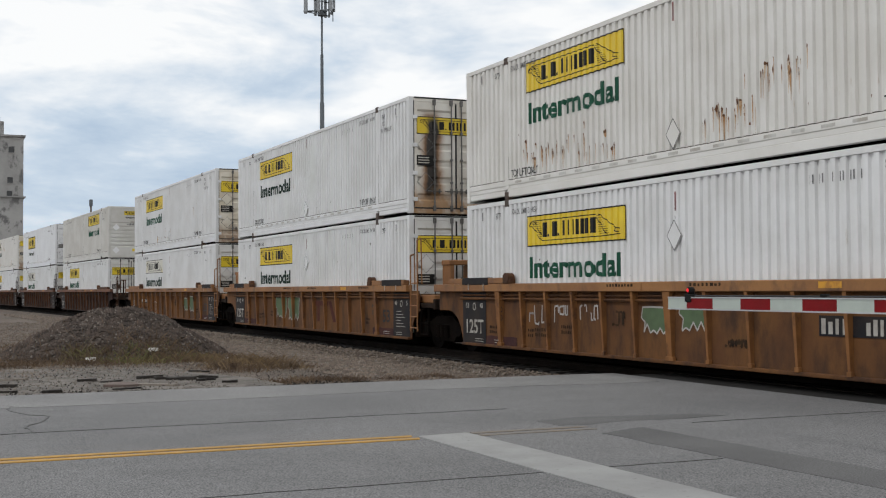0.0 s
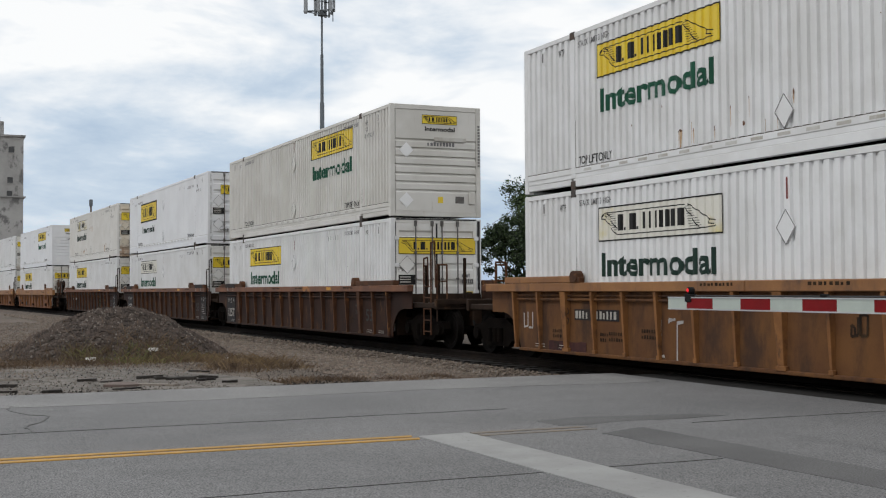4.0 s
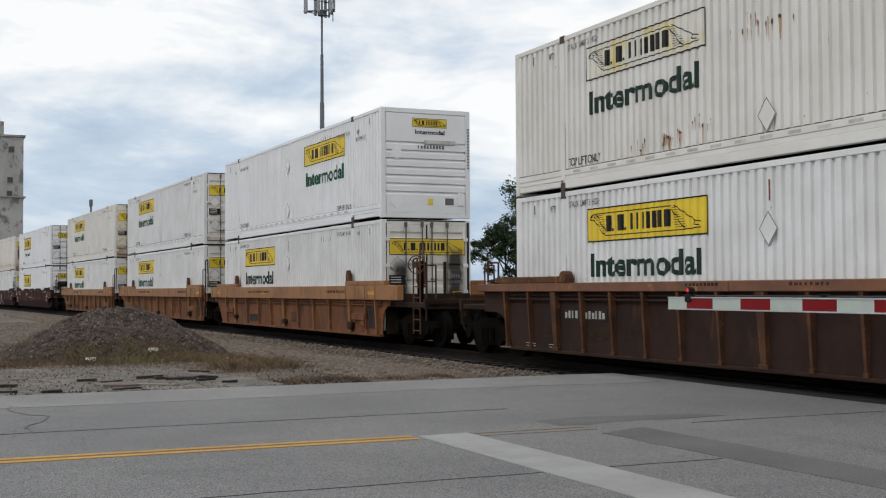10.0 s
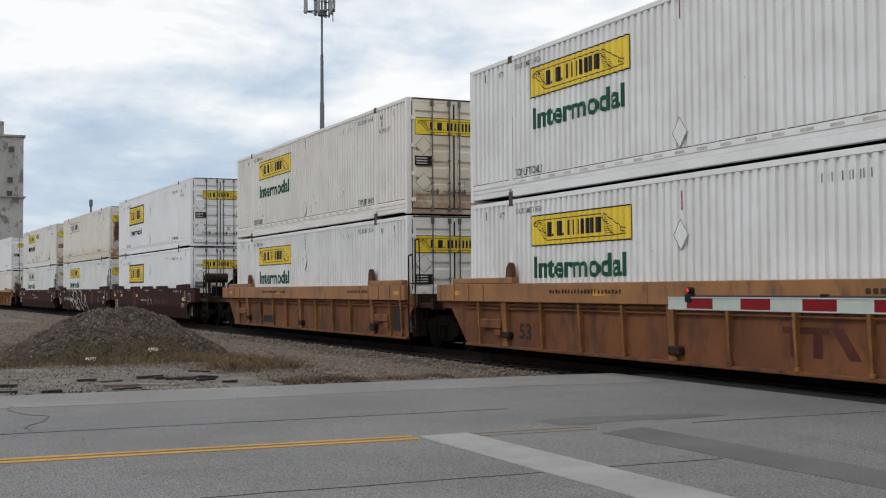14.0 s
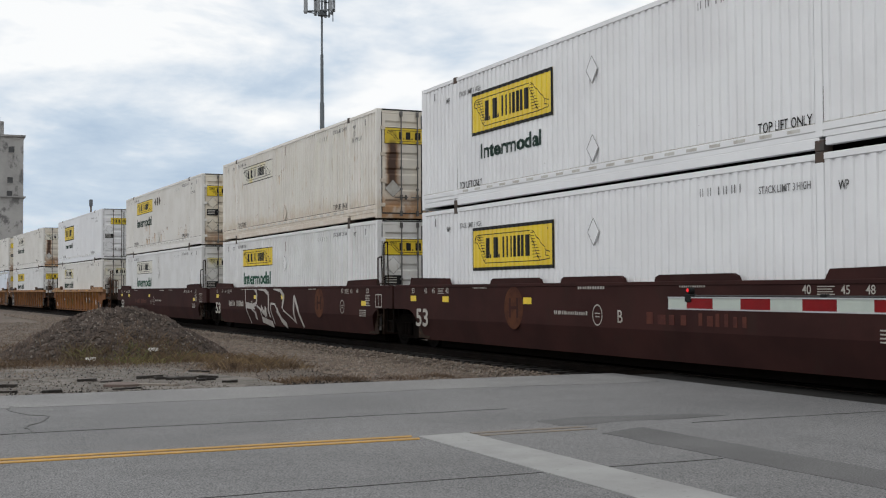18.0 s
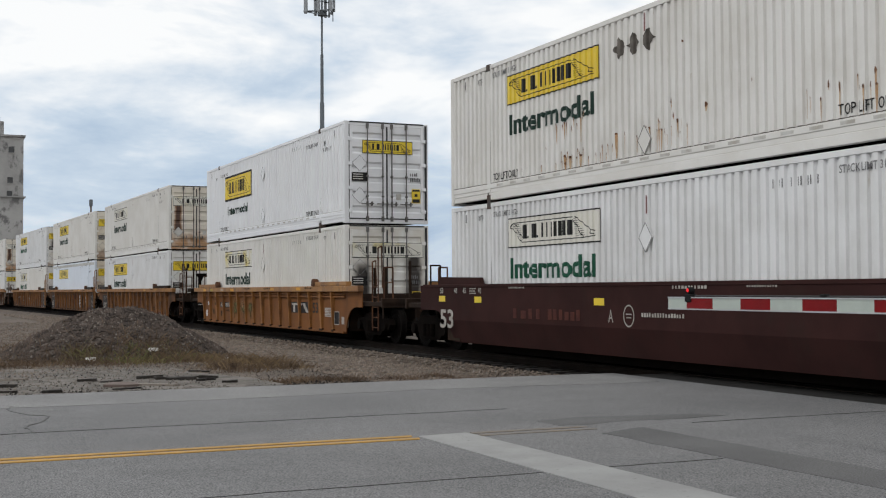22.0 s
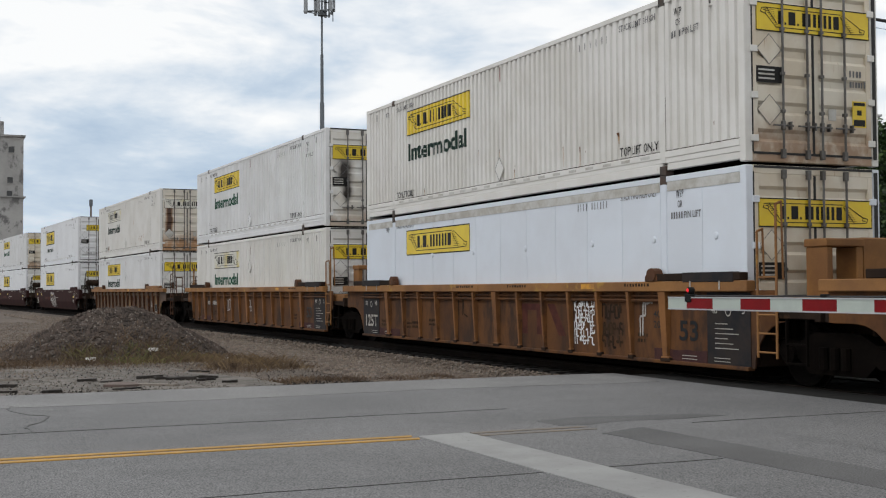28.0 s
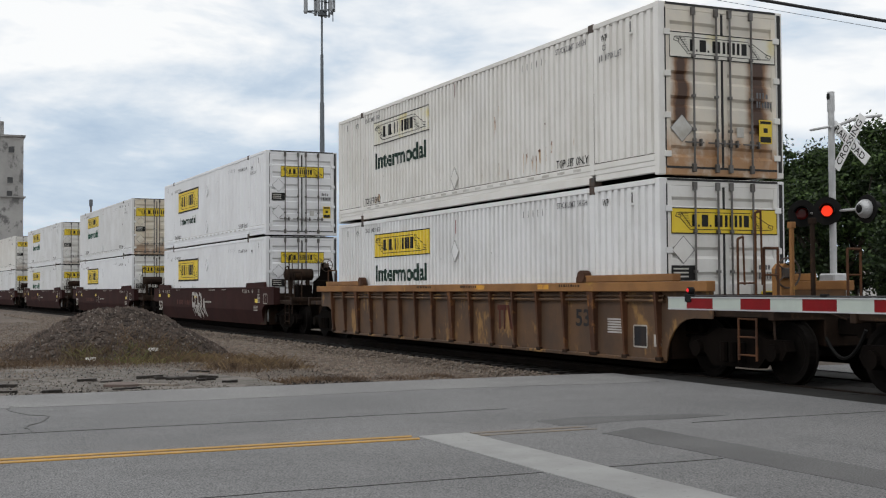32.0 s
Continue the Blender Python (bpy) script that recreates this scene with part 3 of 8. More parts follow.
def thing(name, label, category, group="", kind="", me=None, at=None):
    ob = new(name, me)
    if at is not None:
        ob.matrix_basis = at
    return tagged(ob, label, category, group, kind)


LETTERS = {}


def letters(text, height):
    """A flat outline mesh of words in the built-in font, as a bmesh with its lower left corner at 0, 0; and its width."""
    if text not in LETTERS:
        cu = bpy.data.curves.new("words", "FONT")
        cu.body, cu.size, cu.resolution_u, cu.offset = text, 1.0, 4, 0.03 if text == "Intermodal" else 0.02 if text in ("53", "125T") else 0.008
        ob = bpy.data.objects.new("words", cu)
        scene.collection.objects.link(ob)
        bpy.context.view_layer.update()
        me = bpy.data.meshes.new_from_object(ob.evaluated_get(bpy.context.evaluated_depsgraph_get()))
        bpy.data.objects.remove(ob)
        bpy.data.curves.remove(cu)
        LETTERS[text] = me
    bm = bmesh.new()
    bm.from_mesh(LETTERS[text])
    cap = 0.72 * height / 0.72
    x0 = min(v.co.x for v in bm.verts)
    bmesh.ops.translate(bm, verts=bm.verts, vec=(-x0, 0, 0))
    bmesh.ops.scale(bm, verts=bm.verts, vec=(height / 0.7,) * 3)
    return bm, max(v.co.x for v in bm.verts)


def words(text, height, width, material, key):
    """A mesh of words that face -y, standing on z = 0, stretched to a width."""
    full = ("words" + key + text + str(height) + str(width), material.name)
    if full not in STORE:
        bm, w = letters(text, height)
        bmesh.ops.scale(bm, verts=bm.verts, vec=(width / w, 1, 1))
        bmesh.ops.rotate(bm, verts=bm.verts, matrix=Matrix.Rotation(radians(90), 3, "X"))
        STORE[full] = finish(bm, "lettering", material)
    return STORE[full]


def bars(bm, x, z, width, height, count, y, seed=0):
    """Unreadable marks: a row of short upright bars in the plane y, on a thin plate."""
    rnd = random.Random(seed + count)
    step = width / count
    for i in range(count):
        w = step * rnd.choice((0.45, 0.6, 0.7))
        box(bm, x + i * step, x + i * step + w, y - 0.002, y, z, z + height * rnd.choice((1, 1, 0.8)))


# ---------- ground, road, track ----------
def spaced(lo, hi, fine_lo, fine_hi, step):
    """Coordinates that lie close together between fine_lo and fine_hi and spread out beyond."""
    out = list(np.arange(fine_lo, fine_hi + 0.01, step))
    s, x = step, fine_hi
    while x < hi:
        s *= 1.5
        x = min(hi, x + s)
        out.append(x)
    s, x = step, fine_lo
    while x > lo:
        s *= 1.5
        x = max(lo, x - s)
        out.insert(0, x)
    return out


def land(x, y):
    """Height of the ground beside road and track."""
    bump = 0.05 * noise.noise((x * 0.35, y * 0.35, 0)) + 0.03 * noise.noise((x * 1.3, y * 1.3, 4))
    near = max(0.0, min(1.0, 1 - abs(y - track_y(max(-250, min(60, x)))) / 4.5))
    if ROAD_FAR - 0.25 < x < ROAD_NEAR + 0.3:
        return -0.22
    edge = min(1.0, max(0.0, (ROAD_FAR - 0.25 - x) / 0.8)) if x < ROAD_FAR else 1.0
    return (-0.07 + bump) * edge - 0.05 * (1 - edge) - 0.34 * near * (2 - near) if abs(x) < 200 and abs(y) < 90 else -0.3


gx, gy = spaced(-2500, 2500, -70, 12, 0.8), spaced(-2500, 2500, -8, 24, 0.8)
gv = [(x, y, land(x, y)) for y in gy for x in gx]
nx = len(gx)
gf = [(j * nx + i, j * nx + i + 1, (j + 1) * nx + i + 1, (j + 1) * nx + i) for j in range(len(gy) - 1) for i in range(nx - 1)]
gm = bpy.data.meshes.new("ground")
gm.from_pydata(gv, [], gf)
gm.materials.append(M["soil"])
thing("ground", "brown gravelly soil beside the road and railway", "ground", kind="structure", me=gm)

PAVE_END = 10.85        # where the asphalt meets the crossing
road = thing("road", "grey worn asphalt two-lane road leading over the railway", "road", kind="structure")


def slab(name, x0, x1, y0, y1, z0, z1, key, parent, label="", bevel=0.0):
    bm = bmesh.new()
    box(bm, x0, x1, y0, y1, z0, z1, bevel)
    return part(name, (bm, M[key]), parent, None, label)


slab("near_approach", ROAD_FAR, ROAD_NEAR, -70, PAVE_END, -0.25, -0.004, "asphalt", road)
slab("far_approach", ROAD_FAR, ROAD_NEAR, TRACK_Y + 1.75, 140, -0.25, -0.004, "asphalt", road)
# the pale, dusty outer edge of the pavement
bm = bmesh.new()
inner = [(-16.1 + 0.35 * noise.noise((0, y * 0.22, 7)) + 0.1 * noise.noise((0, y * 1.1, 3)), y) for y in np.arange(-60, PAVE_END, 0.5)]
prism(bm, [(ROAD_FAR, -60), *inner, (ROAD_FAR, inner[-1][1])], -0.02, 0.0, "z")
part("pavement_edge", (bm, M["apron"]), road, None, "pale dusty pavement edge strip")
# the old trench patch beyond the stop line
bm = bmesh.new()
far_side = [(x, 6.9 + 0.05 * noise.noise((x * 1.7, 0, 1)) + 0.02 * (x + 11)) for x in np.arange(-10.9, ROAD_NEAR, 0.3)]
near_side = [(x, 6.25 + 0.05 * noise.noise((x * 1.7, 5, 1)) + 0.02 * (x + 11)) for x in np.arange(-10.6, ROAD_NEAR, 0.3)]
prism(bm, far_side + near_side[::-1], -0.02, 0.0, "z")
part("trench_patch", (bm, M["patch"]), road, None, "dark patched strip of asphalt")
bm = bmesh.new()
prism(bm, [(-11.9, 6.2), (-12.05, 6.8), (-11.9, 7.5), (-11.75, 8.2), (-11.5, 8.4), (-11.4, 7.7), (-11.5, 7.1), (-11.35, 6.5), (-11.4, 6.2)], -0.02, -0.001, "z")
part("asphalt_stain", (bm, M["patch"]), road, None, "dark oily stain on asphalt")


def crack(points, wide, name="crack"):
    bm = bmesh.new()
    rnd = random.Random(len(points))
    fine = []
    for (x0, y0), (x1, y1) in zip(points, points[1:]):
        for k in range(3):
            fine.append((x0 + (x1 - x0) * k / 3 + rnd.uniform(-3, 3) * wide, y0 + (y1 - y0) * k / 3 + rnd.uniform(-2, 2) * wide))
    points = fine + points[-1:]
    for (x0, y0), (x1, y1) in zip(points, points[1:]):
        n = Vector((y0 - y1, x1 - x0)).normalized() * wide * rnd.uniform(0.5, 1.2)
        prism(bm, [(x0 - n.x, y0 - n.y), (x1 - n.x, y1 - n.y), (x1 + n.x, y1 + n.y), (x0 + n.x, y0 + n.y)], -0.01, 0.001, "z")
    part(name, (bm, M["sealer"]), road, None, "thin dark crack")


for xs, y0, y1 in ((-8.5, -6, 6.3), (-13.15, -4, 6.5), (-10.9, 7.6, 10.6)):
    crack([(xs - 0.015 * y + 0.03 * noise.noise((xs, y * 0.9, 0)), y) for y in np.arange(y0, y1, 0.35)], 0.0035)
crack([(-16.5, 0.75), (-16.35, 1.12), (-15.9, 1.0), (-15.2, 1.15), (-14.8, 1.4), (-14.3, 1.28), (-13.7, 1.05), (-13.15, 1.1)], 0.013)

stop = thing("stop_line", "worn white painted stop line across the lane", "road marking", kind="structure")
bm = bmesh.new()
prism(bm, [(-11.15, 4.5), (-11.22, 5.06), (ROAD_NEAR + 0.3, 5.22), (ROAD_NEAR + 0.3, 4.58)], -0.01, 0.004, "z")
part("paint", (bm, M["roadwhite"]), stop)
for k, off in enumerate((0.0, 0.2)):
    line = thing("centre_line", "worn yellow painted centre line on asphalt", "road marking", "double centre line", "structure")
    bm = bmesh.new()
    x = YELLOW - 0.16 + off
    prism(bm, [(x, -70), (x, 4.47), (x + 0.105, 4.44), (x + 0.105, -70)], -0.01, 0.004, "z")
    part("paint", (bm, M["roadyellow"]), line)
    bm = bmesh.new()
    prism(bm, [(x, 5.1), (x + 0.02, 6.4), (x + 0.1, 6.4), (x + 0.105, 5.1)], -0.01, 0.002, "z")
    part("worn_paint", (bm, M["roadfaded"]), line, None, "nearly worn off yellow paint")

# crossing surface between and beside the rails, its colour darkened for the train's shadow
crossing = thing("crossing_surface", "concrete panels between the rails at the crossing, darkened for train shade", "level crossing", kind="structure")
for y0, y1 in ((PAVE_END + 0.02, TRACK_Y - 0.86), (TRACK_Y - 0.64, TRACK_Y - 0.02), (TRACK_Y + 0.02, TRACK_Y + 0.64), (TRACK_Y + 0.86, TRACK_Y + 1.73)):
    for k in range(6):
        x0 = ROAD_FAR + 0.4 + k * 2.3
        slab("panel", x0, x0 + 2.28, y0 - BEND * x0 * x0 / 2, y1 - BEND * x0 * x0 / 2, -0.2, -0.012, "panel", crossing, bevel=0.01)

track = thing("railway_track", "railway track with rusty rails on dark timber sleepers", "track", kind="structure")
RAIL_SECTION = ((-0.07, -0.17), (0.07, -0.17), (0.07, -0.155), (0.012, -0.135), (0.012, -0.04), (0.036, -0.03), (0.036, 0), (-0.036, 0), (-0.036, -0.03), (-0.012, -0.04), (-0.012, -0.135), (-0.07, -0.155))
# bed between the rails: train shadow painted in as a black strip
bm = bmesh.new()
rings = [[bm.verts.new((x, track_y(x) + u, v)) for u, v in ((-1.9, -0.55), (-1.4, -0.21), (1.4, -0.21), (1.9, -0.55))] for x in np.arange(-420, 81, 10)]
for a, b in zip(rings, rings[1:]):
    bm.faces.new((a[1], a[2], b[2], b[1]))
part("ballast_bed", (bm, M["shadeballast"]), track)
for lo, hi, z0, z1 in ((-2.1, -1.4, -0.55, -0.212), (1.4, 2.1, -0.212, -0.55)):
    bm = bmesh.new()
    rings = [[bm.verts.new((x, track_y(x) + lo, z0)), bm.verts.new((x, track_y(x) + hi, z1))] for x in np.arange(-420, 81, 10)]
    for a, b in zip(rings, rings[1:]):
        bm.faces.new((a[0], a[1], b[1], b[0]))
    part("ballast_shoulder", (bm, M["soil"]), track)
for side in (-0.755, 0.755):
    bm = bmesh.new()
    rings = []
    for x in np.arange(-420, 81, 10):
        rings.append([bm.verts.new((x, track_y(x) + side + u, v)) for u, v in RAIL_SECTION])
    for a, b in zip(rings, rings[1:]):
        for k in range(len(a)):
            bm.faces.new((a[k], a[(k + 1) % len(a)], b[(k + 1) % len(a)], b[k]))
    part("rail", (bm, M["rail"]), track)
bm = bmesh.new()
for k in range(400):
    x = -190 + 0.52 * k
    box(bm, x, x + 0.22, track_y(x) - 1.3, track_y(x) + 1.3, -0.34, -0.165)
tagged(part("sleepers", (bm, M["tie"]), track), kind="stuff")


def stones(bm, rnd, x, y, z, r):
    """One angular stone: an uneven octahedron."""
    vs = [bm.verts.new((x + dx * r * rnd.uniform(0.6, 1.3), y + dy * r * rnd.uniform(0.6, 1.3), z + dz * r * rnd.uniform(0.5, 1.0)))
          for dx, dy, dz in ((1, 0, 0), (0, 1, 0), (-1, 0, 0), (0, -1, 0), (0, 0, 1), (0, 0, -1))]
    for a, b in ((0, 1), (1, 2), (2, 3), (3, 0)):
        bm.faces.new((vs[a], vs[b], vs[4]))
        bm.faces.new((vs[b], vs[a], vs[5]))


for key, count, seed in (("ballast", 30000, 1), ("paleballast", 7000, 2)):
    rnd = random.Random(seed)
    verts, faces = [], []
    for k in range(count):
        x = -18.4 - 62 * rnd.random() ** 1.7
        y = track_y(x) - 1.42 - 4.4 * rnd.random() ** 1.2
        if x > ROAD_FAR - 0.3:
            continue
        r = rnd.uniform(0.014, 0.036) * (1 + (-18 - x) / 40)
        z = max(land(x, y), -0.21 - 0.52 * max(0, track_y(x) - 1.45 - y)) + r * 0.3
        base = len(verts)
        for dx, dy, dz in ((1, 0, 0), (0, 1, 0), (-1, 0, 0), (0, -1, 0), (0, 0, 1), (0, 0, -1)):
            verts.append((x + dx * r * rnd.uniform(0.6, 1.3), y + dy * r * rnd.uniform(0.6, 1.3), z + dz * r * rnd.uniform(0.5, 1.0)))
        for a, b in ((0, 1), (1, 2), (2, 3), (3, 0)):
            faces += [(base + a, base + b, base + 4), (base + b, base + a, base + 5)]
    me = bpy.data.meshes.new("ballast")
    me.from_pydata(verts, [], faces)
    me.materials.append(M[key])
    thing("ballast_stones", "loose brown and grey crushed stone beside the track", "ballast", kind="stuff", me=me)


# ---------- containers ----------
POST_A, POST_B = 1.957, 13.99                    # the two lifting posts, forty feet apart
FIELDS = ((0.13, POST_A - 0.09), (POST_A + 0.09, POST_B - 0.09), (POST_B + 0.09, BOX_L - 0.13))
PITCH_X = 0.2055
SIDE_Y = -BOX_W / 2
WAVE = ((0.0, 0), (0.098, 0), (0.115, 1), (0.188, 1), (0.2055, 0))


def breaks(a, b):
    """Where the corrugated side bends between a and b, with how far it is set back there (0 or 1)."""
    count = max(1, round((b - a) / PITCH_X))
    k = (b - a) / count
    out = []
    for i in range(count):
        for u, d in WAVE[:-1]:
            out.append((a + (i + u / PITCH_X) * k, d))
    out.append((b, 0))
    return out


BENDS = [breaks(*f) for f in FIELDS]


def set_back(x):
    for row in BENDS:
        if row[0][0] <= x <= row[-1][0]:
            for (a, da), (b, db) in zip(row, row[1:]):
                if a <= x <= b:
                    return da + (db - da) * (x - a) / max(1e-6, b - a)
    return 0.0


def conform(bm, depth):
    """Lay flat artwork (x, 0, z) onto the corrugated side."""
    lo, hi = min(v.co.x for v in bm.verts), max(v.co.x for v in bm.verts)
    if depth:
        for row in BENDS:
            for x, d in row:
                if lo < x < hi:
                    bmesh.ops.bisect_plane(bm, geom=bm.verts[:] + bm.edges[:] + bm.faces[:], plane_co=(x, 0, 0), plane_no=(1, 0, 0))
    for v in bm.verts:
        v.co.y += SIDE_Y + 0.008 + depth * set_back(v.co.x)


def rect(bm, x0, x1, z0, z1, y=0.0):
    bm.faces.new([bm.verts.new(c) for c in ((x0, y, z0), (x1, y, z0), (x1, y, z1), (x0, y, z1))])


def stroke(bm, points, w, y=0.0):
    """A flat brush line through points (x, z)."""
    for (x0, z0), (x1, z1) in zip(points, points[1:]):
        d = Vector((x1 - x0, z1 - z0))
        if d.length < 1e-6:
            continue
        n = Vector((-d.y, d.x)).normalized() * w / 2
        bm.faces.new([bm.verts.new((px, y, pz)) for px, pz in ((x0 - n.x, z0 - n.y), (x1 - n.x, z1 - n.y), (x1 + n.x, z1 + n.y), (x0 + n.x, z0 + n.y))])


def logo_marks(bm, x, z, w, h, border, y=-0.003, frame_only=False):
    """The dark marks on a logo panel: a border, a row of plain blocks and the scroll lines at both ends."""
    if border:
        rect(bm, x, x + w, z, z + border, y), rect(bm, x, x + w, z + h - border, z + h, y)
        rect(bm, x, x + border * 0.7, z + border, z + h - border, y), rect(bm, x + w - border * 0.7, x + w, z + border, z + h - border, y)
    u = w / 100
    for a, b, lo, hi in ((19, 23, 28, 74), (24.4, 26, 28, 36), (28, 34, 28, 74), (35.4, 37, 28, 36), (40, 42.8, 28, 74), (44.6, 47.4, 28, 74), (49.6, 52.2, 28, 74), (54, 56.6, 28, 74), (58.8, 61.4, 28, 74), (63.2, 65.8, 28, 74), (67.6, 72.6, 28, 74)):
        rect(bm, x + a * u, x + b * u, z + lo / 100 * h, z + hi / 100 * h, y)
    for k in range(9):
        lo = 24 + k * 6.5
        slip = k * 1.15
        for a, c in ((16.5 - slip, 18 - slip * 0.3), (74.5 + (8 - k) * 0.3, 86 - slip)):
            rect(bm, x + a * u, x + c * u, z + lo / 100 * h, z + (lo + 1.5) / 100 * h, y)
    t = 0.018 if w > 2.5 else 0.013
    for pts in (((9, 82), (74, 82)), ((17, 17), (84, 17)), ((9, 82), (5, 80), (4, 66), (8, 62), (9, 72), (6, 74)), ((8, 62), (17, 17)), ((9, 82), (18.5, 26)),
                ((84, 17), (95, 20), (96, 34), (92, 38), (91, 28), (94, 26)), ((92, 38), (76, 82)), ((84, 17), (74, 74))):
        stroke(bm, [(x + a * u, z + b / 100 * h) for a, b in pts], t, y)


def diamond(bm, x, z, r, y=-0.003):
    bm.faces.new([bm.verts.new(c) for c in ((x - r, y, z), (x, y, z - r), (x + r, y, z), (x, y, z + r))])


def art(key, material, draw, depth):
    """Side artwork, laid on the corrugation."""
    def both(bm):
        draw(bm)
        conform(bm, depth)
    return shared(key + "|" + str(round(depth, 4)), material, both)


def letter_art(text, x, z, height, width, material, depth):
    def draw(bm):
        tmp, w = letters(text, height)
        bmesh.ops.scale(tmp, verts=tmp.verts, vec=(width / w, 1, 1))
        bmesh.ops.rotate(tmp, verts=tmp.verts, matrix=Matrix.Rotation(radians(90), 3, "X"))
        bmesh.ops.translate(tmp, verts=tmp.verts, vec=(x, -0.003, z))
        me = bpy.data.meshes.new("tmp")
        tmp.to_mesh(me)
        tmp.free()
        bm.from_mesh(me)
        bpy.data.meshes.remove(me)
    return art("lettering|" + text + str((x, z, height)), material, draw, depth)


def draw_side(bm, depth, row):
    front = [(x, SIDE_Y + 0.012 + depth * d) for x, d in row]
    prism(bm, front + [(row[-1][0], SIDE_Y + 0.075), (row[0][0], SIDE_Y + 0.075)], 0.345, BOX_H - 0.1, "z")


FLAT_PANELS = [(a + (b - a) * k / max(1, round((b - a) / 1.18)), (b - a) / max(1, round((b - a) / 1.18))) for a, b in FIELDS for k in range(max(1, round((b - a) / 1.18)))]


def draw_flat_rivets(bm):
    for x in (4.4, 6.65, 9.1, 11.7, 13.7, 15.4):
        lathe_at = bmesh.new()
        lathe(lathe_at, ((0.06, 0), (0.05, -0.02), (0.025, -0.024)), 10, "y")
        bmesh.ops.translate(lathe_at, verts=lathe_at.verts, vec=(x, SIDE_Y + 0.012, 1.88))
        me = bpy.data.meshes.new("tmp")
        lathe_at.to_mesh(me)
        lathe_at.free()
        bm.from_mesh(me)
        bpy.data.meshes.remove(me)


def draw_door(bm, y0, y1):
    """One door leaf, its face to +x, with horizontal pressed ribs."""
    outline = [(0.0, 0.14)]
    z = 0.30
    for k in range(6):
        outline += [(0.0, z), (-0.042, z + 0.05), (-0.042, z + 0.15), (0.0, z + 0.2)]
        z += 0.42
    outline += [(0.0, BOX_H - 0.13), (-0.06, BOX_H - 0.13), (-0.06, 0.14)]
    prism(bm, outline, y0 + 0.09, y1 - 0.09)
    box(bm, -0.06, 0.004, y0, y0 + 0.09, 0.14, BOX_H - 0.13, 0.006)
    box(bm, -0.06, 0.004, y1 - 0.09, y1, 0.14, BOX_H - 0.13, 0.006)


def draw_front(bm):
    """The closed end wall, its face to +x: a flat head with wide horizontal ribs below."""
    outline = [(0.0, 0.14), (0.0, 0.62)]
    z = 0.62
    for k in range(7):
        outline += [(-0.05, z + 0.07), (-0.05, z + 0.08), (0.0, z + 0.085), (0.0, z + 0.22)]
        z += 0.22
    outline += [(0.0, BOX_H - 0.14), (-0.08, BOX_H - 0.14), (-0.08, 0.14)]
    prism(bm, outline, -BOX_W / 2 + 0.15, BOX_W / 2 - 0.15)


def draw_rod(bm):
    tube(bm, (0.045, 0, 0.10), (0.045, 0, BOX_H - 0.06), 0.019, n=8)
    for z in (0.06, BOX_H - 0.2):
        box(bm, 0.0, 0.065, -0.035, 0.035, z, z + 0.14, 0.006)
    for z in (0.75, 1.32, 2.0):
        box(bm, 0.0, 0.07, -0.03, 0.03, z, z + 0.05, 0.005)


def draw_handle(bm):
    box(bm, 0.035, 0.06, -0.19, 0.19, 0.545, 0.57, 0.005)
    box(bm, 0.0, 0.07, -0.025, 0.025, 0.49, 0.63, 0.008)
    box(bm, 0.0, 0.075, 0.12, 0.15, 0.50, 0.62, 0.006)


def draw_post(bm):
    box(bm, -0.08, 0.08, SIDE_Y, SIDE_Y + 0.14, 0.16, BOX_H - 0.02, 0.012)


def draw_casting(bm):
    box(bm, -0.09, 0.09, SIDE_Y - 0.004, SIDE_Y + 0.17, -0.035, 0.12, 0.01)


def draw_corner(bm):
    box(bm, 0.0, 0.14, SIDE_Y, SIDE_Y + 0.14, 0.0, BOX_H, 0.012)


def draw_top_rail(bm):
    box(bm, 0.14, BOX_L - 0.14, SIDE_Y + 0.002, SIDE_Y + 0.09, BOX_H - 0.1, BOX_H - 0.006, 0.008)


def draw_bottom_rail(bm):
    box(bm, 0.14, BOX_L - 0.14, SIDE_Y + 0.002, SIDE_Y + 0.10, 0.245, 0.355, 0.010)


def draw_rail_web(bm):
    box(bm, 0.14, BOX_L - 0.14, SIDE_Y + 0.014, SIDE_Y + 0.11, 0.16, 0.25, 0.006)


def draw_base_beam(bm):
    box(bm, POST_A, POST_B, SIDE_Y + 0.004, SIDE_Y + 0.12, 0.005, 0.158, 0.01)


def draw_end_beam(bm, x0, x1):
    box(bm, x0, x1, SIDE_Y + 0.02, SIDE_Y + 0.12, 0.045, 0.158, 0.008)


def draw_tape(bm):
    for k in range(19):
        rect(bm, 2.35 + k * 0.61, 2.63 + k * 0.61, 0.275, 0.325, SIDE_Y - 0.001)


def draw_roof(bm):
    box(bm, 0.14, BOX_L - 0.14, SIDE_Y + 0.09, -SIDE_Y - 0.09, BOX_H - 0.06, BOX_H - 0.012)
    for k in range(30):
        x = 0.4 + k * 0.52
        box(bm, x, x + 0.24, SIDE_Y + 0.15, -SIDE_Y - 0.15, BOX_H - 0.012, BOX_H - 0.002)


def draw_base(bm):
    box(bm, 0.14, BOX_L - 0.14, SIDE_Y + 0.13, -SIDE_Y - 0.13, 0.05, 0.3)


def draw_frame_end(bm):
    """Header of an end, its face to +x."""
    box(bm, -0.10, 0.0, SIDE_Y + 0.14, -SIDE_Y - 0.14, BOX_H - 0.13, BOX_H, 0.01)


def draw_sill_end(bm):
    box(bm, -0.10, 0.0, SIDE_Y + 0.14, -SIDE_Y - 0.14, 0.0, 0.14, 0.01)


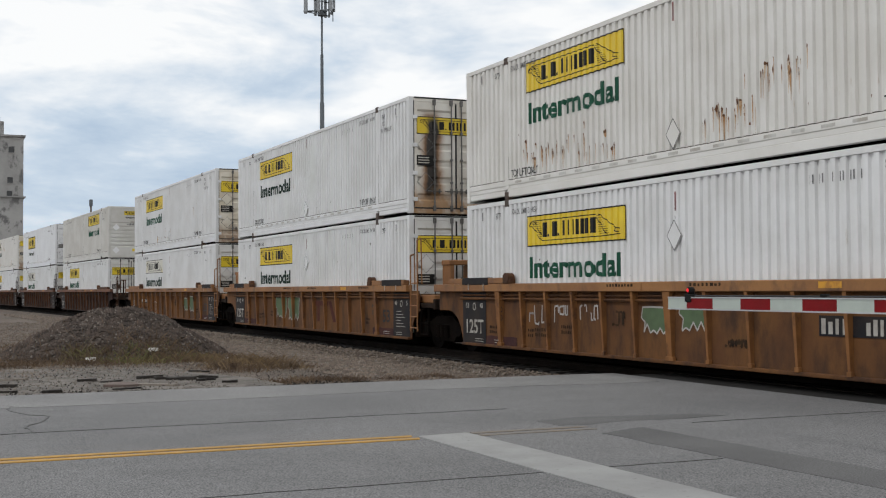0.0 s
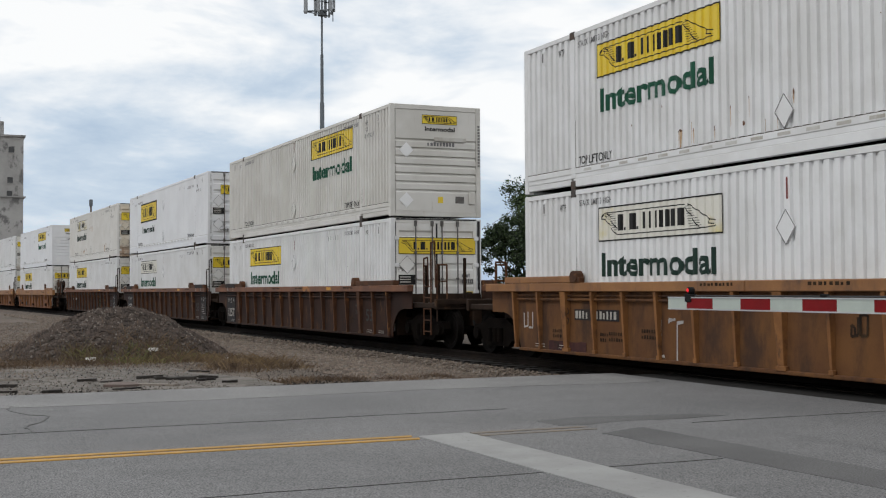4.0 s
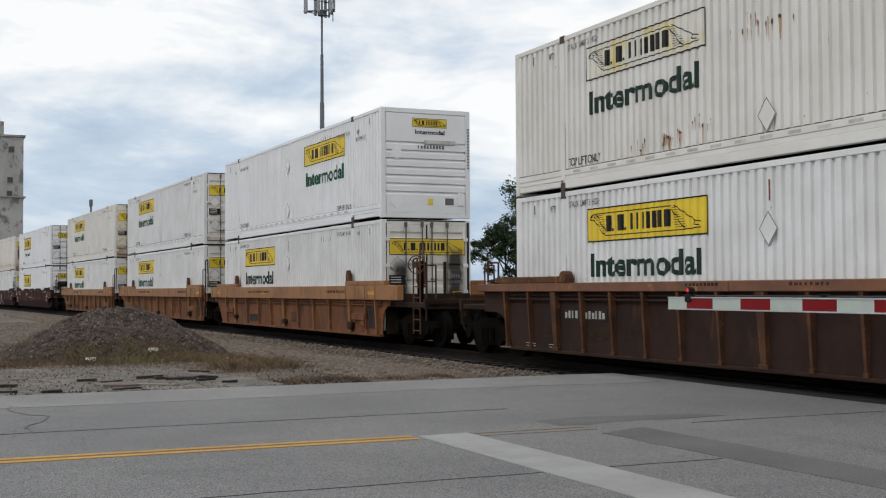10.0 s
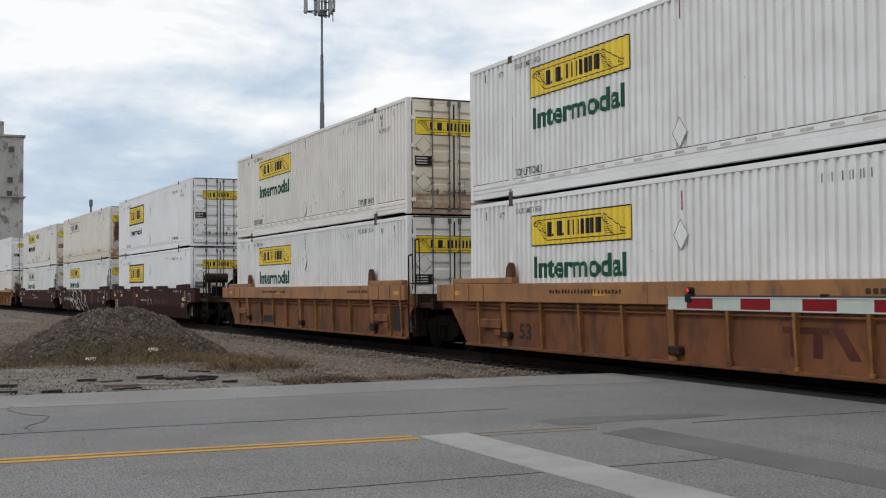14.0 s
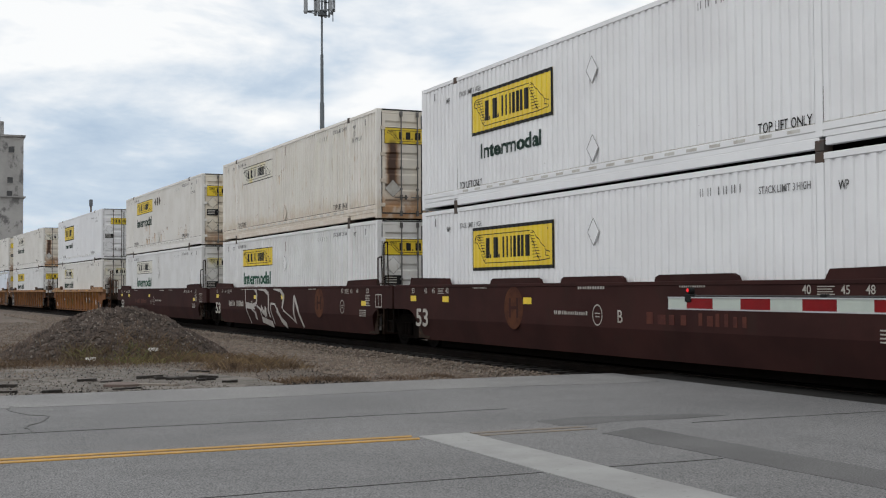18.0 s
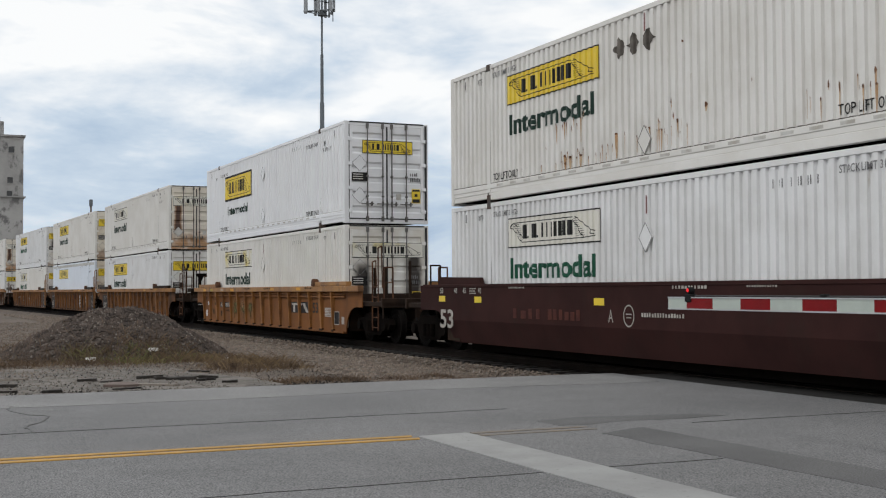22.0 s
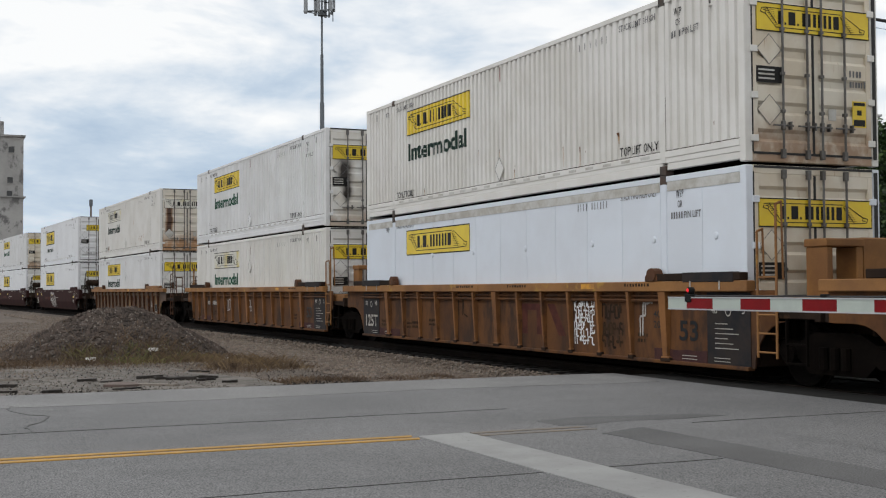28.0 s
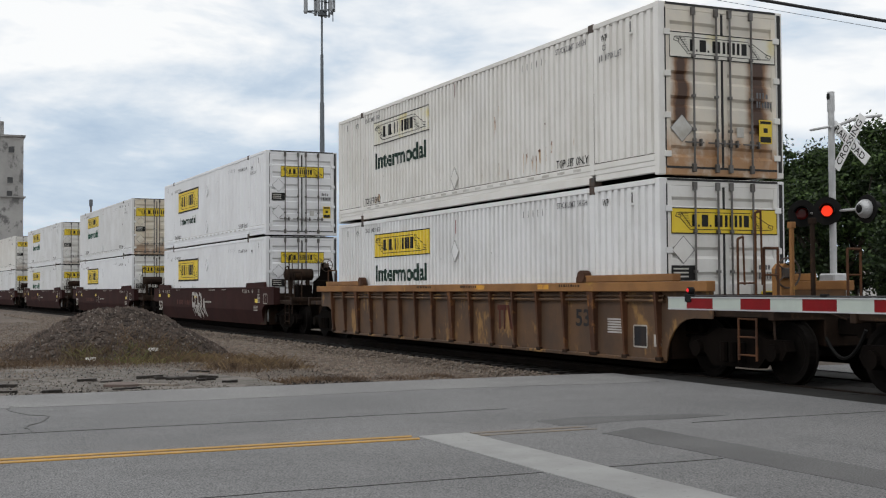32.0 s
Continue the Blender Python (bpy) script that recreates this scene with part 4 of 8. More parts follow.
GASKETS = ((-0.02, 0.02, 0.15, BOX_H - 0.14), (SIDE_Y + 0.15, -SIDE_Y - 0.15, BOX_H - 0.045, BOX_H - 0.006), (-SIDE_Y - 0.115, -SIDE_Y - 0.045, 0.1, BOX_H - 0.05),
                           (SIDE_Y + 0.135, SIDE_Y + 0.15, 0.15, BOX_H - 0.1), (SIDE_Y + 0.15, -SIDE_Y - 0.15, 0.115, 0.15))


FLIP = pose(BOX_L, 0, 0, 0, 0, 180)


def container(label, paint, logo="yellow", word="green", door="door", deep=0.042, reversed_ends=False, streaks=0, smooth_side=False, stamp=0, door_faded=False, art_up=0.0, stickers=False):
    """A 53-foot box in its own space: x from 0 to BOX_L, its floor at z = 0. reversed_ends: the closed end faces +x."""
    top = thing("shipping_container", label, "container", "stacked containers on the train")
    skin = M[paint]
    depth = 0.0 if smooth_side else deep
    for m in (None, FLIP):
        if smooth_side:
            for x0, wide in FLAT_PANELS:
                part("side_panel", shared("side_panel|flat" + str(round(wide, 3)), skin, lambda bm: box(bm, 0.009, wide - 0.009, SIDE_Y + 0.012, SIDE_Y + 0.07, 0.345, BOX_H - 0.1, 0.004)), top, (m or Matrix.Identity(4)) @ pose(x0, 0, 0))
            part("side_backing", shared("side_backing", skin, lambda bm: box(bm, FIELDS[0][0], FIELDS[-1][1], SIDE_Y + 0.02, SIDE_Y + 0.06, 0.345, BOX_H - 0.1)), top, m)
        else:
            for k, row in enumerate(BENDS):
                part("side_panel", shared("side_panel|" + str((deep, k)), skin, lambda bm: draw_side(bm, deep, row)), top, m)
    for m in (None, FLIP):
        part("top_rail", shared("top_rail", skin, draw_top_rail), top, m)
        part("bottom_rail", shared("bottom_rail", skin, draw_bottom_rail), top, m)
        part("rail_web", shared("rail_web", skin, draw_rail_web), top, m)
        part("base_beam", shared("base_beam", skin, draw_base_beam), top, m)
        for x0, x1 in ((0.14, POST_A - 0.1), (POST_B + 0.1, BOX_L - 0.14)):
            part("end_beam", shared("end_beam" + str(x0), skin, lambda bm: draw_end_beam(bm, x0, x1)), top, m)
    part("conspicuity_tape", shared("conspicuity_tape", M["tape"], draw_tape), top, None, "worn reflective tape strips", "stuff")
    # underframe takes the shade-black steel so the stack gap reads dark
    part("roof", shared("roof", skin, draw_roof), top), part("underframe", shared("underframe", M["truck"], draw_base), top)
    for x in (POST_A, POST_B):
        for m in (pose(x, 0, 0), pose(x, 0, 0, 0, 0, 180)):
            post = part("lifting_post", shared("lifting_post", skin, draw_post), top, m)
            for up in (0, BOX_H - 0.108):
                part("corner_casting", shared("corner_casting", M["casting"], draw_casting), post, pose(0, 0, up), "dark worn lifting casting")
    for m in (None, FLIP, pose(BOX_L, 0, 0) @ Matrix.Identity(4) @ pose(-0.14, 0, 0), FLIP @ pose(BOX_L - 0.14, 0, 0)):
        part("corner_post", shared("corner_post", skin, draw_corner), top, m)
    # the ends
    right, left = pose(BOX_L, 0, 0), pose(0, 0, 0, 0, 0, 180)
    door_at, front_at = (left, right) if reversed_ends else (right, left)
    leaf = M[door]
    for m in (right, left):
        part("end_header", shared("end_header", skin if m is front_at else leaf, draw_frame_end), top, m)
        part("end_sill", shared("end_sill", skin if m is front_at else leaf, draw_sill_end), top, m)
    front = part("front_wall", shared("front_wall", skin, draw_front), top, front_at)
    if reversed_ends:
        bm = bmesh.new()
        me = shared("front_logo", M["yellow"], lambda b: [rect(b, -0.5, 0.5, 2.42, 2.66, 0)])
        part("logo_panel", me, front, pose(0.006, 0.1, 0, 0, 0, 90), "small yellow logo panel")
        part("logo_print", shared("front_logo_print", M["ink"], lambda b: logo_marks(b, -0.5, 2.42, 1.0, 0.24, 0.012)), front, pose(0.009, 0.1, 0, 0, 0, 90))
        part("lettering", words("Intermodal", 0.11, 0.86, M["ink"], "front"), front, pose(0.006, -0.32, 2.24, 0, 0, 90))
        bm = bmesh.new()
        bars(bm, 0, 0, 0.8, 0.1, 9, 0, 5)
        part("number_print", (bm, M["greytext"]), front, pose(0.004, -0.25, 1.85, 0, 0, 90), "", "stuff")
        part("document_slot", shared("document_slot", M["tape"], lambda b: box(b, 0, 0.03, -0.05, 0.85, 1.98, 2.08)), front)
        for z in (1.72, 0.42):
            part("placard", shared("placard_end" + str(z), M["placard"], lambda b: box_diamond(b, -0.85, z)), front, None, "white diamond placard")
        part("warning_label", shared("yellow_label", M["yellow"], lambda b: box(b, 0, 0.006, 0.05, 0.19, 0.36, 0.52)), front)
        part("vent_box", shared("vent_box", skin, lambda b: box(b, 0, 0.05, 0.93, 1.1, 0.34, 0.68, 0.015)), front, None, "small white vent box")
        bm = bmesh.new()
        for k in range(14):
            rect(bm, -0.03, 0.03, 1.35 + 0.08 * k, 1.395 + 0.08 * k, 0)
        part("number_print", (bm, M["greytext"]), front, pose(0.012, 1.235, 0, 0, 0, 90), "", "stuff")
        part("grey_label", shared("grey_label", M["steel"], lambda b: box(b, 0, 0.006, 0.55, 0.80, 0.36, 0.54)), front)
    # the doors
    for y0, y1, z0, z1 in GASKETS:
        part("door_gasket", shared("door_gasket|" + str((y0, z0)), M["gasket"], lambda bm: box(bm, -0.01, 0.008, y0, y1, z0, z1)), top, door_at, "black rubber door gasket")
    for s, y0, y1, rods in ((0, SIDE_Y + 0.15, -0.022, (-0.61, -0.14)), (1, 0.022, -SIDE_Y - 0.15, (0.14, 0.59))):
        d = part("door", shared("door|" + str(s), leaf, lambda bm: draw_door(bm, y0, y1)), top, door_at)
        for y in rods:
            rod = part("lock_rod", shared("lock_rod", M["steel"], draw_rod), d, pose(0, y, 0), "grey steel lock rod")
        for y in rods:
            part("handle", shared("handle", M["steel"], draw_handle), d, pose(0, y, 0), "steel door handle")
        edge = SIDE_Y + 0.1 if s == 0 else -SIDE_Y - 0.22
        for z in (0.3, 0.95, 1.65, 2.35):
            part("hinge", shared("hinge", skin, lambda bm: box(bm, 0, 0.03, 0, 0.13, 0, 0.1, 0.006)), d, pose(0.004, edge, z))
    new_logo = paint == "newwhite"
    w, h, z = (1.55, 0.38, 2.0) if new_logo else (2.2, 0.44, 1.98)
    fill = M["fadedyellow"] if door_faded else M[door.replace("door", "logo")] if door in ("doorsooty", "doorburnt", "doormarked", "doorspotted") else M["yellow"]
    part("door_logo", shared("door_logo" + str(w), fill, lambda b: box(b, -w / 2, w / 2, -0.004, 0, z, z + h)), top, door_at @ pose(0.007, 0.02, 0, 0, 0, 90), "faded logo panel on the doors" if door_faded else "yellow logo panel on the doors")
    part("door_logo_print", shared("door_logo_print" + str(w), M["ink"], lambda b: logo_marks(b, -w / 2, z, w, h, 0.018, -0.007)), top, door_at @ pose(0.007, 0.02, 0, 0, 0, 90))
    burnt = door == "doorburnt"
    for zc in (0.79,) if burnt else (1.71, 0.79):
        plate = part("placard", shared("placard_door" + str(zc), M["tape"] if burnt else leaf, lambda b: box_diamond(b, -0.84, zc, 0.23)), top, door_at, "white diamond placard holder")
        part("placard_rim", shared("placard_door_rim" + str(zc), M["greytext"], lambda b: [stroke(b, [(-1.07, zc), (-0.84, zc + 0.23), (-0.61, zc), (-0.84, zc - 0.23), (-1.07, zc)], 0.010)]), plate, pose(0.012, 0, 0, 0, 0, 90))
    note = None if burnt else part("notice", shared("notice", M["ink"], lambda b: box(b, 0, 0.008, -1.08, -0.60, 1.2, 1.45)), top, door_at, "black notice with small print")
    for zz in () if burnt else (1.25, 1.315, 1.38):
        part("print_line", shared("print_line", M["tape"], lambda b: box(b, 0.008, 0.010, -1.04, -0.74, 0, 0.026)), note, pose(0, 0, zz))
    warn = part("caution_label", shared("caution_label", M["yellow"], lambda b: box(b, 0, 0.008, 0.77, 1.04, 0.6, 1.01)), top, door_at, "yellow caution label")
    part("vent_plate", shared("vent_plate", M["tape"], lambda b: box(b, 0, 0.012, 0.29, 0.44, 0.68, 0.86, 0.004)), top, door_at, "small grey vent plate")
    for z0, z1, inset in ((0.62, 0.72, 0.0), (0.94, 0.99, 0.0), (0.79, 0.87, 0.07)):
        part("print_line", shared("caution_print|" + str(z0), M["ink"], lambda b: box(b, 0.008, 0.010, 0.79 + inset, 1.02 - inset, z0, z1)), warn)
    bm = bmesh.new()
    bars(bm, 0, 0.16, 0.26, 0.1, 4, 0, stamp), bars(bm, 0, 0, 0.34, 0.11, 6, 0, stamp + 3)
    part("number_print", (bm, M["greytext"]), top, door_at @ pose(0.005, 0.72, 1.22, 0, 0, 90), "", "stuff")
    # side artwork
    lx = 9.7 if reversed_ends else 2.8
    lw, lh, lz, border = (3.68, 0.94, 1.47, 0.07) if new_logo and not reversed_ends else (3.68, 0.62, 1.91, 0.025)
    lz += art_up
    part("side_logo", art("side_logo" + str((lx, lh, lz)), M["fadedyellow"] if logo == "faded" else M["yellow"], lambda b: rect(b, lx, lx + lw, lz, lz + lh), depth * 0.7), top, None,
         "faded outlined logo panel" if logo == "faded" else "yellow logo panel with black border")
    part("side_logo_print", art("side_logo_print" + str((lx, lh, lz)), M["ink"], lambda b: logo_marks(b, lx, lz, lw, lh, border), depth * 0.7), top)
    if word:
        if new_logo and not reversed_ends:
            part("lettering", letter_art("Intermodal", lx + 0.45, 0.95, 0.30, 2.77, M["darkgreen"], depth * 0.7), top, None, "dark green lettering")
        else:
            part("lettering", letter_art("Intermodal", lx + 0.15, 1.30 + art_up, 0.40, 3.38, M[word], depth * 0.7), top, None, "green lettering")
    low, high = (0.36, 2.44) if new_logo else (0.41, 2.60)
    for x in (POST_B - 1.31, POST_A + 0.2):
        part("lettering", letter_art("TOP LIFT ONLY", x, low, 0.15, 1.17, M["ink"], depth * 0.35), top)
        part("lettering", letter_art("STACK TWO HIGH ONLY" if smooth_side else "STACK LIMIT 3 HIGH", x, high, 0.11, 1.12, M["greytext"], depth * 0.35), top)
    for x in (POST_B + 0.36, POST_A - 0.52):
        part("lettering", letter_art("WP" if new_logo else "WTP", x, high - 0.06, 0.13, 0.2, M["ink"], depth * 0.35), top)
    if stamp % 2 == 0 or smooth_side:
        part("lettering", letter_art("OR", POST_B + 0.4, 2.38, 0.11, 0.13, M["greytext"], depth * 0.35), top)
        part("lettering", letter_art("PIN LIFT", POST_B + 0.58, 2.2, 0.11, 0.45, M["greytext"], depth * 0.35), top)
        part("name_bars", art("name_bars", M["greytext"], lambda b: [rect(b, POST_B + 0.22 + k * 0.07, POST_B + 0.255 + k * 0.07, 2.2, 2.305, -0.003) for k in range(5)], depth), top, None, "", "stuff")

    def numbers(b):
        rnd = random.Random(stamp)
        for k in range(11):
            if k != 4:
                rect(b, 11.2 + k * 0.1, 11.2 + k * 0.1 + rnd.choice((0.014, 0.02, 0.026)), 2.5, 2.63, -0.003)
    part("number_print", art("number_print" + str(stamp % 3), M["greytext"], numbers, depth), top, None, "", "stuff")
    if not smooth_side:
        for x in (0.82, BOX_L - 0.82):
            slot = part("lashing_slot", shared("lashing_slot", skin, lambda bm: box(bm, -0.045, 0.045, SIDE_Y - 0.006, SIDE_Y + 0.03, 2.5, 2.76, 0.012)), top, pose(x, 0, 0), "narrow lashing slot with a raised rim")
            part("slot_opening", shared("slot_opening", M["steel"], lambda bm: box(bm, -0.022, 0.022, SIDE_Y - 0.009, SIDE_Y, 2.54, 2.72)), slot, None, "dark slot opening")
        for x in (POST_A, POST_B):
            part("post_seam", shared("post_seam" + str(stamp % 3), M["scuff"], lambda bm: rect(bm, 0.086, 0.096, 0.36, 0.85 + 0.4 * (stamp % 3), SIDE_Y + 0.006)), top, pose(x, 0, 0), "dark seam beside the lifting post")
        part("ledge_grime", art("ledge_grime" + str(new_logo), M["tape" if new_logo else "scuff"], lambda b: [rect(b, f0, f1, 0.356, 0.372, -0.003) for f0, f1 in FIELDS], depth), top, None, "dark line along the ledge of the bottom rail")
    upper = stamp % 2 == 0
    for zp in () if smooth_side else (2.1, 0.66) if paint in ("newwhite", "grey") else (0.62,) if upper else (1.93,):
        plate = part("side_placard", shared("side_placard", skin, draw_side_placard), top, pose(8.0, 0, zp), "white diamond placard holder")
        part("placard_rim", shared("side_placard_rim", M["greytext"], lambda b: stroke(b, [(-0.2, 0), (0, 0.25), (0.2, 0), (0, -0.25), (-0.2, 0)], 0.014, SIDE_Y - 0.012)), plate)
    if paint not in ("newwhite", "flatwhite"):
        z0 = 2.47 if upper else 2.33
        part("gauge_mark", art("gauge_mark" + str(z0), M["gaugered"], lambda b: rect(b, 8.0, 8.035, z0, z0 + 0.31, -0.003), depth), top, None, "thin red height mark")
    if stickers:
        for k in range(3):
            part("sticker", art("sticker" + str(k), M["scuff"], lambda b: diamond(b, 7.2 + 0.45 * k, 2.32, 0.2, -0.004), depth), top, None, "dark faded diamond sticker")
    if smooth_side:
        part("head_band", shared("head_band", M["tape"], lambda bm: [box(bm, f0 + 0.02, f1 - 0.02, SIDE_Y + 0.004, SIDE_Y + 0.03, 2.66, BOX_H - 0.1) for f0, f1 in FIELDS]), top, None, "grey band under the top rail", "stuff")
        part("rivets", shared("rivets", skin, draw_flat_rivets), top)
    if not smooth_side:
        rnd = random.Random(stamp * 7 + 1)
        holes = []
        knots = [(rnd.uniform(3.0, 12.8), rnd.uniform(0.42, 0.75), rnd.uniform(0.25, 0.8)) for k in range(4)] + [(rnd.uniform(5.0, 12.5), rnd.uniform(1.1, 2.1), 0.35)]
        for k in range(8 + streaks * 2 if not new_logo else 4):
            if k < streaks * 2:
                cx, cz, spread = rnd.choice(knots)
                holes.append((rnd.gauss(cx, spread), cz + abs(rnd.gauss(0, 0.16)), rnd.uniform(0.008, 0.026), rnd.uniform(0.06, 0.45)))
            else:
                holes.append((rnd.uniform(0.4, 15.7), rnd.uniform(0.42, 0.7) if rnd.random() < 0.55 else rnd.uniform(0.6, 2.4), rnd.uniform(0.007, 0.015), 0.1))
        holes = [(min(15.9, max(0.2, x)), z, r, run) for x, z, r, run in holes]

        def spots(b):
            for x, z, r, run in holes:
                tall = r * rnd.uniform(1.0, 3.2)
                ring = [(x + r * 0.8 * math.cos(q) * rnd.uniform(0.5, 1.2), -0.006, z + tall * math.sin(q) * rnd.uniform(0.6, 1.2)) for q in np.arange(0, 6.2, 0.7)]
                b.faces.new([b.verts.new(c) for c in ring])

        def runs(b):
            for x, z, r, run in holes[:streaks * 2]:
                foot_z = max(0.36, z - run)
                b.faces.new([b.verts.new(c) for c in ((x - r * 0.6, -0.003, z), (x - r * 0.4, -0.003, (z + foot_z) / 2), (x - r * 0.1, -0.003, foot_z), (x + r * 0.2, -0.003, foot_z), (x + r * 0.45, -0.003, (z + foot_z) / 2), (x + r * 0.6, -0.003, z), (x, -0.003, z + r))])
        if streaks:
            part("rust_streaking", art("rust_runs" + str(stamp), M["rust_run"], runs, depth), top, None, "orange rust runs below the spots", "stuff")
        part("rust_staining", art("rust_spots" + str(stamp), M["rust_stain" if streaks else "scuff"], spots, depth), top, None, "brown rust spots" if streaks else "dark upright scuffs", "stuff")
    return top


def draw_side_placard(bm):
    prism(bm, [(-0.2, 0), (0, -0.25), (0.2, 0), (0, 0.25)], SIDE_Y - 0.009, SIDE_Y + 0.012)


def box_diamond(bm, y, z, r=0.2):
    lo = [bm.verts.new((0.004, y + a * r, z + b * r)) for a, b in ((-1, 0), (0, -1), (1, 0), (0, 1))]
    hi = [bm.verts.new((0.010, y + a * r, z + b * r)) for a, b in ((-1, 0), (0, -1), (1, 0), (0, 1))]
    bm.faces.new(hi), bm.faces.new(lo[::-1])
    for k in range(4):
        bm.faces.new((lo[k], lo[(k + 1) % 4], hi[(k + 1) % 4], hi[k]))


M["rust_run"] = mat("rust_run", (0.42, 0.24, 0.11), (0.55, 0.42, 0.29), 6.0, 0.8, fine=0.2)
M["rust_stain"] = mat("rust_stain", (0.10, 0.045, 0.022), (0.20, 0.10, 0.05), 6.0, 0.8, fine=0.2)
M["scuff"] = mat("dark_scuff", (0.13, 0.115, 0.10), (0.06, 0.052, 0.045), 5.0, 0.8, fine=0.2)
M["gaugered"] = mat("red_gauge_paint", (0.22, 0.02, 0.015), (0.12, 0.03, 0.025), 6.0, 0.6, fine=0.1)


# ---------- articulated well cars ----------
HALF_GAP = 1.67         # from a container's end to the joint between two units
CHORD_Z0, CHORD_Z1, CAR_Y = 1.375, 1.54, 1.46
RIBS = [(7.95 + 1.03 * k, 0.2 if k in (-6, 0, 6) else 0.075) for k in range(-8, 9)]
WIDE_RIBS = ((0.62, 0.075), (1.85, 0.24), (3.43, 0.075), (4.91, 0.075), (6.38, 0.075), (7.85, 0.22), (9.34, 0.075), (10.85, 0.075), (12.3, 0.075), (14.0, 0.24), (15.25, 0.075), (16.0, 0.1))


def arch_outline(x0, x1, low, reach0, reach1, top):
    """Side sheet: deep between the wheels, cut away in curves over them."""
    pts = []
    for k in range(7):
        a = k / 6 * math.pi / 2
        pts.append((x1 - 0.05 + 0.75 * (1 - math.cos(a)), low + (0.95 - low) * math.sin(a)))
    right = pts + [(reach1, 0.95), (reach1, top)]
    left = [(BOX_L - x, z) for x, z in pts]
    return [(x0 + 0.1, low)] + right + [(reach0, top), (reach0, 0.95)] + [(BOX_L - x, z) for x, z in pts[::-1]][:-1]


def draw_side_sheet(bm, deep, reach=1.45):
    prism(bm, arch_outline(-0.25, BOX_L + 0.25, 0.24, -1.45, BOX_L + reach, CHORD_Z0 + 0.02), -CAR_Y + deep, -CAR_Y + deep + 0.03)


def draw_slant_sheet(bm, deep):
    """Side sheet of the wide-ribbed cars: cut off aslant before the wheels."""
    prism(bm, [(-0.1, 0.2), (BOX_L + 0.14, 0.2), (BOX_L + 0.22, 0.82), (BOX_L + 0.5, 1.0), (BOX_L + 0.66, 1.0), (BOX_L + 0.66, 1.28), (-1.45, 1.28), (-1.45, 1.0), (-0.98, 1.0)], -CAR_Y + deep, -CAR_Y + deep + 0.03)


def draw_smooth_side(bm):
    """The smooth side: upright above, drawn in towards the foot."""
    o = arch_outline(0.1, BOX_L - 0.1, 0.24, -1.45, BOX_L + 1.45, 1.52)
    front = [bm.verts.new((x, -CAR_Y + (0.16 * (0.75 - z) / 0.5 if z < 0.75 else 0.0), z)) for x, z in o]
    back = [bm.verts.new((x, -CAR_Y + 0.22, z)) for x, z in o]
    bm.faces.new(back[::-1])
    n = len(o)
    for k in range(n):
        bm.faces.new((front[k], back[k], back[(k + 1) % n], front[(k + 1) % n]))
    bmesh.ops.triangle_fill(bm, edges=[bm.edges.get((front[k], front[(k + 1) % n])) for k in range(n)])


def draw_chord(bm, z0, reach=1.5):
    for x0, x1 in ((-1.5, 7.25), (7.262, BOX_L + reach)):
        box(bm, x0, x1, -CAR_Y - 0.01, -CAR_Y + 0.16, z0, CHORD_Z1, 0.012)


def draw_foot(bm):
    box(bm, -0.12, BOX_L + 0.12, -CAR_Y + 0.07, -CAR_Y + 0.2, 0.2, 0.26, 0.01)


def draw_rib(bm, wide):
    """A gusset plate under the chord, tapering to the foot."""
    prism(bm, [(-CAR_Y + 0.005, CHORD_Z0), (-CAR_Y + 0.15, CHORD_Z0), (-CAR_Y + 0.15, 0.25), (-CAR_Y + 0.085, 0.25), (-CAR_Y + 0.07, 0.34)], -wide / 2, wide / 2, "x")
    for v in bm.verts:
        v.co.x *= 0.62 + 0.38 * (v.co.z - 0.25) / (CHORD_Z0 - 0.25)
    box(bm, -wide / 2, wide / 2 + 0.02, -CAR_Y + 0.055, -CAR_Y + 0.12, 0.25, 0.32, 0.006)


def draw_guide(bm, long=2.9):
    box(bm, 0, long, -CAR_Y - 0.012, -CAR_Y + 0.15, CHORD_Z1 + 0.002, CHORD_Z1 + 0.125, 0.012)


def draw_roller(bm):
    """The dark rolled ear at the inner end of a guide."""
    prism(bm, [(-0.22 * math.cos(q) * 0.6, CHORD_Z1 + 0.11 + 0.11 * math.sin(q)) for q in np.arange(0, 6.2, 0.5)], -CAR_Y - 0.035, -CAR_Y + 0.12)
    box(bm, -0.2, 0.16, -CAR_Y - 0.02, -CAR_Y + 0.1, CHORD_Z1, CHORD_Z1 + 0.1, 0.01)


def draw_finger(bm):
    """The rounded upright ear of a container guide."""
    prism(bm, [(-0.14, CHORD_Z1), (0.14, CHORD_Z1), (0.10, CHORD_Z1 + 0.22), (0.0, CHORD_Z1 + 0.33), (-0.08, CHORD_Z1 + 0.30), (-0.12, CHORD_Z1 + 0.2)], -CAR_Y + 0.0, -CAR_Y + 0.1)


def draw_end_deck(bm, far):
    """End structure over the wheels, pointing to +x from the container's end."""
    for y in (-1.326, 1.301):
        box(bm, -0.5, 0.17, y, y + 0.025, 0.27, 1.3)
    box(bm, 0.12, far, -1.25, 1.25, 0.98, 1.10, 0.015)
    box(bm, 0.05, 0.17, -1.2, 1.2, 0.26, 1.32, 0.01)
    box(bm, far - 0.12, far, -1.3, 1.3, 0.95, 1.2, 0.01)
    box(bm, 0.2, far + 0.0, -0.35, 0.35, 0.55, 0.98, 0.02)


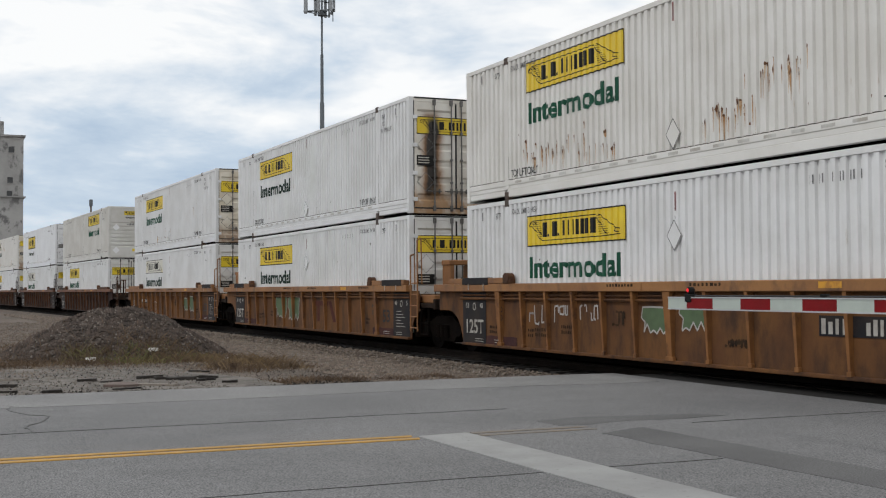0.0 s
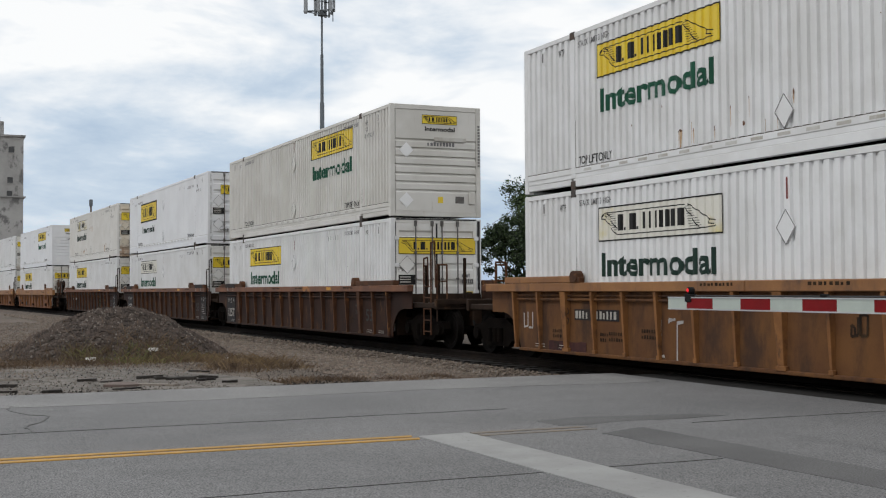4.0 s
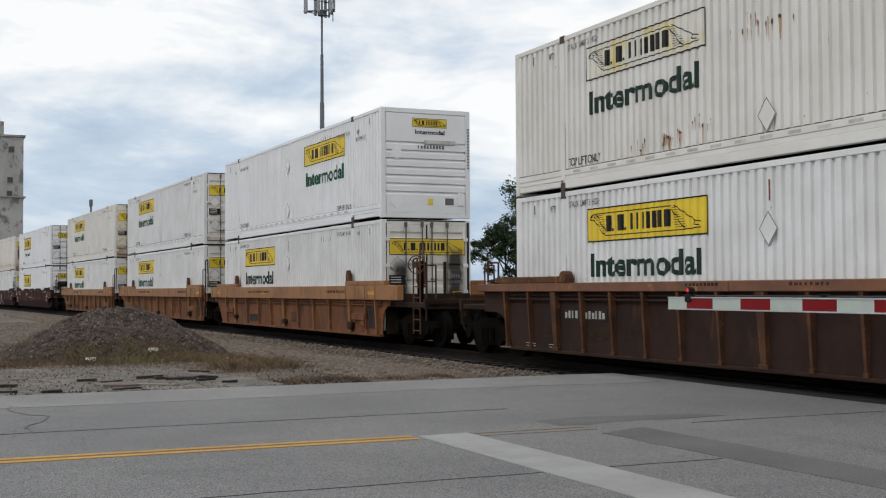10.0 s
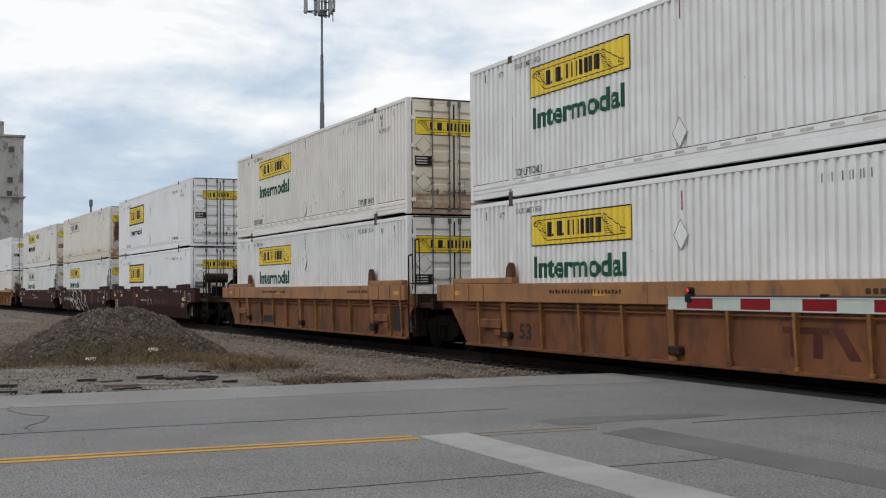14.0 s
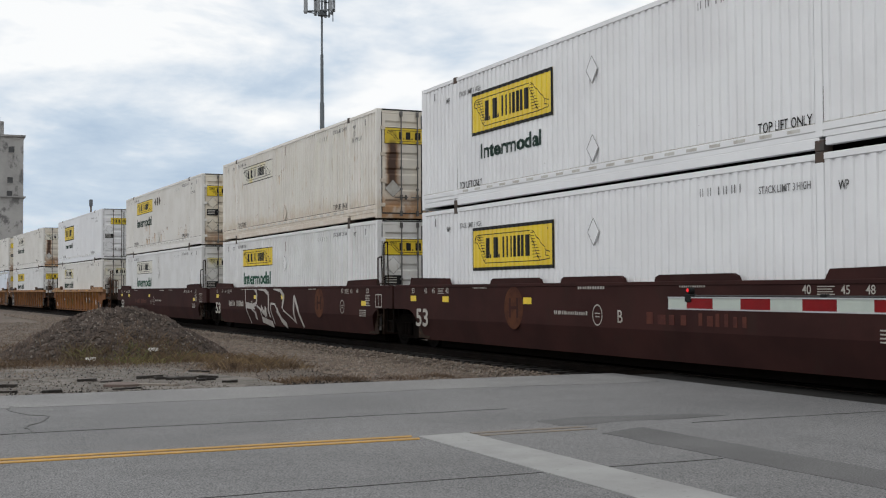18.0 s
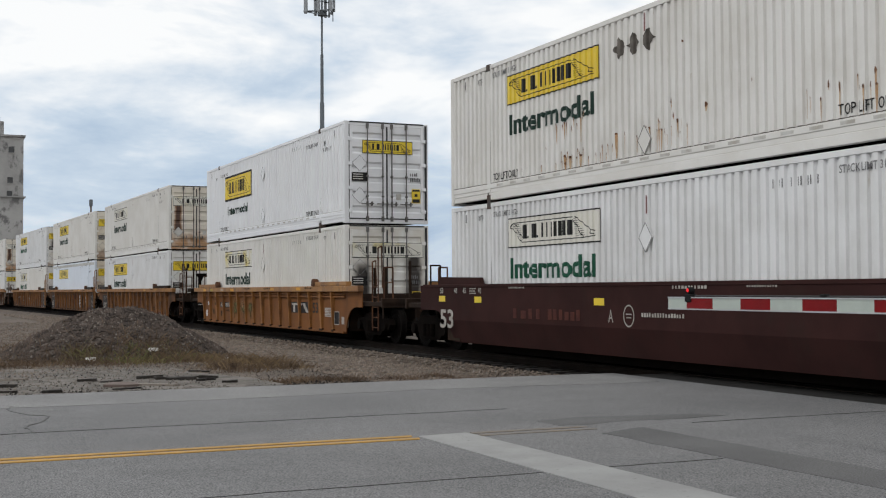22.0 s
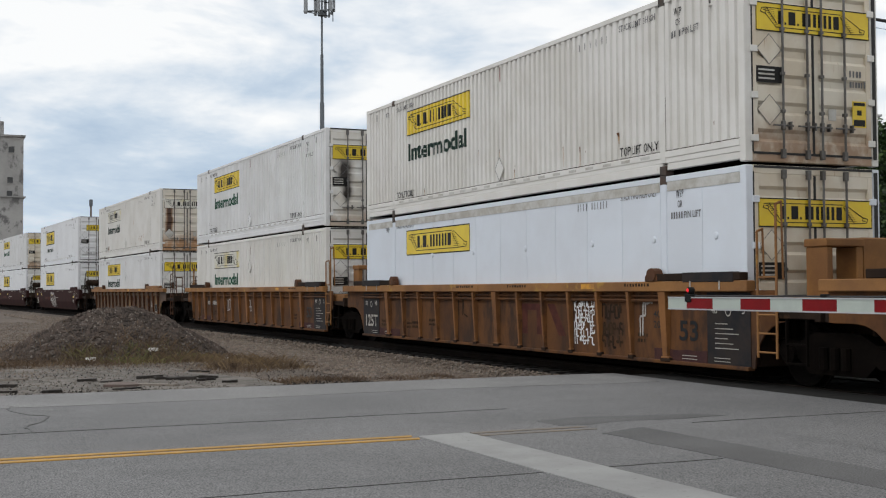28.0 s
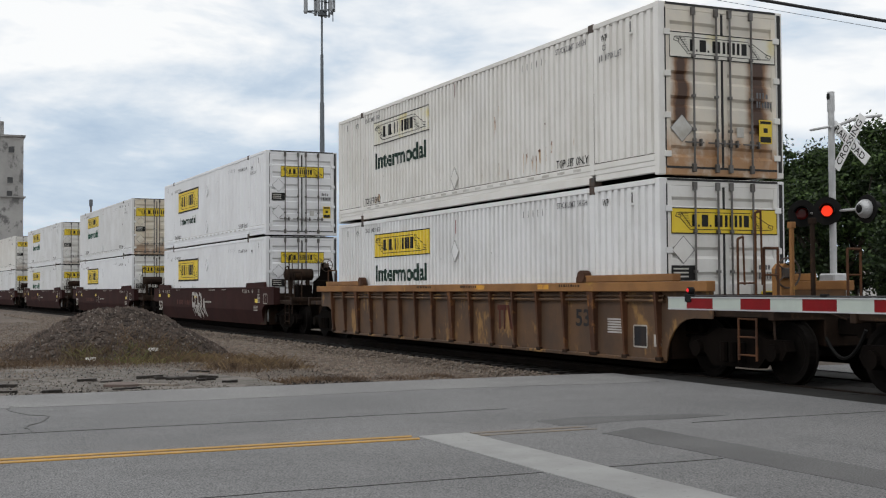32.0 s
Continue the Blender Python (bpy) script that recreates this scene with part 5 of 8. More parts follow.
def draw_ladder(bm):
    for x, high in ((0.0, 2.25), (0.42, 2.62)):
        tube(bm, (x, 0, 0.42), (x, 0, high), 0.02, n=7)
        tube(bm, (x, 0, high), (x, 0.1, high + 0.04), 0.02, n=7)
        tube(bm, (x, 0.1, high + 0.04), (x, 0.12, 1.55), 0.016, n=6)
    for k in range(5):
        tube(bm, (0, 0, 0.5 + k * 0.27), (0.42, 0, 0.5 + k * 0.27), 0.016, n=6)


def draw_hand_rail(bm):
    """An inverted U of pipe standing on the end deck."""
    for y in (0.0, 0.26):
        tube(bm, (0, y, 1.05), (0, y, 2.02), 0.022, n=7)
    tube(bm, (0, -0.005, 2.02), (0, 0.265, 2.02), 0.022, n=7)
    tube(bm, (0, 0, 1.62), (0, 0.26, 1.62), 0.016, n=6)


def draw_lever(bm):
    """The uncoupling lever across the end of a car."""
    tube(bm, (0, -1.25, 1.0), (0, -0.35, 1.08), 0.018, n=6)
    tube(bm, (0, -0.35, 1.08), (0.25, -0.1, 0.95), 0.018, n=6)
    tube(bm, (0, -1.25, 1.0), (0.06, -1.28, 0.68), 0.018, n=6)


def draw_hose(bm):
    """An air hose that hangs in a bow between the couplers."""
    pts = [(-0.1 + 0.9 * k / 10, -0.32, 0.82 - 1.7 * (k / 10) * (1 - k / 10)) for k in range(11)]
    for p, q in zip(pts, pts[1:]):
        tube(bm, p, q, 0.028, n=7)


def draw_brake_rigging(bm):
    """Rods, a cylinder and hangers below the end deck."""
    tube(bm, (-0.6, -0.9, 0.62), (1.5, -0.9, 0.7), 0.025, n=6)
    tube(bm, (0.1, -0.72, 0.86), (0.75, -0.72, 0.86), 0.12, n=12)
    box(bm, 0.2, 0.3, -0.95, -0.6, 0.72, 1.0, 0.01), box(bm, 0.55, 0.65, -0.95, -0.6, 0.72, 1.0, 0.01)
    tube(bm, (0.75, -0.72, 0.86), (1.35, -0.72, 0.8), 0.02, n=6)


def draw_grab(bm):
    box(bm, -0.03, 0.03, -0.035, 0.035, 0.95, 2.02, 0.008)


def draw_brake_wheel(bm):
    n = 24
    for k in range(n):
        a, b = k * math.tau / n, (k + 1) * math.tau / n
        tube(bm, (0, 0.28 * math.cos(a), 0.28 * math.sin(a)), (0, 0.28 * math.cos(b), 0.28 * math.sin(b)), 0.018, n=5)
    for k in range(5):
        a = k * math.tau / 5
        tube(bm, (0, 0, 0), (0, 0.28 * math.cos(a), 0.28 * math.sin(a)), 0.014, n=5)
    box(bm, -0.12, 0.02, -0.1, 0.1, -0.1, 0.1, 0.02)


def draw_brake_stand(bm):
    box(bm, -0.06, 0.06, -0.07, 0.07, 1.1, 1.75, 0.01)
    prism(bm, [(-0.07, 1.6), (0.08, 1.55), (0.13, 1.9), (0.10, 2.12), (0.0, 2.16), (-0.08, 2.08)], -0.1, 0.12, "x")


def draw_valve_box(bm):
    # a portal frame and a closed cabinet
    box(bm, 0.5, 0.95, -0.62, -0.50, 1.1, 2.02, 0.015), box(bm, 0.5, 0.95, -0.06, 0.06, 1.1, 2.02, 0.015), box(bm, 0.48, 0.97, -0.64, 0.08, 2.02, 2.14, 0.015)
    box(bm, 0.35, 0.9, 0.1, 0.85, 1.35, 2.16, 0.02)
    box(bm, 0.2, 1.3, -1.2, 1.2, 1.1, 1.30, 0.02)


def draw_reservoir(bm):
    tube(bm, (0.9, -0.86, 1.95), (0.9, 0.05, 1.95), 0.2, n=18)
    tube(bm, (0.9, -0.91, 1.95), (0.9, -0.86, 1.95), 0.12, 0.2, n=18)
    for y in (-0.7, -0.1):
        box(bm, 0.8, 1.0, y - 0.04, y + 0.04, 1.1, 1.8)


def draw_draft_frame(bm):
    """Dark lever frame above the coupler."""
    prism(bm, [(-0.15, 1.1), (0.55, 1.1), (0.6, 1.5), (0.5, 2.1), (0.3, 2.35), (0.16, 2.3), (0.12, 1.9), (-0.1, 1.7)], 1.5, 1.62, "x")
    box(bm, 1.2, 1.7, -0.7, -0.2, 1.1, 1.6, 0.02), box(bm, 1.3, 1.75, 0.0, 0.5, 1.1, 1.75, 0.02)


def draw_table(bm):
    """A high crossover platform on four legs with brackets."""
    box(bm, 0.75, 1.15, -0.2, 0.72, 2.05, 2.2, 0.01)
    for y in (-0.12, 0.56):
        for x in (0.8, 1.05):
            box(bm, x, x + 0.06, y, y + 0.07, 1.05, 2.05)
        prism(bm, [(y - 0.08, 2.05), (y + 0.17, 2.05), (y + 0.09, 1.85), (y - 0.02, 1.85)], 1.05, 1.1, "x")
    box(bm, 0.8, 1.1, -0.05, 0.56, 1.55, 1.62)


def draw_tall_post(bm):
    box(bm, -0.03, 0.03, -0.03, 0.03, 0.9, 2.42, 0.008)
    box(bm, -0.05, 0.05, -0.05, 0.05, 2.40, 2.5, 0.01)


def draw_coupler(bm):
    box(bm, 0, 0.55, -0.12, 0.12, 0.72, 0.98, 0.02)
    prism(bm, [(0.5, -0.2), (0.8, -0.22), (0.86, 0.02), (0.72, 0.05), (0.72, 0.18), (0.5, 0.2)], 0.7, 1.0, "z")


def draw_step(bm):
    for z in (0.35, 0.62):
        box(bm, 0.0, 0.42, -1.42, -1.38, z, z + 0.03)
    for x in (0.0, 0.42):
        box(bm, x - 0.015, x + 0.015, -1.42, -1.38, 0.34, 0.98)


def draw_side_frame(bm):
    """Cast truck side frame, seen from the side."""
    prism(bm, [(-1.2, 0.50), (-1.12, 0.66), (-0.75, 0.66), (-0.45, 0.80), (0.45, 0.80), (0.75, 0.66), (1.12, 0.66), (1.2, 0.50), (1.1, 0.36), (0.78, 0.42), (0.55, 0.22), (-0.55, 0.22), (-0.78, 0.42), (-1.1, 0.36)],
          -0.09, 0.09)
    for x in (-0.92, 0.92):
        bm2 = bmesh.new()
        lathe(bm2, ((0.13, -0.16), (0.14, 0.0), (0.14, 0.1)), 14, "y")
        bmesh.ops.translate(bm2, verts=bm2.verts, vec=(x, 0, 0.47))
        me = bpy.data.meshes.new("tmp")
        bm2.to_mesh(me)
        bm2.free()
        bm.from_mesh(me)
        bpy.data.meshes.remove(me)
    for x in (-0.22, 0.0, 0.22):
        tube(bm, (x, -0.12, 0.3), (x, -0.12, 0.6), 0.07, n=8)


def draw_bolster(bm):
    box(bm, -0.2, 0.2, -1.0, 1.0, 0.48, 0.74, 0.03)


def draw_wheelset(bm):
    tube(bm, (0, -1.0, 0), (0, 1.0, 0), 0.08, n=10)
    for s in (-1, 1):
        bm2 = bmesh.new()
        lathe(bm2, ((0.12, -0.09), (0.34, -0.05), (0.38, -0.07), (0.46, -0.07), (0.465, 0.045), (0.50, 0.055), (0.50, 0.075), (0.36, 0.075), (0.33, 0.03), (0.12, 0.06)), 28, "y")
        if s > 0:
            bmesh.ops.scale(bm2, verts=bm2.verts, vec=(1, -1, 1))
        bmesh.ops.translate(bm2, verts=bm2.verts, vec=(0, s * 0.775, 0))
        me = bpy.data.meshes.new("tmp")
        bm2.to_mesh(me)
        bm2.free()
        bm.from_mesh(me)
        bpy.data.meshes.remove(me)


WHEELSETS = ([], [])


def truck(car, x):
    t = part("truck", shared("truck_bolster", M["truck"], draw_bolster), car, pose(x, 0, 0), "grimy two-axle truck, blackened in colour for shade")
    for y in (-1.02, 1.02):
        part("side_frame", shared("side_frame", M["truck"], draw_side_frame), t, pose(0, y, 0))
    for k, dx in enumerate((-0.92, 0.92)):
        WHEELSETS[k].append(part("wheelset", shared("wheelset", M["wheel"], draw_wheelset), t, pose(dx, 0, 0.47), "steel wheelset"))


def squiggle(bm, x, z, w, h, seed, thick=0.05, y=0.0):
    """An unreadable painted tag: a looping brush line."""
    rnd = random.Random(seed)
    count = max(2, round(w / (0.62 * h if h < 0.5 else 0.2)))
    cell = w / count
    for k in range(count):
        px, pz = rnd.choice((0, 1)), rnd.choice((0, 1))
        pts = []
        for j in range(rnd.choice((4, 5, 5, 6))):
            pts.append((x + cell * (k + 0.1 + 0.75 * px + rnd.uniform(-0.06, 0.06)), z + h * (pz + rnd.uniform(-0.08, 0.08))))
            if j % 2:
                px = 1 - px if rnd.random() < 0.75 else 0.5
            else:
                pz = rnd.choice((0, 0.5, 1))
        stroke(bm, pts, thick * 0.8, y - 0.0002 * k)


GRAFFITI = (((0.01, 1.02), (0.02, 0.54), (0.06, 0.0)), ((0.01, 1.0), (0.19, 1.0), (0.24, 0.87), (0.23, 0.55), (0.14, 0.49)), ((0.03, 0.51), (0.14, 0.48), (0.2, 0.34), (0.19, 0.12)),
            ((0.3, 0.02), (0.31, 0.41), (0.24, 0.5)), ((0.26, 0.99), (0.38, 0.96), (0.46, 0.82), (0.46, 0.2)), ((0.32, 0.46), (0.39, 0.24), (0.41, 0.47)), ((0.51, 0.02), (0.5, 0.57), (0.57, 0.56), (0.62, 0.4)),
            ((0.55, 1.0), (0.67, 0.93), (0.73, 0.77), (0.7, 0.45)), ((0.61, 0.42), (0.66, 0.12), (0.72, 0.01)), ((0.72, 0.41), (0.8, 0.28), (0.89, 0.1)), ((0.88, 0.12), (0.9, 0.78), (0.96, 0.44), (0.99, 0.0)), ((0.3, 0.13), (0.48, 0.01)))


def well_car(label, style, left_joint, right_joint, tags=(), seed=0, brake=""):
    """One unit in its own space: the container well spans x from 0 to BOX_L, z = 0 on the rail."""
    body, chord = {"orange": ("orangesheet", "orange"), "brown": ("brown", "rustorange"), "wide": ("widesheet", "orange"), "maroon": ("maroon", "maroon"),
                   "amber": ("ambersheet", "amber"), "old": ("amberold", "dullchord"), "dull": ("dullsheet", "dullchord")}[style]
    car = thing("well_car", label, "railway car", "well cars of the train")
    turn = pose(BOX_L, 0, 0, 0, 0, 180)
    skin, top = M[body], M[chord]
    smooth = style == "maroon"
    for m in (None, turn):
        if smooth:
            part("side_sheet", shared("smooth_side", skin, draw_smooth_side), car, m)
            for x in (4.05, 7.05, 10.19) if seed == 9 else ():
                part("guide_bump", shared("guide_bump", skin, lambda bm: prism(bm, [(0, CHORD_Z1), (0.03, CHORD_Z1 + 0.07), (0.14, CHORD_Z1 + 0.11), (2.05, CHORD_Z1 + 0.11), (2.16, CHORD_Z1 + 0.07), (2.2, CHORD_Z1)], -CAR_Y - 0.005, -CAR_Y + 0.07)), car, (m or Matrix.Identity(4)) @ pose(x, 0, 0))
            part("side_rim", shared("side_rim", skin, lambda bm: box(bm, -1.3, BOX_L + 1.3, -CAR_Y - 0.015, -CAR_Y + 0.1, 1.47, CHORD_Z1, 0.01)), car, m)
        else:
            short = right_joint and m is None
            far = m or Matrix.Identity(4)
            if style == "wide":
                part("side_sheet", shared("slant_sheet", skin, lambda bm: draw_slant_sheet(bm, 0.13)), car, m)
            else:
                part("side_sheet", shared("side_sheet" + str(short), skin, lambda bm: draw_side_sheet(bm, 0.13, 0.66 if short else 1.45)), car, m)
            part("top_chord", shared("top_chord" + style + str(short), top, lambda bm: draw_chord(bm, 1.16 if style == "wide" else CHORD_Z0, 0.2 if short else 1.5)), car, m)
            part("bottom_chord", shared("bottom_chord", skin, draw_foot), car, m)
            part("air_pipe", shared("air_pipe", skin, lambda bm: [tube(bm, (-0.2, -CAR_Y + 0.09, z), (BOX_L + 0.2, -CAR_Y + 0.09, z), r, n=6) for z, r in ((1.1, 0.03), (1.02, 0.018))] if style == "wide" else [tube(bm, (-0.2, -CAR_Y + 0.09, z), (BOX_L + 0.2, -CAR_Y + 0.09, z), r, n=6) for z, r in ((1.30, 0.022), (1.225, 0.03))]), car, m, "pipes along the side below the top edge")
            panels = style in ("orange", "brown", "dull") and m is None
            for x, wide in WIDE_RIBS if style == "wide" else [(x + 0.2, w) for x, w in RIBS[:-1]] if style == "amber" else RIBS:
                if panels and (left_joint and x < 1.0 or right_joint and x > 15.0):
                    continue
                part("rib", shared("rib" + str(wide), M["ribrust"] if style in ("brown", "old") else M["ribamber"] if style == "amber" else M["riborange"], lambda bm: draw_rib(bm, wide)), car, far @ pose(x, 0, 0))
                if m is None and style in ("amber", "old", "dull"):
                    part("rib_foot", shared("rib_foot" + str(wide), M["grime"], lambda bm: box(bm, -wide * 0.45 - 0.03, wide * 0.45 + 0.06, -CAR_Y + 0.05, -CAR_Y + 0.122, 0.235, 0.3, 0.012)), car, pose(x, 0, 0), "dark grimy foot of a rib")
            if style == "wide":
                for x, z0, z1 in ((1.95, 0.42, 0.55), (14.1, 0.36, 0.55), (7.95, 0.36, 0.5)):
                    part("foot_block", shared("foot_block" + str(z1 - z0), M["grime"], lambda bm: box(bm, -0.16, 0.16, -CAR_Y + 0.01, -CAR_Y + 0.13, 0, z1 - z0, 0.02)), car, far @ pose(x, 0, z0), "dark grimy block at the foot of a post")
                for x in (0.75, 14.25):
                    part("bracket", shared("bracket", skin, lambda bm: [box(bm, 0, 0.95, -CAR_Y + 0.02, -CAR_Y + 0.14, 0.6, 0.8, 0.02), box(bm, 0.62, 0.9, -CAR_Y + 0.04, -CAR_Y + 0.14, 0.46, 0.6, 0.01)]), car, far @ pose(x, 0, 0))
                for x0, x1, z0, z1 in ((3.6, 4.85, 0.36, 0.6), (15.35, 15.85, 0.4, 1.05))[seed == 7:]:
                    part("dark_board", shared("dark_board" + str(x0), M["blackpanel"], lambda bm: box(bm, x0, x1, -CAR_Y + 0.118, -CAR_Y + 0.13, z0, z1)), car, m, "dark painted board on the side")
                for x0 in (-1.3, BOX_L - 2.3):
                    for k in range(4):
                        part("stiffener", shared("stiffener", top, lambda bm: box(bm, 0, 0.05, -CAR_Y - 0.03, -CAR_Y, 1.18, 1.52, 0.005)), car, far @ pose(x0 + 0.75 * k, 0, 0))
            elif m is None:
                for x0, x1 in ((1.03, 2.45), (13.75, 15.2)) if style in ("orange", "dull") else ():
                    rag = random.Random(seed + int(x0))
                    edge = [(x0 + (x1 - x0) * q / 8, 0.44 + rag.uniform(-0.012, 0.012)) for q in range(9)]
                    bm = bmesh.new()
                    prism(bm, [(x0, 0.25)] + edge + [(x1, 0.25)], -CAR_Y + 0.122, -CAR_Y + 0.132)
                    part("primer_patch", (bm, M["primer"]), car, None, "dark purple primer patch at the foot of the side")
            if m is None:
                def chord_words(bm):
                    for x, w, n in ((6.16, 0.87, 9), (8.64, 0.86, 8), (13.05, 0.78, 9)) if style != "wide" else ((3.9, 2.6, 22), (12.3, 1.6, 12)):
                        bars(bm, x, 1.46 if style != "wide" else 1.34, w, 0.05 if style != "wide" else 0.075, n, -CAR_Y - 0.011, seed)
                part("chord_print", shared("chord_print" + style + str(seed % 3), M["inkfaded"], chord_words), car, None, "", "stuff")
                for x in ((-0.6, 5.5, 15.6) if style == "wide" else (12.2, 9.4) if style in ("amber", "old") else (11.6,)):
                    part("yellow_patch", shared("chord_patch", M["reflector"], lambda bm: rect(bm, 0, 0.45 if style != "wide" else 0.5, 0, 0.09 if style != "wide" else 0.13, 0)), car, pose(x, -CAR_Y - 0.0125, 1.42 if style != "wide" else 1.3), "worn yellow reflector patch")
    # added dark block that closes off the lit ground beneath the well
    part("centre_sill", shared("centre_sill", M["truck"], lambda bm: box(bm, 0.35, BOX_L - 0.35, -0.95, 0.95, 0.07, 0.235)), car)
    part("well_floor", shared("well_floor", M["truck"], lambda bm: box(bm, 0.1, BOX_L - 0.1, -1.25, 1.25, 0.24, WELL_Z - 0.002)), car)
    # ends
    for side, joint in ((0, left_joint), (1, right_joint)):
        m = turn if side == 0 else None
        at = (turn if side == 0 else Matrix.Identity(4)) @ pose(BOX_L, 0, 0)
        far = HALF_GAP - 0.1 if joint else 2.85
        part("end_deck", shared("end_deck" + str(far), M["grime"], lambda bm: draw_end_deck(bm, far)), car, at)
        if smooth:
            part("guide_plate", shared("guide_plate", M["maroon"], lambda bm: prism(bm, [(-1.9, CHORD_Z1), (-1.8, CHORD_Z1 + 0.14), (0.3, CHORD_Z1 + 0.17), (0.4, CHORD_Z1)], -CAR_Y - 0.005, -CAR_Y + 0.09)), car, at)
            part("guide_plate", shared("guide_plate_far", M["maroon"], lambda bm: prism(bm, [(-1.9, CHORD_Z1), (-1.8, CHORD_Z1 + 0.14), (0.3, CHORD_Z1 + 0.17), (0.4, CHORD_Z1)], CAR_Y - 0.09, CAR_Y + 0.005)), car, at)
        else:
            for y in (1, -1):
                long = 2.35 if joint and side else 2.9
                guide_mesh = shared("end_guide" + str((y, long)), M["grime"] if style == "dull" else M["ribrust"] if style == "brown" else top, lambda bm: ([draw_guide(bm, long)] + ([bmesh.ops.scale(bm, verts=bm.verts, vec=(1, -1, 1))] if y < 0 else [])))
                part("end_guide", guide_mesh, car, at @ pose(-2.3, 0, 0))
                if style in ("orange", "brown", "dull") and joint:
                    part("guide_sleeve", shared("guide_sleeve" + str(y), M["blackpanel"], lambda bm: ([box(bm, 0.9, 2.2, -CAR_Y - 0.02, -CAR_Y + 0.12, CHORD_Z1 - 0.02, CHORD_Z1 + 0.135, 0.01)] + ([bmesh.ops.scale(bm, verts=bm.verts, vec=(1, -1, 1))] if y < 0 else []))), car, at @ pose(-2.3, 0, 0), "black sleeve on the container guide")
                    if (y > 0) == (side == 1):
                        for dx in (1.1, 1.85):
                            part("white_tick", shared("white_tick" + str(y), M["stencil"], lambda bm: box(bm, 0, 0.03, (-CAR_Y - 0.024) * y, (-CAR_Y - 0.018) * y, CHORD_Z0 + 0.03, CHORD_Z1)), car, at @ pose(-2.3 + dx, 0, 0))
                if style != "wide":
                    part("guide_ear", shared("guide_roller" + str(y), M["ribrust"], lambda bm: ([draw_roller(bm)] + ([bmesh.ops.scale(bm, verts=bm.verts, vec=(1, -1, 1))] if y < 0 else []))), car, at @ pose(-2.26, 0, 0), "dark rolled guide ear")
                else:
                    part("guide_ear", shared("guide_ear" + str(y), M["ribrust"], lambda bm: ([draw_finger(bm)] + ([bmesh.ops.scale(bm, verts=bm.verts, vec=(1, -1, 1))] if y < 0 else []))), car, at @ pose(-2.15, 0, 0.1))
        part("brake_rigging", shared("brake_rigging", M["truck"], draw_brake_rigging), car, at, "grimy brake rods and cylinder, blackened in colour for shade")
        if not joint:
            part("uncoupling_lever", shared("uncoupling_lever", M["grime"], draw_lever), car, at @ pose(2.8, 0, 0), "bent uncoupling lever")
            if side:
                part("air_hose", shared("air_hose", M["black"], draw_hose), car, at @ pose(2.85, 0, 0), "black rubber air hose")
                part("ladder", shared("ladder", M["ribrust"] if not smooth else M["grime"], draw_ladder), car, at @ pose(1.95, -1.22, -0.08))
            for k, dy in enumerate((-1.05, 0.55)):
                part("hand_rail", shared("hand_rail", M["ribrust"] if not smooth else M["grime"], draw_hand_rail), car, at @ pose(2.35, dy, 0.0), "rusty pipe hand rail")
            if side and smooth:
                part("brake_wheel", shared("brake_wheel", M["casting"], draw_brake_wheel), car, at @ pose(1.72, 0.3, 2.25) @ Matrix.Diagonal((1, 0.72, 0.72, 1)), "dark spoked hand brake wheel")
            part("coupler", shared("coupler", M["truck"], draw_coupler), car, at @ pose(2.85, 0, 0), "dark cast knuckle coupler")
            truck(car, BOX_L + 1.7 if side else -1.7)
            if side and brake == "wheel":
                part("brake_wheel", shared("brake_wheel", M["casting"], draw_brake_wheel), car, at @ pose(1.24, -0.83, 2.06) @ Matrix.Diagonal((1, 0.8, 0.8, 1)), "rusty spoked hand brake wheel")
                part("brake_stand", shared("brake_stand", M["truck"], draw_brake_stand), car, at @ pose(1.1, -0.66, 0))
                part("grab_post", shared("grab_post", M["grime"], draw_grab), car, at @ pose(1.9, -0.34, 0.1))
            elif side and brake == "table":
                part("platform", shared("platform", M["truck"], draw_table), car, at, "dark raised crossover platform")
                part("end_walkway", shared("end_walkway", M["grime"], lambda bm: [box(bm, 2.2, 2.8, -0.95, 1.25, 1.37, 1.53, 0.012), box(bm, 2.55, 2.62, -0.9, 1.2, 1.1, 1.37), box(bm, 2.6, 2.75, -0.8, 0.3, 1.16, 1.26, 0.01)]), car, at, "grimy brown walkway across the car's end")
                part("tag_plate", shared("tag_plate", M["reflector"], lambda bm: box(bm, 2.66, 2.672, -0.35, -0.05, 1.0, 1.16, 0.003)), car, at, "yellow tag on the end beam")
                for y in (-0.7, -0.38):
                    part("tall_post", shared("tall_post", M["grime"], draw_tall_post), car, at @ pose(1.0, y, -0.06))
            elif side and brake == "low":
                part("brake_wheel", shared("brake_wheel", M["casting"], draw_brake_wheel), car, at @ pose(1.62, 0.0, 1.66) @ Matrix.Diagonal((1, 0.85, 0.85, 1)), "rusty spoked hand brake wheel")
                part("brake_stand", shared("brake_stand_rusty", M["dullchord"], draw_brake_stand), car, at @ pose(1.45, -0.02, -0.35), "rusty yellow brake stand")
                part("tall_post", shared("tall_post", M["dullchord"], draw_tall_post), car, at @ pose(1.9, -0.15, -0.05))
                part("tall_post", shared("tall_post", M["grime"], draw_tall_post), car, at @ pose(2.2, 0.0, 0))
            elif side and smooth:
                part("air_reservoir", shared("air_reservoir", M["grime"], draw_reservoir), car, at, "dark maroon air reservoir")
                part("lever_frame", shared("lever_frame", M["truck"], draw_draft_frame), car, at, "dark lever frame above the coupler")
            else:
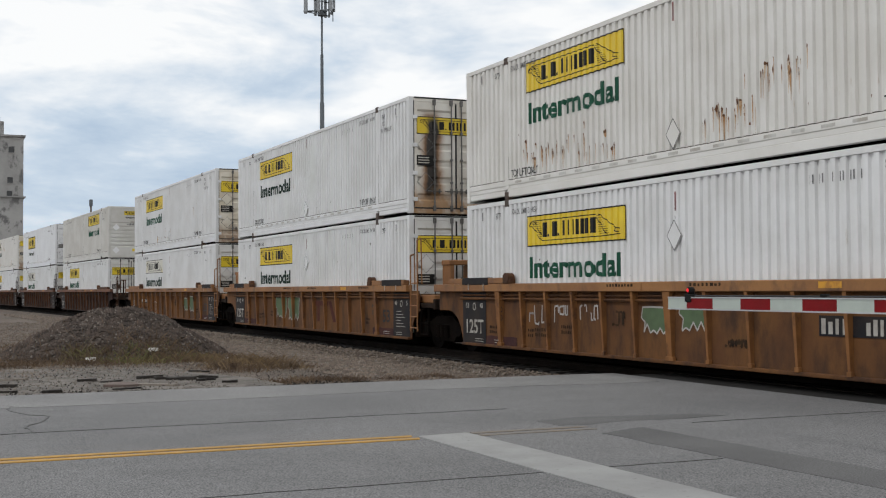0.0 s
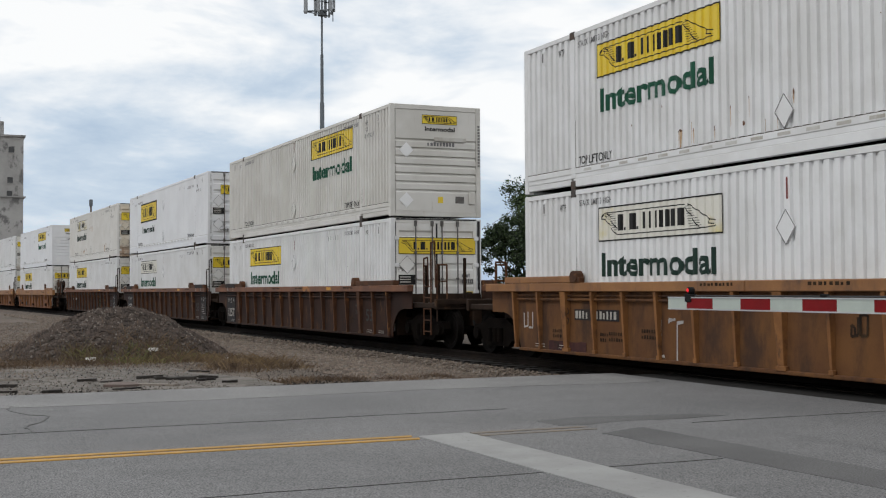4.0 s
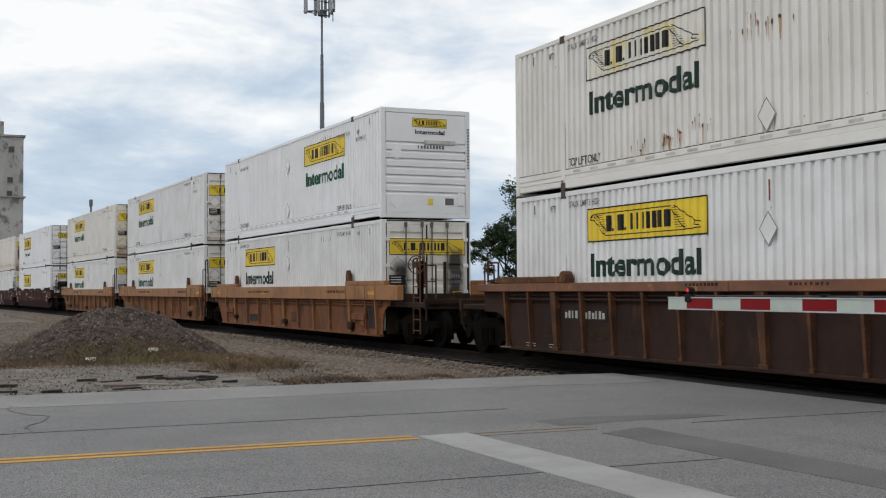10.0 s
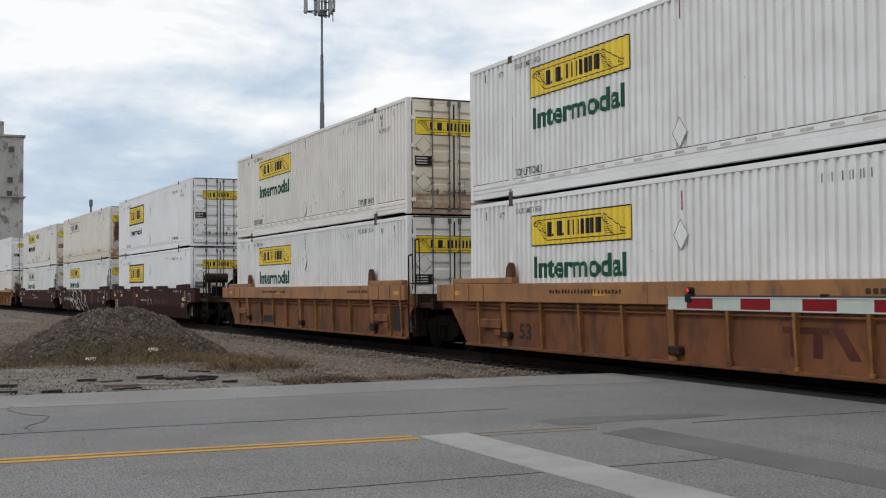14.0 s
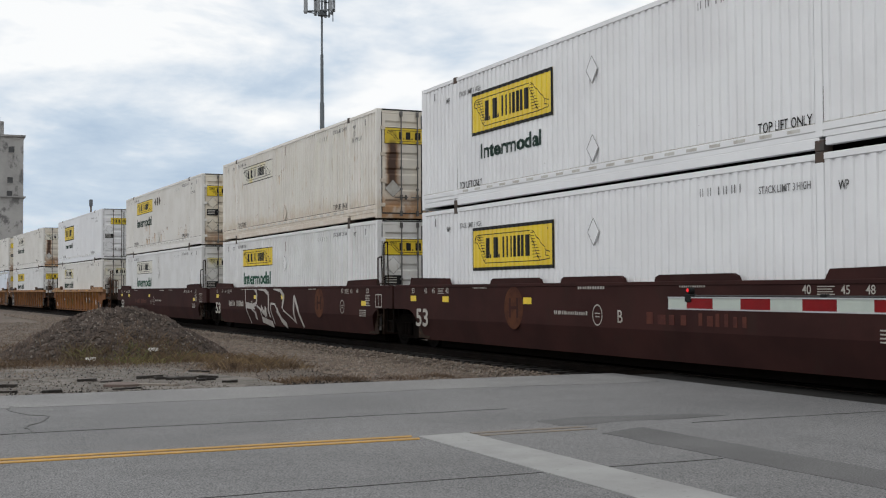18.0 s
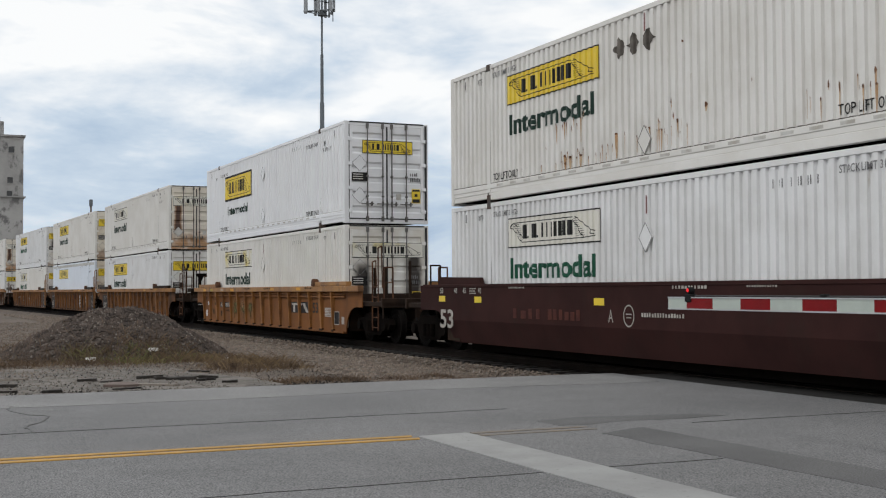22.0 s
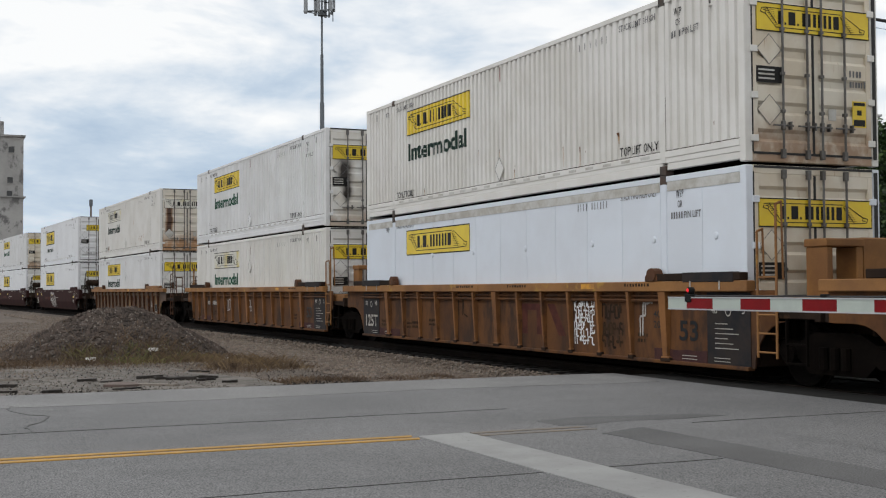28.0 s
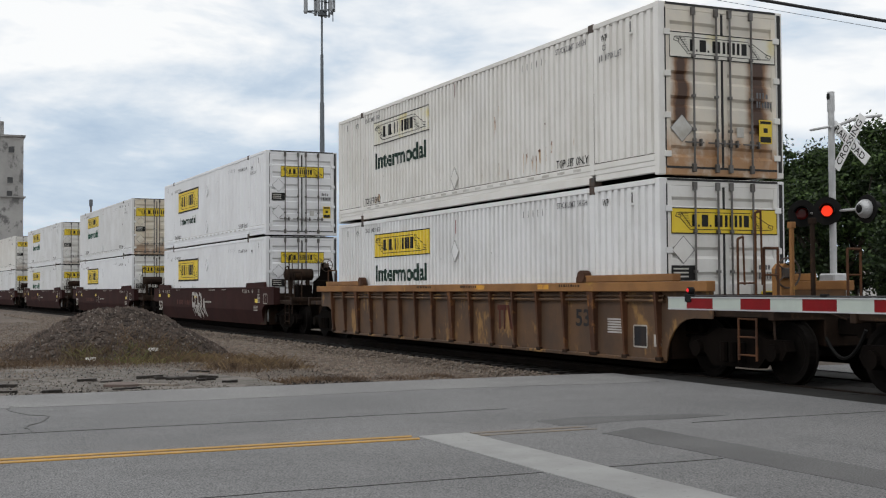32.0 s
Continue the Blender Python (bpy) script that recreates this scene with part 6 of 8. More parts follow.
                for y, up in ((-1.13, 0.0), (-0.81, 0.0), (-0.1, 0.18)):
                    part("grab_post", shared("grab_post", M["grime"], draw_grab), car, at @ pose(1.9, y, up))
        elif side:
            truck(car, BOX_L + HALF_GAP)
            if style == "brown":
                part("end_box", shared("end_box", M["ribrust"], lambda bm: [box(bm, 0.3, 0.9, -0.9, -0.35, 1.1, 1.62, 0.02), box(bm, 0.5, 1.3, -0.2, 0.7, 1.1, 1.72, 0.02)]), car, at, "rusty boxes on the end deck")
            if style in ("orange", "dull"):
                part("equipment_box", shared("equipment_box", top, draw_valve_box), car, at, "orange equipment boxes on the end deck")
        if side and joint:
            part("ladder", shared("ladder", M["grime"] if style in ("brown", "maroon", "wide", "amber") else top, draw_ladder), car, at @ pose(0.42, -CAR_Y + 0.02, 0))
            part("step", shared("step", M["truck"], draw_step), car, at @ pose(1.0, 0, 0))
    # stencils on the near side
    face = -CAR_Y + 0.125 if not smooth else -CAR_Y - 0.004
    if smooth:
        part("lettering", words("53", 0.40, 0.72, M["stencil"], "car"), car, pose({9: 0.0, 10: -0.44}.get(seed, -0.27), face - 0.004, 0.57), "white stencilled figures")
        for x, z in ((-0.35, 1.15), ({9: 5.54, 10: 4.9}.get(seed, 6.56), 1.13), (1.56 if seed != 10 else 8.1, 1.14), (BOX_L - 0.75, 1.0)):
            part("yellow_patch", shared("yellow_patch", M["yellow"], lambda bm: rect(bm, 0, 0.35, 0, 0.13, 0)), car, pose(x, face, z))
        lx = 5.12 if seed == 9 else 11.9
        if seed in (9, 10):
            part("emblem", shared("emblem" + str(lx), M["fadedlogo"], lambda bm: bm.faces.new([bm.verts.new((lx + 0.42 * math.cos(a), 0, 1.05 + 0.43 * math.sin(a))) for a in np.arange(0, 6.28, 0.26)])), car, pose(0, face - 0.001, 0), "faded orange round emblem")
            part("emblem_mark", shared("emblem_mark" + str(lx), M["maroon"], lambda bm: [rect(bm, lx - 0.2, lx - 0.12, 0.85, 1.25), rect(bm, lx + 0.12, lx + 0.2, 0.85, 1.25), rect(bm, lx - 0.12, lx + 0.12, 1.02, 1.08)]), car, pose(0, face - 0.003, 0))
        part("lettering", words({9: "B", 10: "C"}.get(seed, "A"), 0.22, 0.16, M["stencil"], "car"), car, pose({9: 9.05, 10: 4.55}.get(seed, 7.05), face - 0.003, 0.84), "white stencilled letter")
        part("lettering", words("40", 0.13, 0.18, M["stencil"], "car"), car, pose(13.8, face - 0.003, 1.34))
        for x, fig in ((-0.27, "53"), (0.5, "48"), (0.96, "45"), (1.74, "40"), (14.56, "45"), (15.02, "48"), (15.8, "53")):
            part("lettering", words(fig, 0.12, 0.17, M["stencil"], "car"), car, pose(x, face - 0.003, 1.34))
        rx = {9: 8.38, 10: 13.9}.get(seed, 7.71)
        ring = [(rx + 0.16 * math.cos(a), 0.96 + 0.18 * math.sin(a)) for a in np.arange(0, 6.6, 0.35)]
        part("round_mark", shared("round_mark" + str(rx), M["stencil"], lambda bm: [stroke(bm, ring, 0.025), rect(bm, rx - 0.09, rx + 0.09, 0.98, 1.0), rect(bm, rx - 0.07, rx + 0.07, 0.92, 0.94)]), car, pose(0, face - 0.003, 0), "white ring-shaped stencil")
        rnd = random.Random(seed)

        def marks(bm):
            for x in (1.3, 14.1):
                for k in range(5):
                    rect(bm, x, x + 0.34 - 0.03 * (k % 3), 1.33 + k * 0.035, 1.345 + k * 0.035, 0)
            if seed == 10:
                bars(bm, 1.55, 0.86, 0.9, 0.2, 5, 0, seed), bars(bm, 2.62, 0.86, 0.95, 0.2, 6, 0, seed)
            else:
                x = {9: 6.8}.get(seed, 8.1)
                bars(bm, x, 0.95, 1.25, 0.07, 16, 0, seed), bars(bm, x + 0.9, 1.42, 0.95, 0.06, 11, 0, seed)
            for x in (3.2, 10.9):
                bars(bm, x, 1.44, 0.7, 0.04, 12, 0, seed)
            for k in range(7):
                rect(bm, BOX_L - 0.45, BOX_L - 0.1 - 0.05 * (k % 3), 1.0 + k * 0.045, 1.02 + k * 0.045, 0)
            for k in range(4):
                rect(bm, BOX_L - 0.9, BOX_L - 0.4, 0.72 + k * 0.05, 0.74 + k * 0.05, 0)
            stroke(bm, [(BOX_L + 0.3, 0.98), (BOX_L + 0.72, 0.98), (BOX_L + 0.72, 1.3), (BOX_L + 0.3, 1.3), (BOX_L + 0.3, 0.98)], 0.025)
            stroke(bm, [(BOX_L + 0.5, 0.98), (BOX_L + 0.5, 1.3)], 0.02)
        bm = bmesh.new()
        marks(bm)
        part("stencil_marks", (bm, M["stencil"]), car, pose(0, face, 0), "", "stuff")
        if seed != 10:
            bm = bmesh.new()
            x = 9.95 if seed == 9 else 3.4
            bars(bm, x, 0.84, 1.3, 0.2, 4, 0, seed), bars(bm, x + 1.45, 0.84, 1.3, 0.2, 6, 0, seed)
            part("painted_out_print", (bm, M["dimlogo"]), car, pose(0, face - 0.001, 0), "painted-out car figures", "stuff")
    elif style in ("orange", "brown", "dull"):
        if left_joint:
            part("stencil_panel", shared("stencil_panel_left", M["blackpanel"], lambda bm: box(bm, -0.14, 1.02, -0.008, 0, 0.26, 1.36)), car, pose(0, face, 0), "black painted stencil panel")
            part("lettering", words("125T", 0.29, 0.86, M["stencil"], "car"), car, pose(0.05, face - 0.011, 0.48), "white stencilled load figure")
            part("lettering", words("53", 0.11, 0.16, M["stencil"], "car"), car, pose(0.02, face - 0.011, 1.02))
            part("lettering", words("48", 0.11, 0.16, M["stencil"], "car"), car, pose(0.72, face - 0.011, 1.02))
            part("round_mark", shared("small_ring", M["stencil"], lambda bm: stroke(bm, [(0.065 * math.cos(q), 0.075 * math.sin(q)) for q in np.arange(0, 6.6, 0.45)], 0.022)), car, pose(0.45, face - 0.011, 1.05), "white ring-shaped stencil")
        else:
            part("number_board", shared("number_board", M["blackpanel"], lambda bm: box(bm, 0, 1.55, -0.005, 0, 0, 0.2)), car, pose(2.04, face, 0.85), "black board with white figures")
            bm = bmesh.new()
            bars(bm, 2.08, 0.88, 0.5, 0.14, 4, -0.006, seed), bars(bm, 2.82, 0.88, 0.72, 0.14, 6, -0.006, seed)
            part("number_print", (bm, M["stencil"]), car, pose(0, face, 0), "", "stuff")
        if right_joint:
            part("stencil_panel", shared("stencil_panel_right", M["blackpanel"], lambda bm: box(bm, 15.22, 16.28, -0.008, 0, 0.26, 1.36)), car, pose(0, face, 0), "black painted stencil panel")
            part("round_mark", shared("small_ring", M["stencil"], lambda bm: stroke(bm, [(0.065 * math.cos(q), 0.075 * math.sin(q)) for q in np.arange(0, 6.6, 0.45)], 0.022)), car, pose(15.75, face - 0.011, 1.08), "white ring-shaped stencil")
            part("lettering", words("5", 0.11, 0.07, M["stencil"], "car"), car, pose(16.08, face - 0.011, 1.04))
            part("lettering", words("48", 0.11, 0.16, M["stencil"], "car"), car, pose(15.32, face - 0.011, 1.04))
        part("lettering", words("53", 0.31, 0.5, M["ink"], "car"), car, pose(14.47, face - 0.003, 0.6), "black stencilled figures")
        for x in (1.72, 13.82):
            part("lettering", words("40", 0.11, 0.2, M["ink"], "car"), car, pose(x, face - 0.06, 0.95))
            part("lettering", words("20", 0.11, 0.2, M["ink"], "car"), car, pose(x, face - 0.06, 0.78))

        def black_notes(bm):
            for x, z, w in ((1.2, 0.6, 0.45), (2.95, 0.58, 0.3), (3.25, 0.6, 0.6), (4.3, 0.68, 0.6), (13.25, 0.62, 0.35)):
                bars(bm, x, z, w, 0.06, int(w * 14), -0.003, seed), bars(bm, x, z - 0.1, w * 0.8, 0.06, int(w * 11), -0.003, seed + 1)
        part("stencil_notes", shared("stencil_notes" + str(seed % 3), M["inkfaded"], black_notes), car, pose(0, face, 0), "", "stuff")

        def marks(bm):
            for k in range(6):
                if right_joint:
                    rect(bm, 15.42, 16.0 - 0.13 * (k % 3), 0.5 + k * 0.075, 0.514 + k * 0.075, -0.011)
            for x in (0.5, 1.45, 14.55, 15.4):
                rect(bm, x, x + 0.4, 0.30, 0.312, -0.014), rect(bm, x, x + 0.4, 0.35, 0.362, -0.014)
        part("stencil_marks", shared("stencil_marks" + str(right_joint), M["stencil"], marks), car, pose(0, face, 0), "", "stuff")
    else:
        part("lettering", words("53", 0.30, 0.5, M["ink"], "car"), car, pose(13.44 if style != "wide" else 8.5 if seed == 6 else 2.38, face - 0.003, 0.75 if style != "wide" else 0.43), "black stencilled figures")
        if style in ("amber", "dull"):
            part("number_board", shared("number_board", M["blackpanel"], lambda bm: box(bm, 0, 1.55, -0.005, 0, 0, 0.2)), car, pose(2.33, face, 0.79), "black board with white figures")
            bm = bmesh.new()
            bars(bm, 2.43, 0.82, 0.42, 0.14, 4, -0.006, seed), bars(bm, 3.13, 0.82, 0.72, 0.14, 6, -0.006, seed)
            part("number_print", (bm, M["stencil"]), car, pose(0, face, 0), "", "stuff")
            for fig, z in (("20", 1.06), ("40", 0.87)):
                part("lettering", words(fig, 0.11, 0.16, M["inkfaded"], "car"), car, pose(1.9, face - 0.113, z))
            for fig, x in (("53", 0.05), ("45", 1.17)):
                part("lettering", words(fig, 0.11, 0.16, M["inkfaded"], "car"), car, pose(x, face - 0.004, 1.05))
            part("sticker", shared("tall_sticker", M["placard"], lambda bm: rect(bm, 0.1, 0.32, 0.43, 0.66, 0)), car, pose(0, face - 0.003, 0), "white sticker with grey print")
            part("sticker_print", shared("tall_sticker_print", M["greytext"], lambda bm: [rect(bm, 0.15, 0.27, z, z + 0.03, 0) for z in (0.47, 0.53, 0.58)]), car, pose(0, face - 0.005, 0), "", "stuff")
            part("round_mark", shared("round_sticker", M["placard"], lambda bm: bm.faces.new([bm.verts.new((0.47 + 0.085 * math.cos(q), 0, 0.93 + 0.085 * math.sin(q))) for q in np.arange(0, 6.2, 0.5)])), car, pose(0, face - 0.003, 0), "round white sticker with a dark centre")
            part("round_centre", shared("round_centre", M["ink"], lambda bm: bm.faces.new([bm.verts.new((0.47 + 0.035 * math.cos(q), 0, 0.93 + 0.04 * math.sin(q))) for q in np.arange(0, 6.2, 0.6)])), car, pose(0, face - 0.005, 0))
            part("plate", shared("dim_plate", M["inkfaded"], lambda bm: [rect(bm, 1.17, 1.44, z, z + 0.035, 0) for z in (0.53, 0.58, 0.63, 0.68)]), car, pose(0, face - 0.003, 0), "faded black printed notice")
            part("dark_blot", shared("dark_blot", M["inkfaded"], lambda bm: bm.faces.new([bm.verts.new((2.5 + 0.12 * math.cos(q), 0, 0.56 + 0.11 * math.sin(q))) for q in np.arange(0, 6.2, 0.5)])), car, pose(0, face - 0.002, 0), "faded black round mark")
            bm = bmesh.new()
            bars(bm, 3.18, 0.65, 0.75, 0.06, 11, -0.003, seed)
            part("stencil_notes", (bm, M["inkfaded"]), car, pose(0, face, 0), "", "stuff")
            part("emblem", shared("oval_emblem", M["amber"], lambda bm: [stroke(bm, [(5.5 + 0.16 * math.cos(q), 0.83 + 0.21 * math.sin(q)) for q in np.arange(0, 6.5, 0.3)], 0.02), rect(bm, 5.44, 5.56, 0.8, 0.9), rect(bm, 5.42, 5.58, 0.93, 0.95)]), car, pose(0, face - 0.005, 0), "faint yellow oval emblem")
            for x, key in ((0.14, "reflector"), (4.3, "reflector"), (1.25, "oldyellow")):
                part("yellow_patch", shared("edge_patch" + key, M[key], lambda bm: rect(bm, 0, 0.46, 0, 0.1, 0)), car, pose(x, -CAR_Y - 0.0135, 1.39), "worn yellow patch on the top edge")
            part("chord_label", shared("chord_label", M["tan"], lambda bm: [rect(bm, 0, 0.33, 0.03 * k, 0.03 * k + 0.02, 0) for k in range(3)]), car, pose(2.9, -CAR_Y - 0.0135, 1.41), "faded white printed label")
            part("arch_print", shared("arch_print", M["tan"], lambda bm: bars(bm, -1.25, 0.84, 0.75, 0.045, 12, 0, 3)), car, pose(0, -CAR_Y + 0.12, 0), "", "stuff")
        if style in ("amber", "old", "dull"):
            part("white_label", shared("white_label", M["tan"], lambda bm: [rect(bm, 0, 0.56, 0.045 * k, 0.045 * k + 0.03, 0) for k in range(6)]), car, pose(14.55, face - 0.003, 0.65), "faded white label with lines of print")
            part("small_label", shared("small_label", M["stencil"], lambda bm: rect(bm, 0, 0.22, 0, 0.2, 0)), car, pose(16.0, face - 0.003, 0.46), "small white label")
            part("data_panel", shared("data_panel", M["blackpanel"], lambda bm: box(bm, 0, 0.4, -0.004, 0, 0, 0.36)), car, pose(15.4, face, 0.44), "black data panel with white border")
            part("data_border", shared("data_border", M["stencil"], lambda bm: stroke(bm, [(0, 0), (0.4, 0), (0.4, 0.36), (0, 0.36), (0, 0)], 0.025, -0.006)), car, pose(15.4, face, 0.44))
    for kind, x, z, w, h, s in tags:
        bm = bmesh.new()
        if kind == "tag":
            squiggle(bm, x, z, w, h, s, 0.045, -0.004)
            part("graffiti_tag", (bm, M["tan"]), car, pose(0, face, 0), "pale scrawled graffiti", "stuff")
        elif kind == "smear":
            rect(bm, x, x + w, z, z + h, -0.003)
            part("paint_smear", (bm, M["tealsmear" if s > 50 else "greensmear"]), car, pose(0, face, 0), "faint green overpainted smear")
        elif kind == "darktag":
            squiggle(bm, x, z, w, h, s, 0.05, -0.004)
            part("graffiti_tag", (bm, M["inkfaded"]), car, pose(0, face, 0), "dark scrawled graffiti", "stuff")
        elif kind == "dense":
            for k in range(6):
                squiggle(bm, x, z + h * k / 6, w, h / 6.5, s + k, 0.03, -0.004 - 0.0005 * k)
            part("graffiti_tag", (bm, M["placard"]), car, pose(0, face, 0), "dense white scribbled tag", "stuff")
        elif kind == "big":
            def bow(k):
                k = max(0.0, 0.75 - k)
                return 0.32 * k
            for k, path in enumerate(GRAFFITI):
                fat = 0.07 + 0.07 * (k % 3)
                pts = [(x + a * w, z + b * h) for a, b in path]
                thick = []
                for (a, b), (c, d) in zip(pts, pts[1:]):
                    thick += [(a + (c - a) * q / 6, b + (d - b) * q / 6) for q in range(6)]
                stroke(bm, thick + pts[-1:], fat, -0.004 - 0.0004 * k)
            for v in bm.verts:
                v.co.y += bow(v.co.z)
            part("graffiti_tag", (bm, M["tan"]), car, pose(0, face, 0), "large pale graffiti letters", "stuff")
        elif kind == "blot":
            rnd = random.Random(s)
            ring = [(x, z + h), (x + w * 0.35, z + h * 1.02), (x + w, z + h), (x + w * 0.96, z + h * 0.6)] + [(x + w * (0.95 - 0.9 * k / 7), z + h * (0.06 if k % 2 else 0.3) * rnd.uniform(0.5, 1.4)) for k in range(8)] + [(x + w * 0.1, z + h * 0.45), (x - w * 0.05, z + h * 0.6)]
            bm.faces.new([bm.verts.new((u, -0.003, v)) for u, v in ring])
            part("graffiti_patch", (bm, M["graffitigreen"]), car, pose(0, face, 0), "grey-green painted patch")
            bm = bmesh.new()
            stroke(bm, ring + ring[:1], 0.03, -0.005)
            part("graffiti_outline", (bm, M["tan"]), car, pose(0, face, 0), "pale scrawled outline", "stuff")
        elif kind == "board":
            part("number_board", shared("wide_board", M["blackpanel"], lambda b: box(b, 0, 1.7, -0.005, 0, 0, 0.28)), car, pose(x - 0.05, face, z - 0.03), "black board with white figures")
            bars(bm, x, z, 0.55, 0.21, 4, -0.006, s), bars(bm, x + 0.85, z, 0.75, 0.21, 6, -0.006, s)
            part("number_print", (bm, M["stencil"]), car, pose(0, face, 0), "", "stuff")
        elif kind == "block":
            if not s:
                part("logo_board", shared("logo_board", M["blackpanel"], lambda b: box(b, 0, 1.7, -0.002, 0, 0, 0.34)), car, pose(x - 0.04, face, z - 0.02), "black board behind the painted logo")
            rect(bm, x, x + 0.6 * w, z + h * 0.78, z + h, -0.003)
            for a in (0.1, 0.4):
                rect(bm, x + a * w, x + (a + 0.11) * w, z, z + h * 0.78, -0.003)
            bm.faces.new([bm.verts.new((x + a * w, -0.003, z + c * h)) for a, c in ((0.62, 1.0), (0.76, 1.0), (0.98, 0.0), (0.84, 0.0))])
            part("painted_logo", (bm, M["dimlogo" if s else "stencil"]), car, pose(0, face, 0), "plain painted logo blocks")
    return car


# ---------- the train: unit by unit from the leading end ----------
UNITS = (140.87, 121.33, 101.81, 78.28, 58.72, 39.10, 15.30, -4.20, -24.05, -47.68, -66.87, -86.45, -109.87, -133.12, -152.52, -172.10, -195.53,
         -219.10, -242.90, -266.60, -290.20, -313.80)
CARS = (
    ("orange ribbed well car with pale graffiti tags", "orange", (("tag", 3.0, 0.76, 0.65, 0.34, 1), ("tag", 4.02, 0.8, 0.62, 0.3, 2), ("tag", 5.0, 0.86, 0.66, 0.26, 3), ("darktag", 6.1, 0.8, 0.5, 0.22, 14), ("blot", 7.1, 0.66, 0.75, 0.45, 4), ("blot", 8.2, 0.72, 0.8, 0.5, 5), ("darktag", 9.35, 0.55, 0.65, 0.09, 15), ("board", 11.5, 0.8, 1.6, 0.24, 3))),
    ("orange ribbed well car with painted green patches", "orange", (("blot", 4.95, 0.5, 1.2, 0.7, 6), ("blot", 6.3, 0.45, 1.15, 0.75, 7), ("block", 9.0, 0.5, 1.9, 0.6, 1))),
    ("orange ribbed well car with green graffiti near its end", "orange", (("blot", 10.95, 0.55, 0.85, 0.55, 8), ("blot", 12.0, 0.52, 0.95, 0.65, 9), ("tag", 4.85, 0.3, 0.7, 0.6, 4), ("tag", 0.0, 0.68, 0.4, 0.28, 5), ("darktag", 9.3, 0.8, 0.35, 0.25, 16))),
    ("rusty brown ribbed well car with an orange top edge", "brown", ()),
    ("rusty brown ribbed well car with a darkened side", "brown", ()),
    ("rusty brown ribbed well car with a green patch", "brown", (("smear", 10.9, 0.38, 0.85, 0.85, 52),)),
    ("orange well car with widely spaced ribs and guide ears", "wide", ()),
    ("orange well car with widely spaced ribs and dark logo blocks", "wide", (("block", 10.5, 0.46, 1.6, 0.42, 1),)),
    ("orange well car with widely spaced ribs", "wide", ()),
    ("dark maroon smooth-sided well car", "maroon", ()),
    ("dark maroon smooth-sided well car with large pale graffiti", "maroon", (("big", 3.74, 0.28, 6.4, 1.24, 3),)),
    ("dark maroon smooth-sided well car", "maroon", ()),
    ("yellow-orange ribbed well car with a white logo", "amber", (("block", 11.34, 0.74, 1.75, 0.28, 0), ("smear", 4.0, 0.3, 1.0, 1.0, 41), ("smear", 5.05, 0.4, 1.15, 0.75, 42), ("smear", 6.1, 0.3, 0.9, 0.9, 43))),
    ("weathered orange-brown ribbed well car", "dull", (("block", 9.8, 0.75, 1.0, 0.28, 1),)),
    ("orange-brown ribbed well car with scrawled tags", "dull", (("dense", 11.13, 0.42, 0.72, 0.82, 21), ("block", 8.85, 0.54, 2.0, 0.6, 1), ("darktag", 5.95, 0.85, 0.8, 0.42, 22), ("darktag", 12.1, 0.9, 0.7, 0.24, 23), ("darktag", 12.1, 0.62, 0.7, 0.2, 24), ("darktag", 12.1, 0.4, 0.7, 0.2, 25), ("tag", 13.32, 0.66, 0.4, 0.55, 26))),
    ("orange ribbed well car with faded tags", "dull", (("tag", 5.0, 0.7, 0.5, 0.4, 31), ("tag", 8.0, 0.7, 0.4, 0.35, 32))),
    ("weathered brown and orange ribbed well car", "old", (("block", 10.2, 0.6, 0.7, 0.5, 1),)),
    ("dark maroon smooth-sided well car with pale strokes", "maroon", (("big", 6.2, 0.4, 2.2, 0.9, 5),)),
    ("dark maroon smooth-sided well car", "maroon", ()),
    ("dark maroon smooth-sided well car", "maroon", ()),
    ("dark maroon smooth-sided well car", "maroon", ()),
    ("rusty brown ribbed well car", "brown", ()),
)
CLEAN, AGED = "white corrugated freight container with a yellow logo panel", "aged cream-white corrugated freight container with faded paint"
NEW, RUSTED = "bright white freight container with a large yellow logo", "off-white corrugated freight container with rust spots and drips"
FADED = "white corrugated freight container with a faded outlined logo"
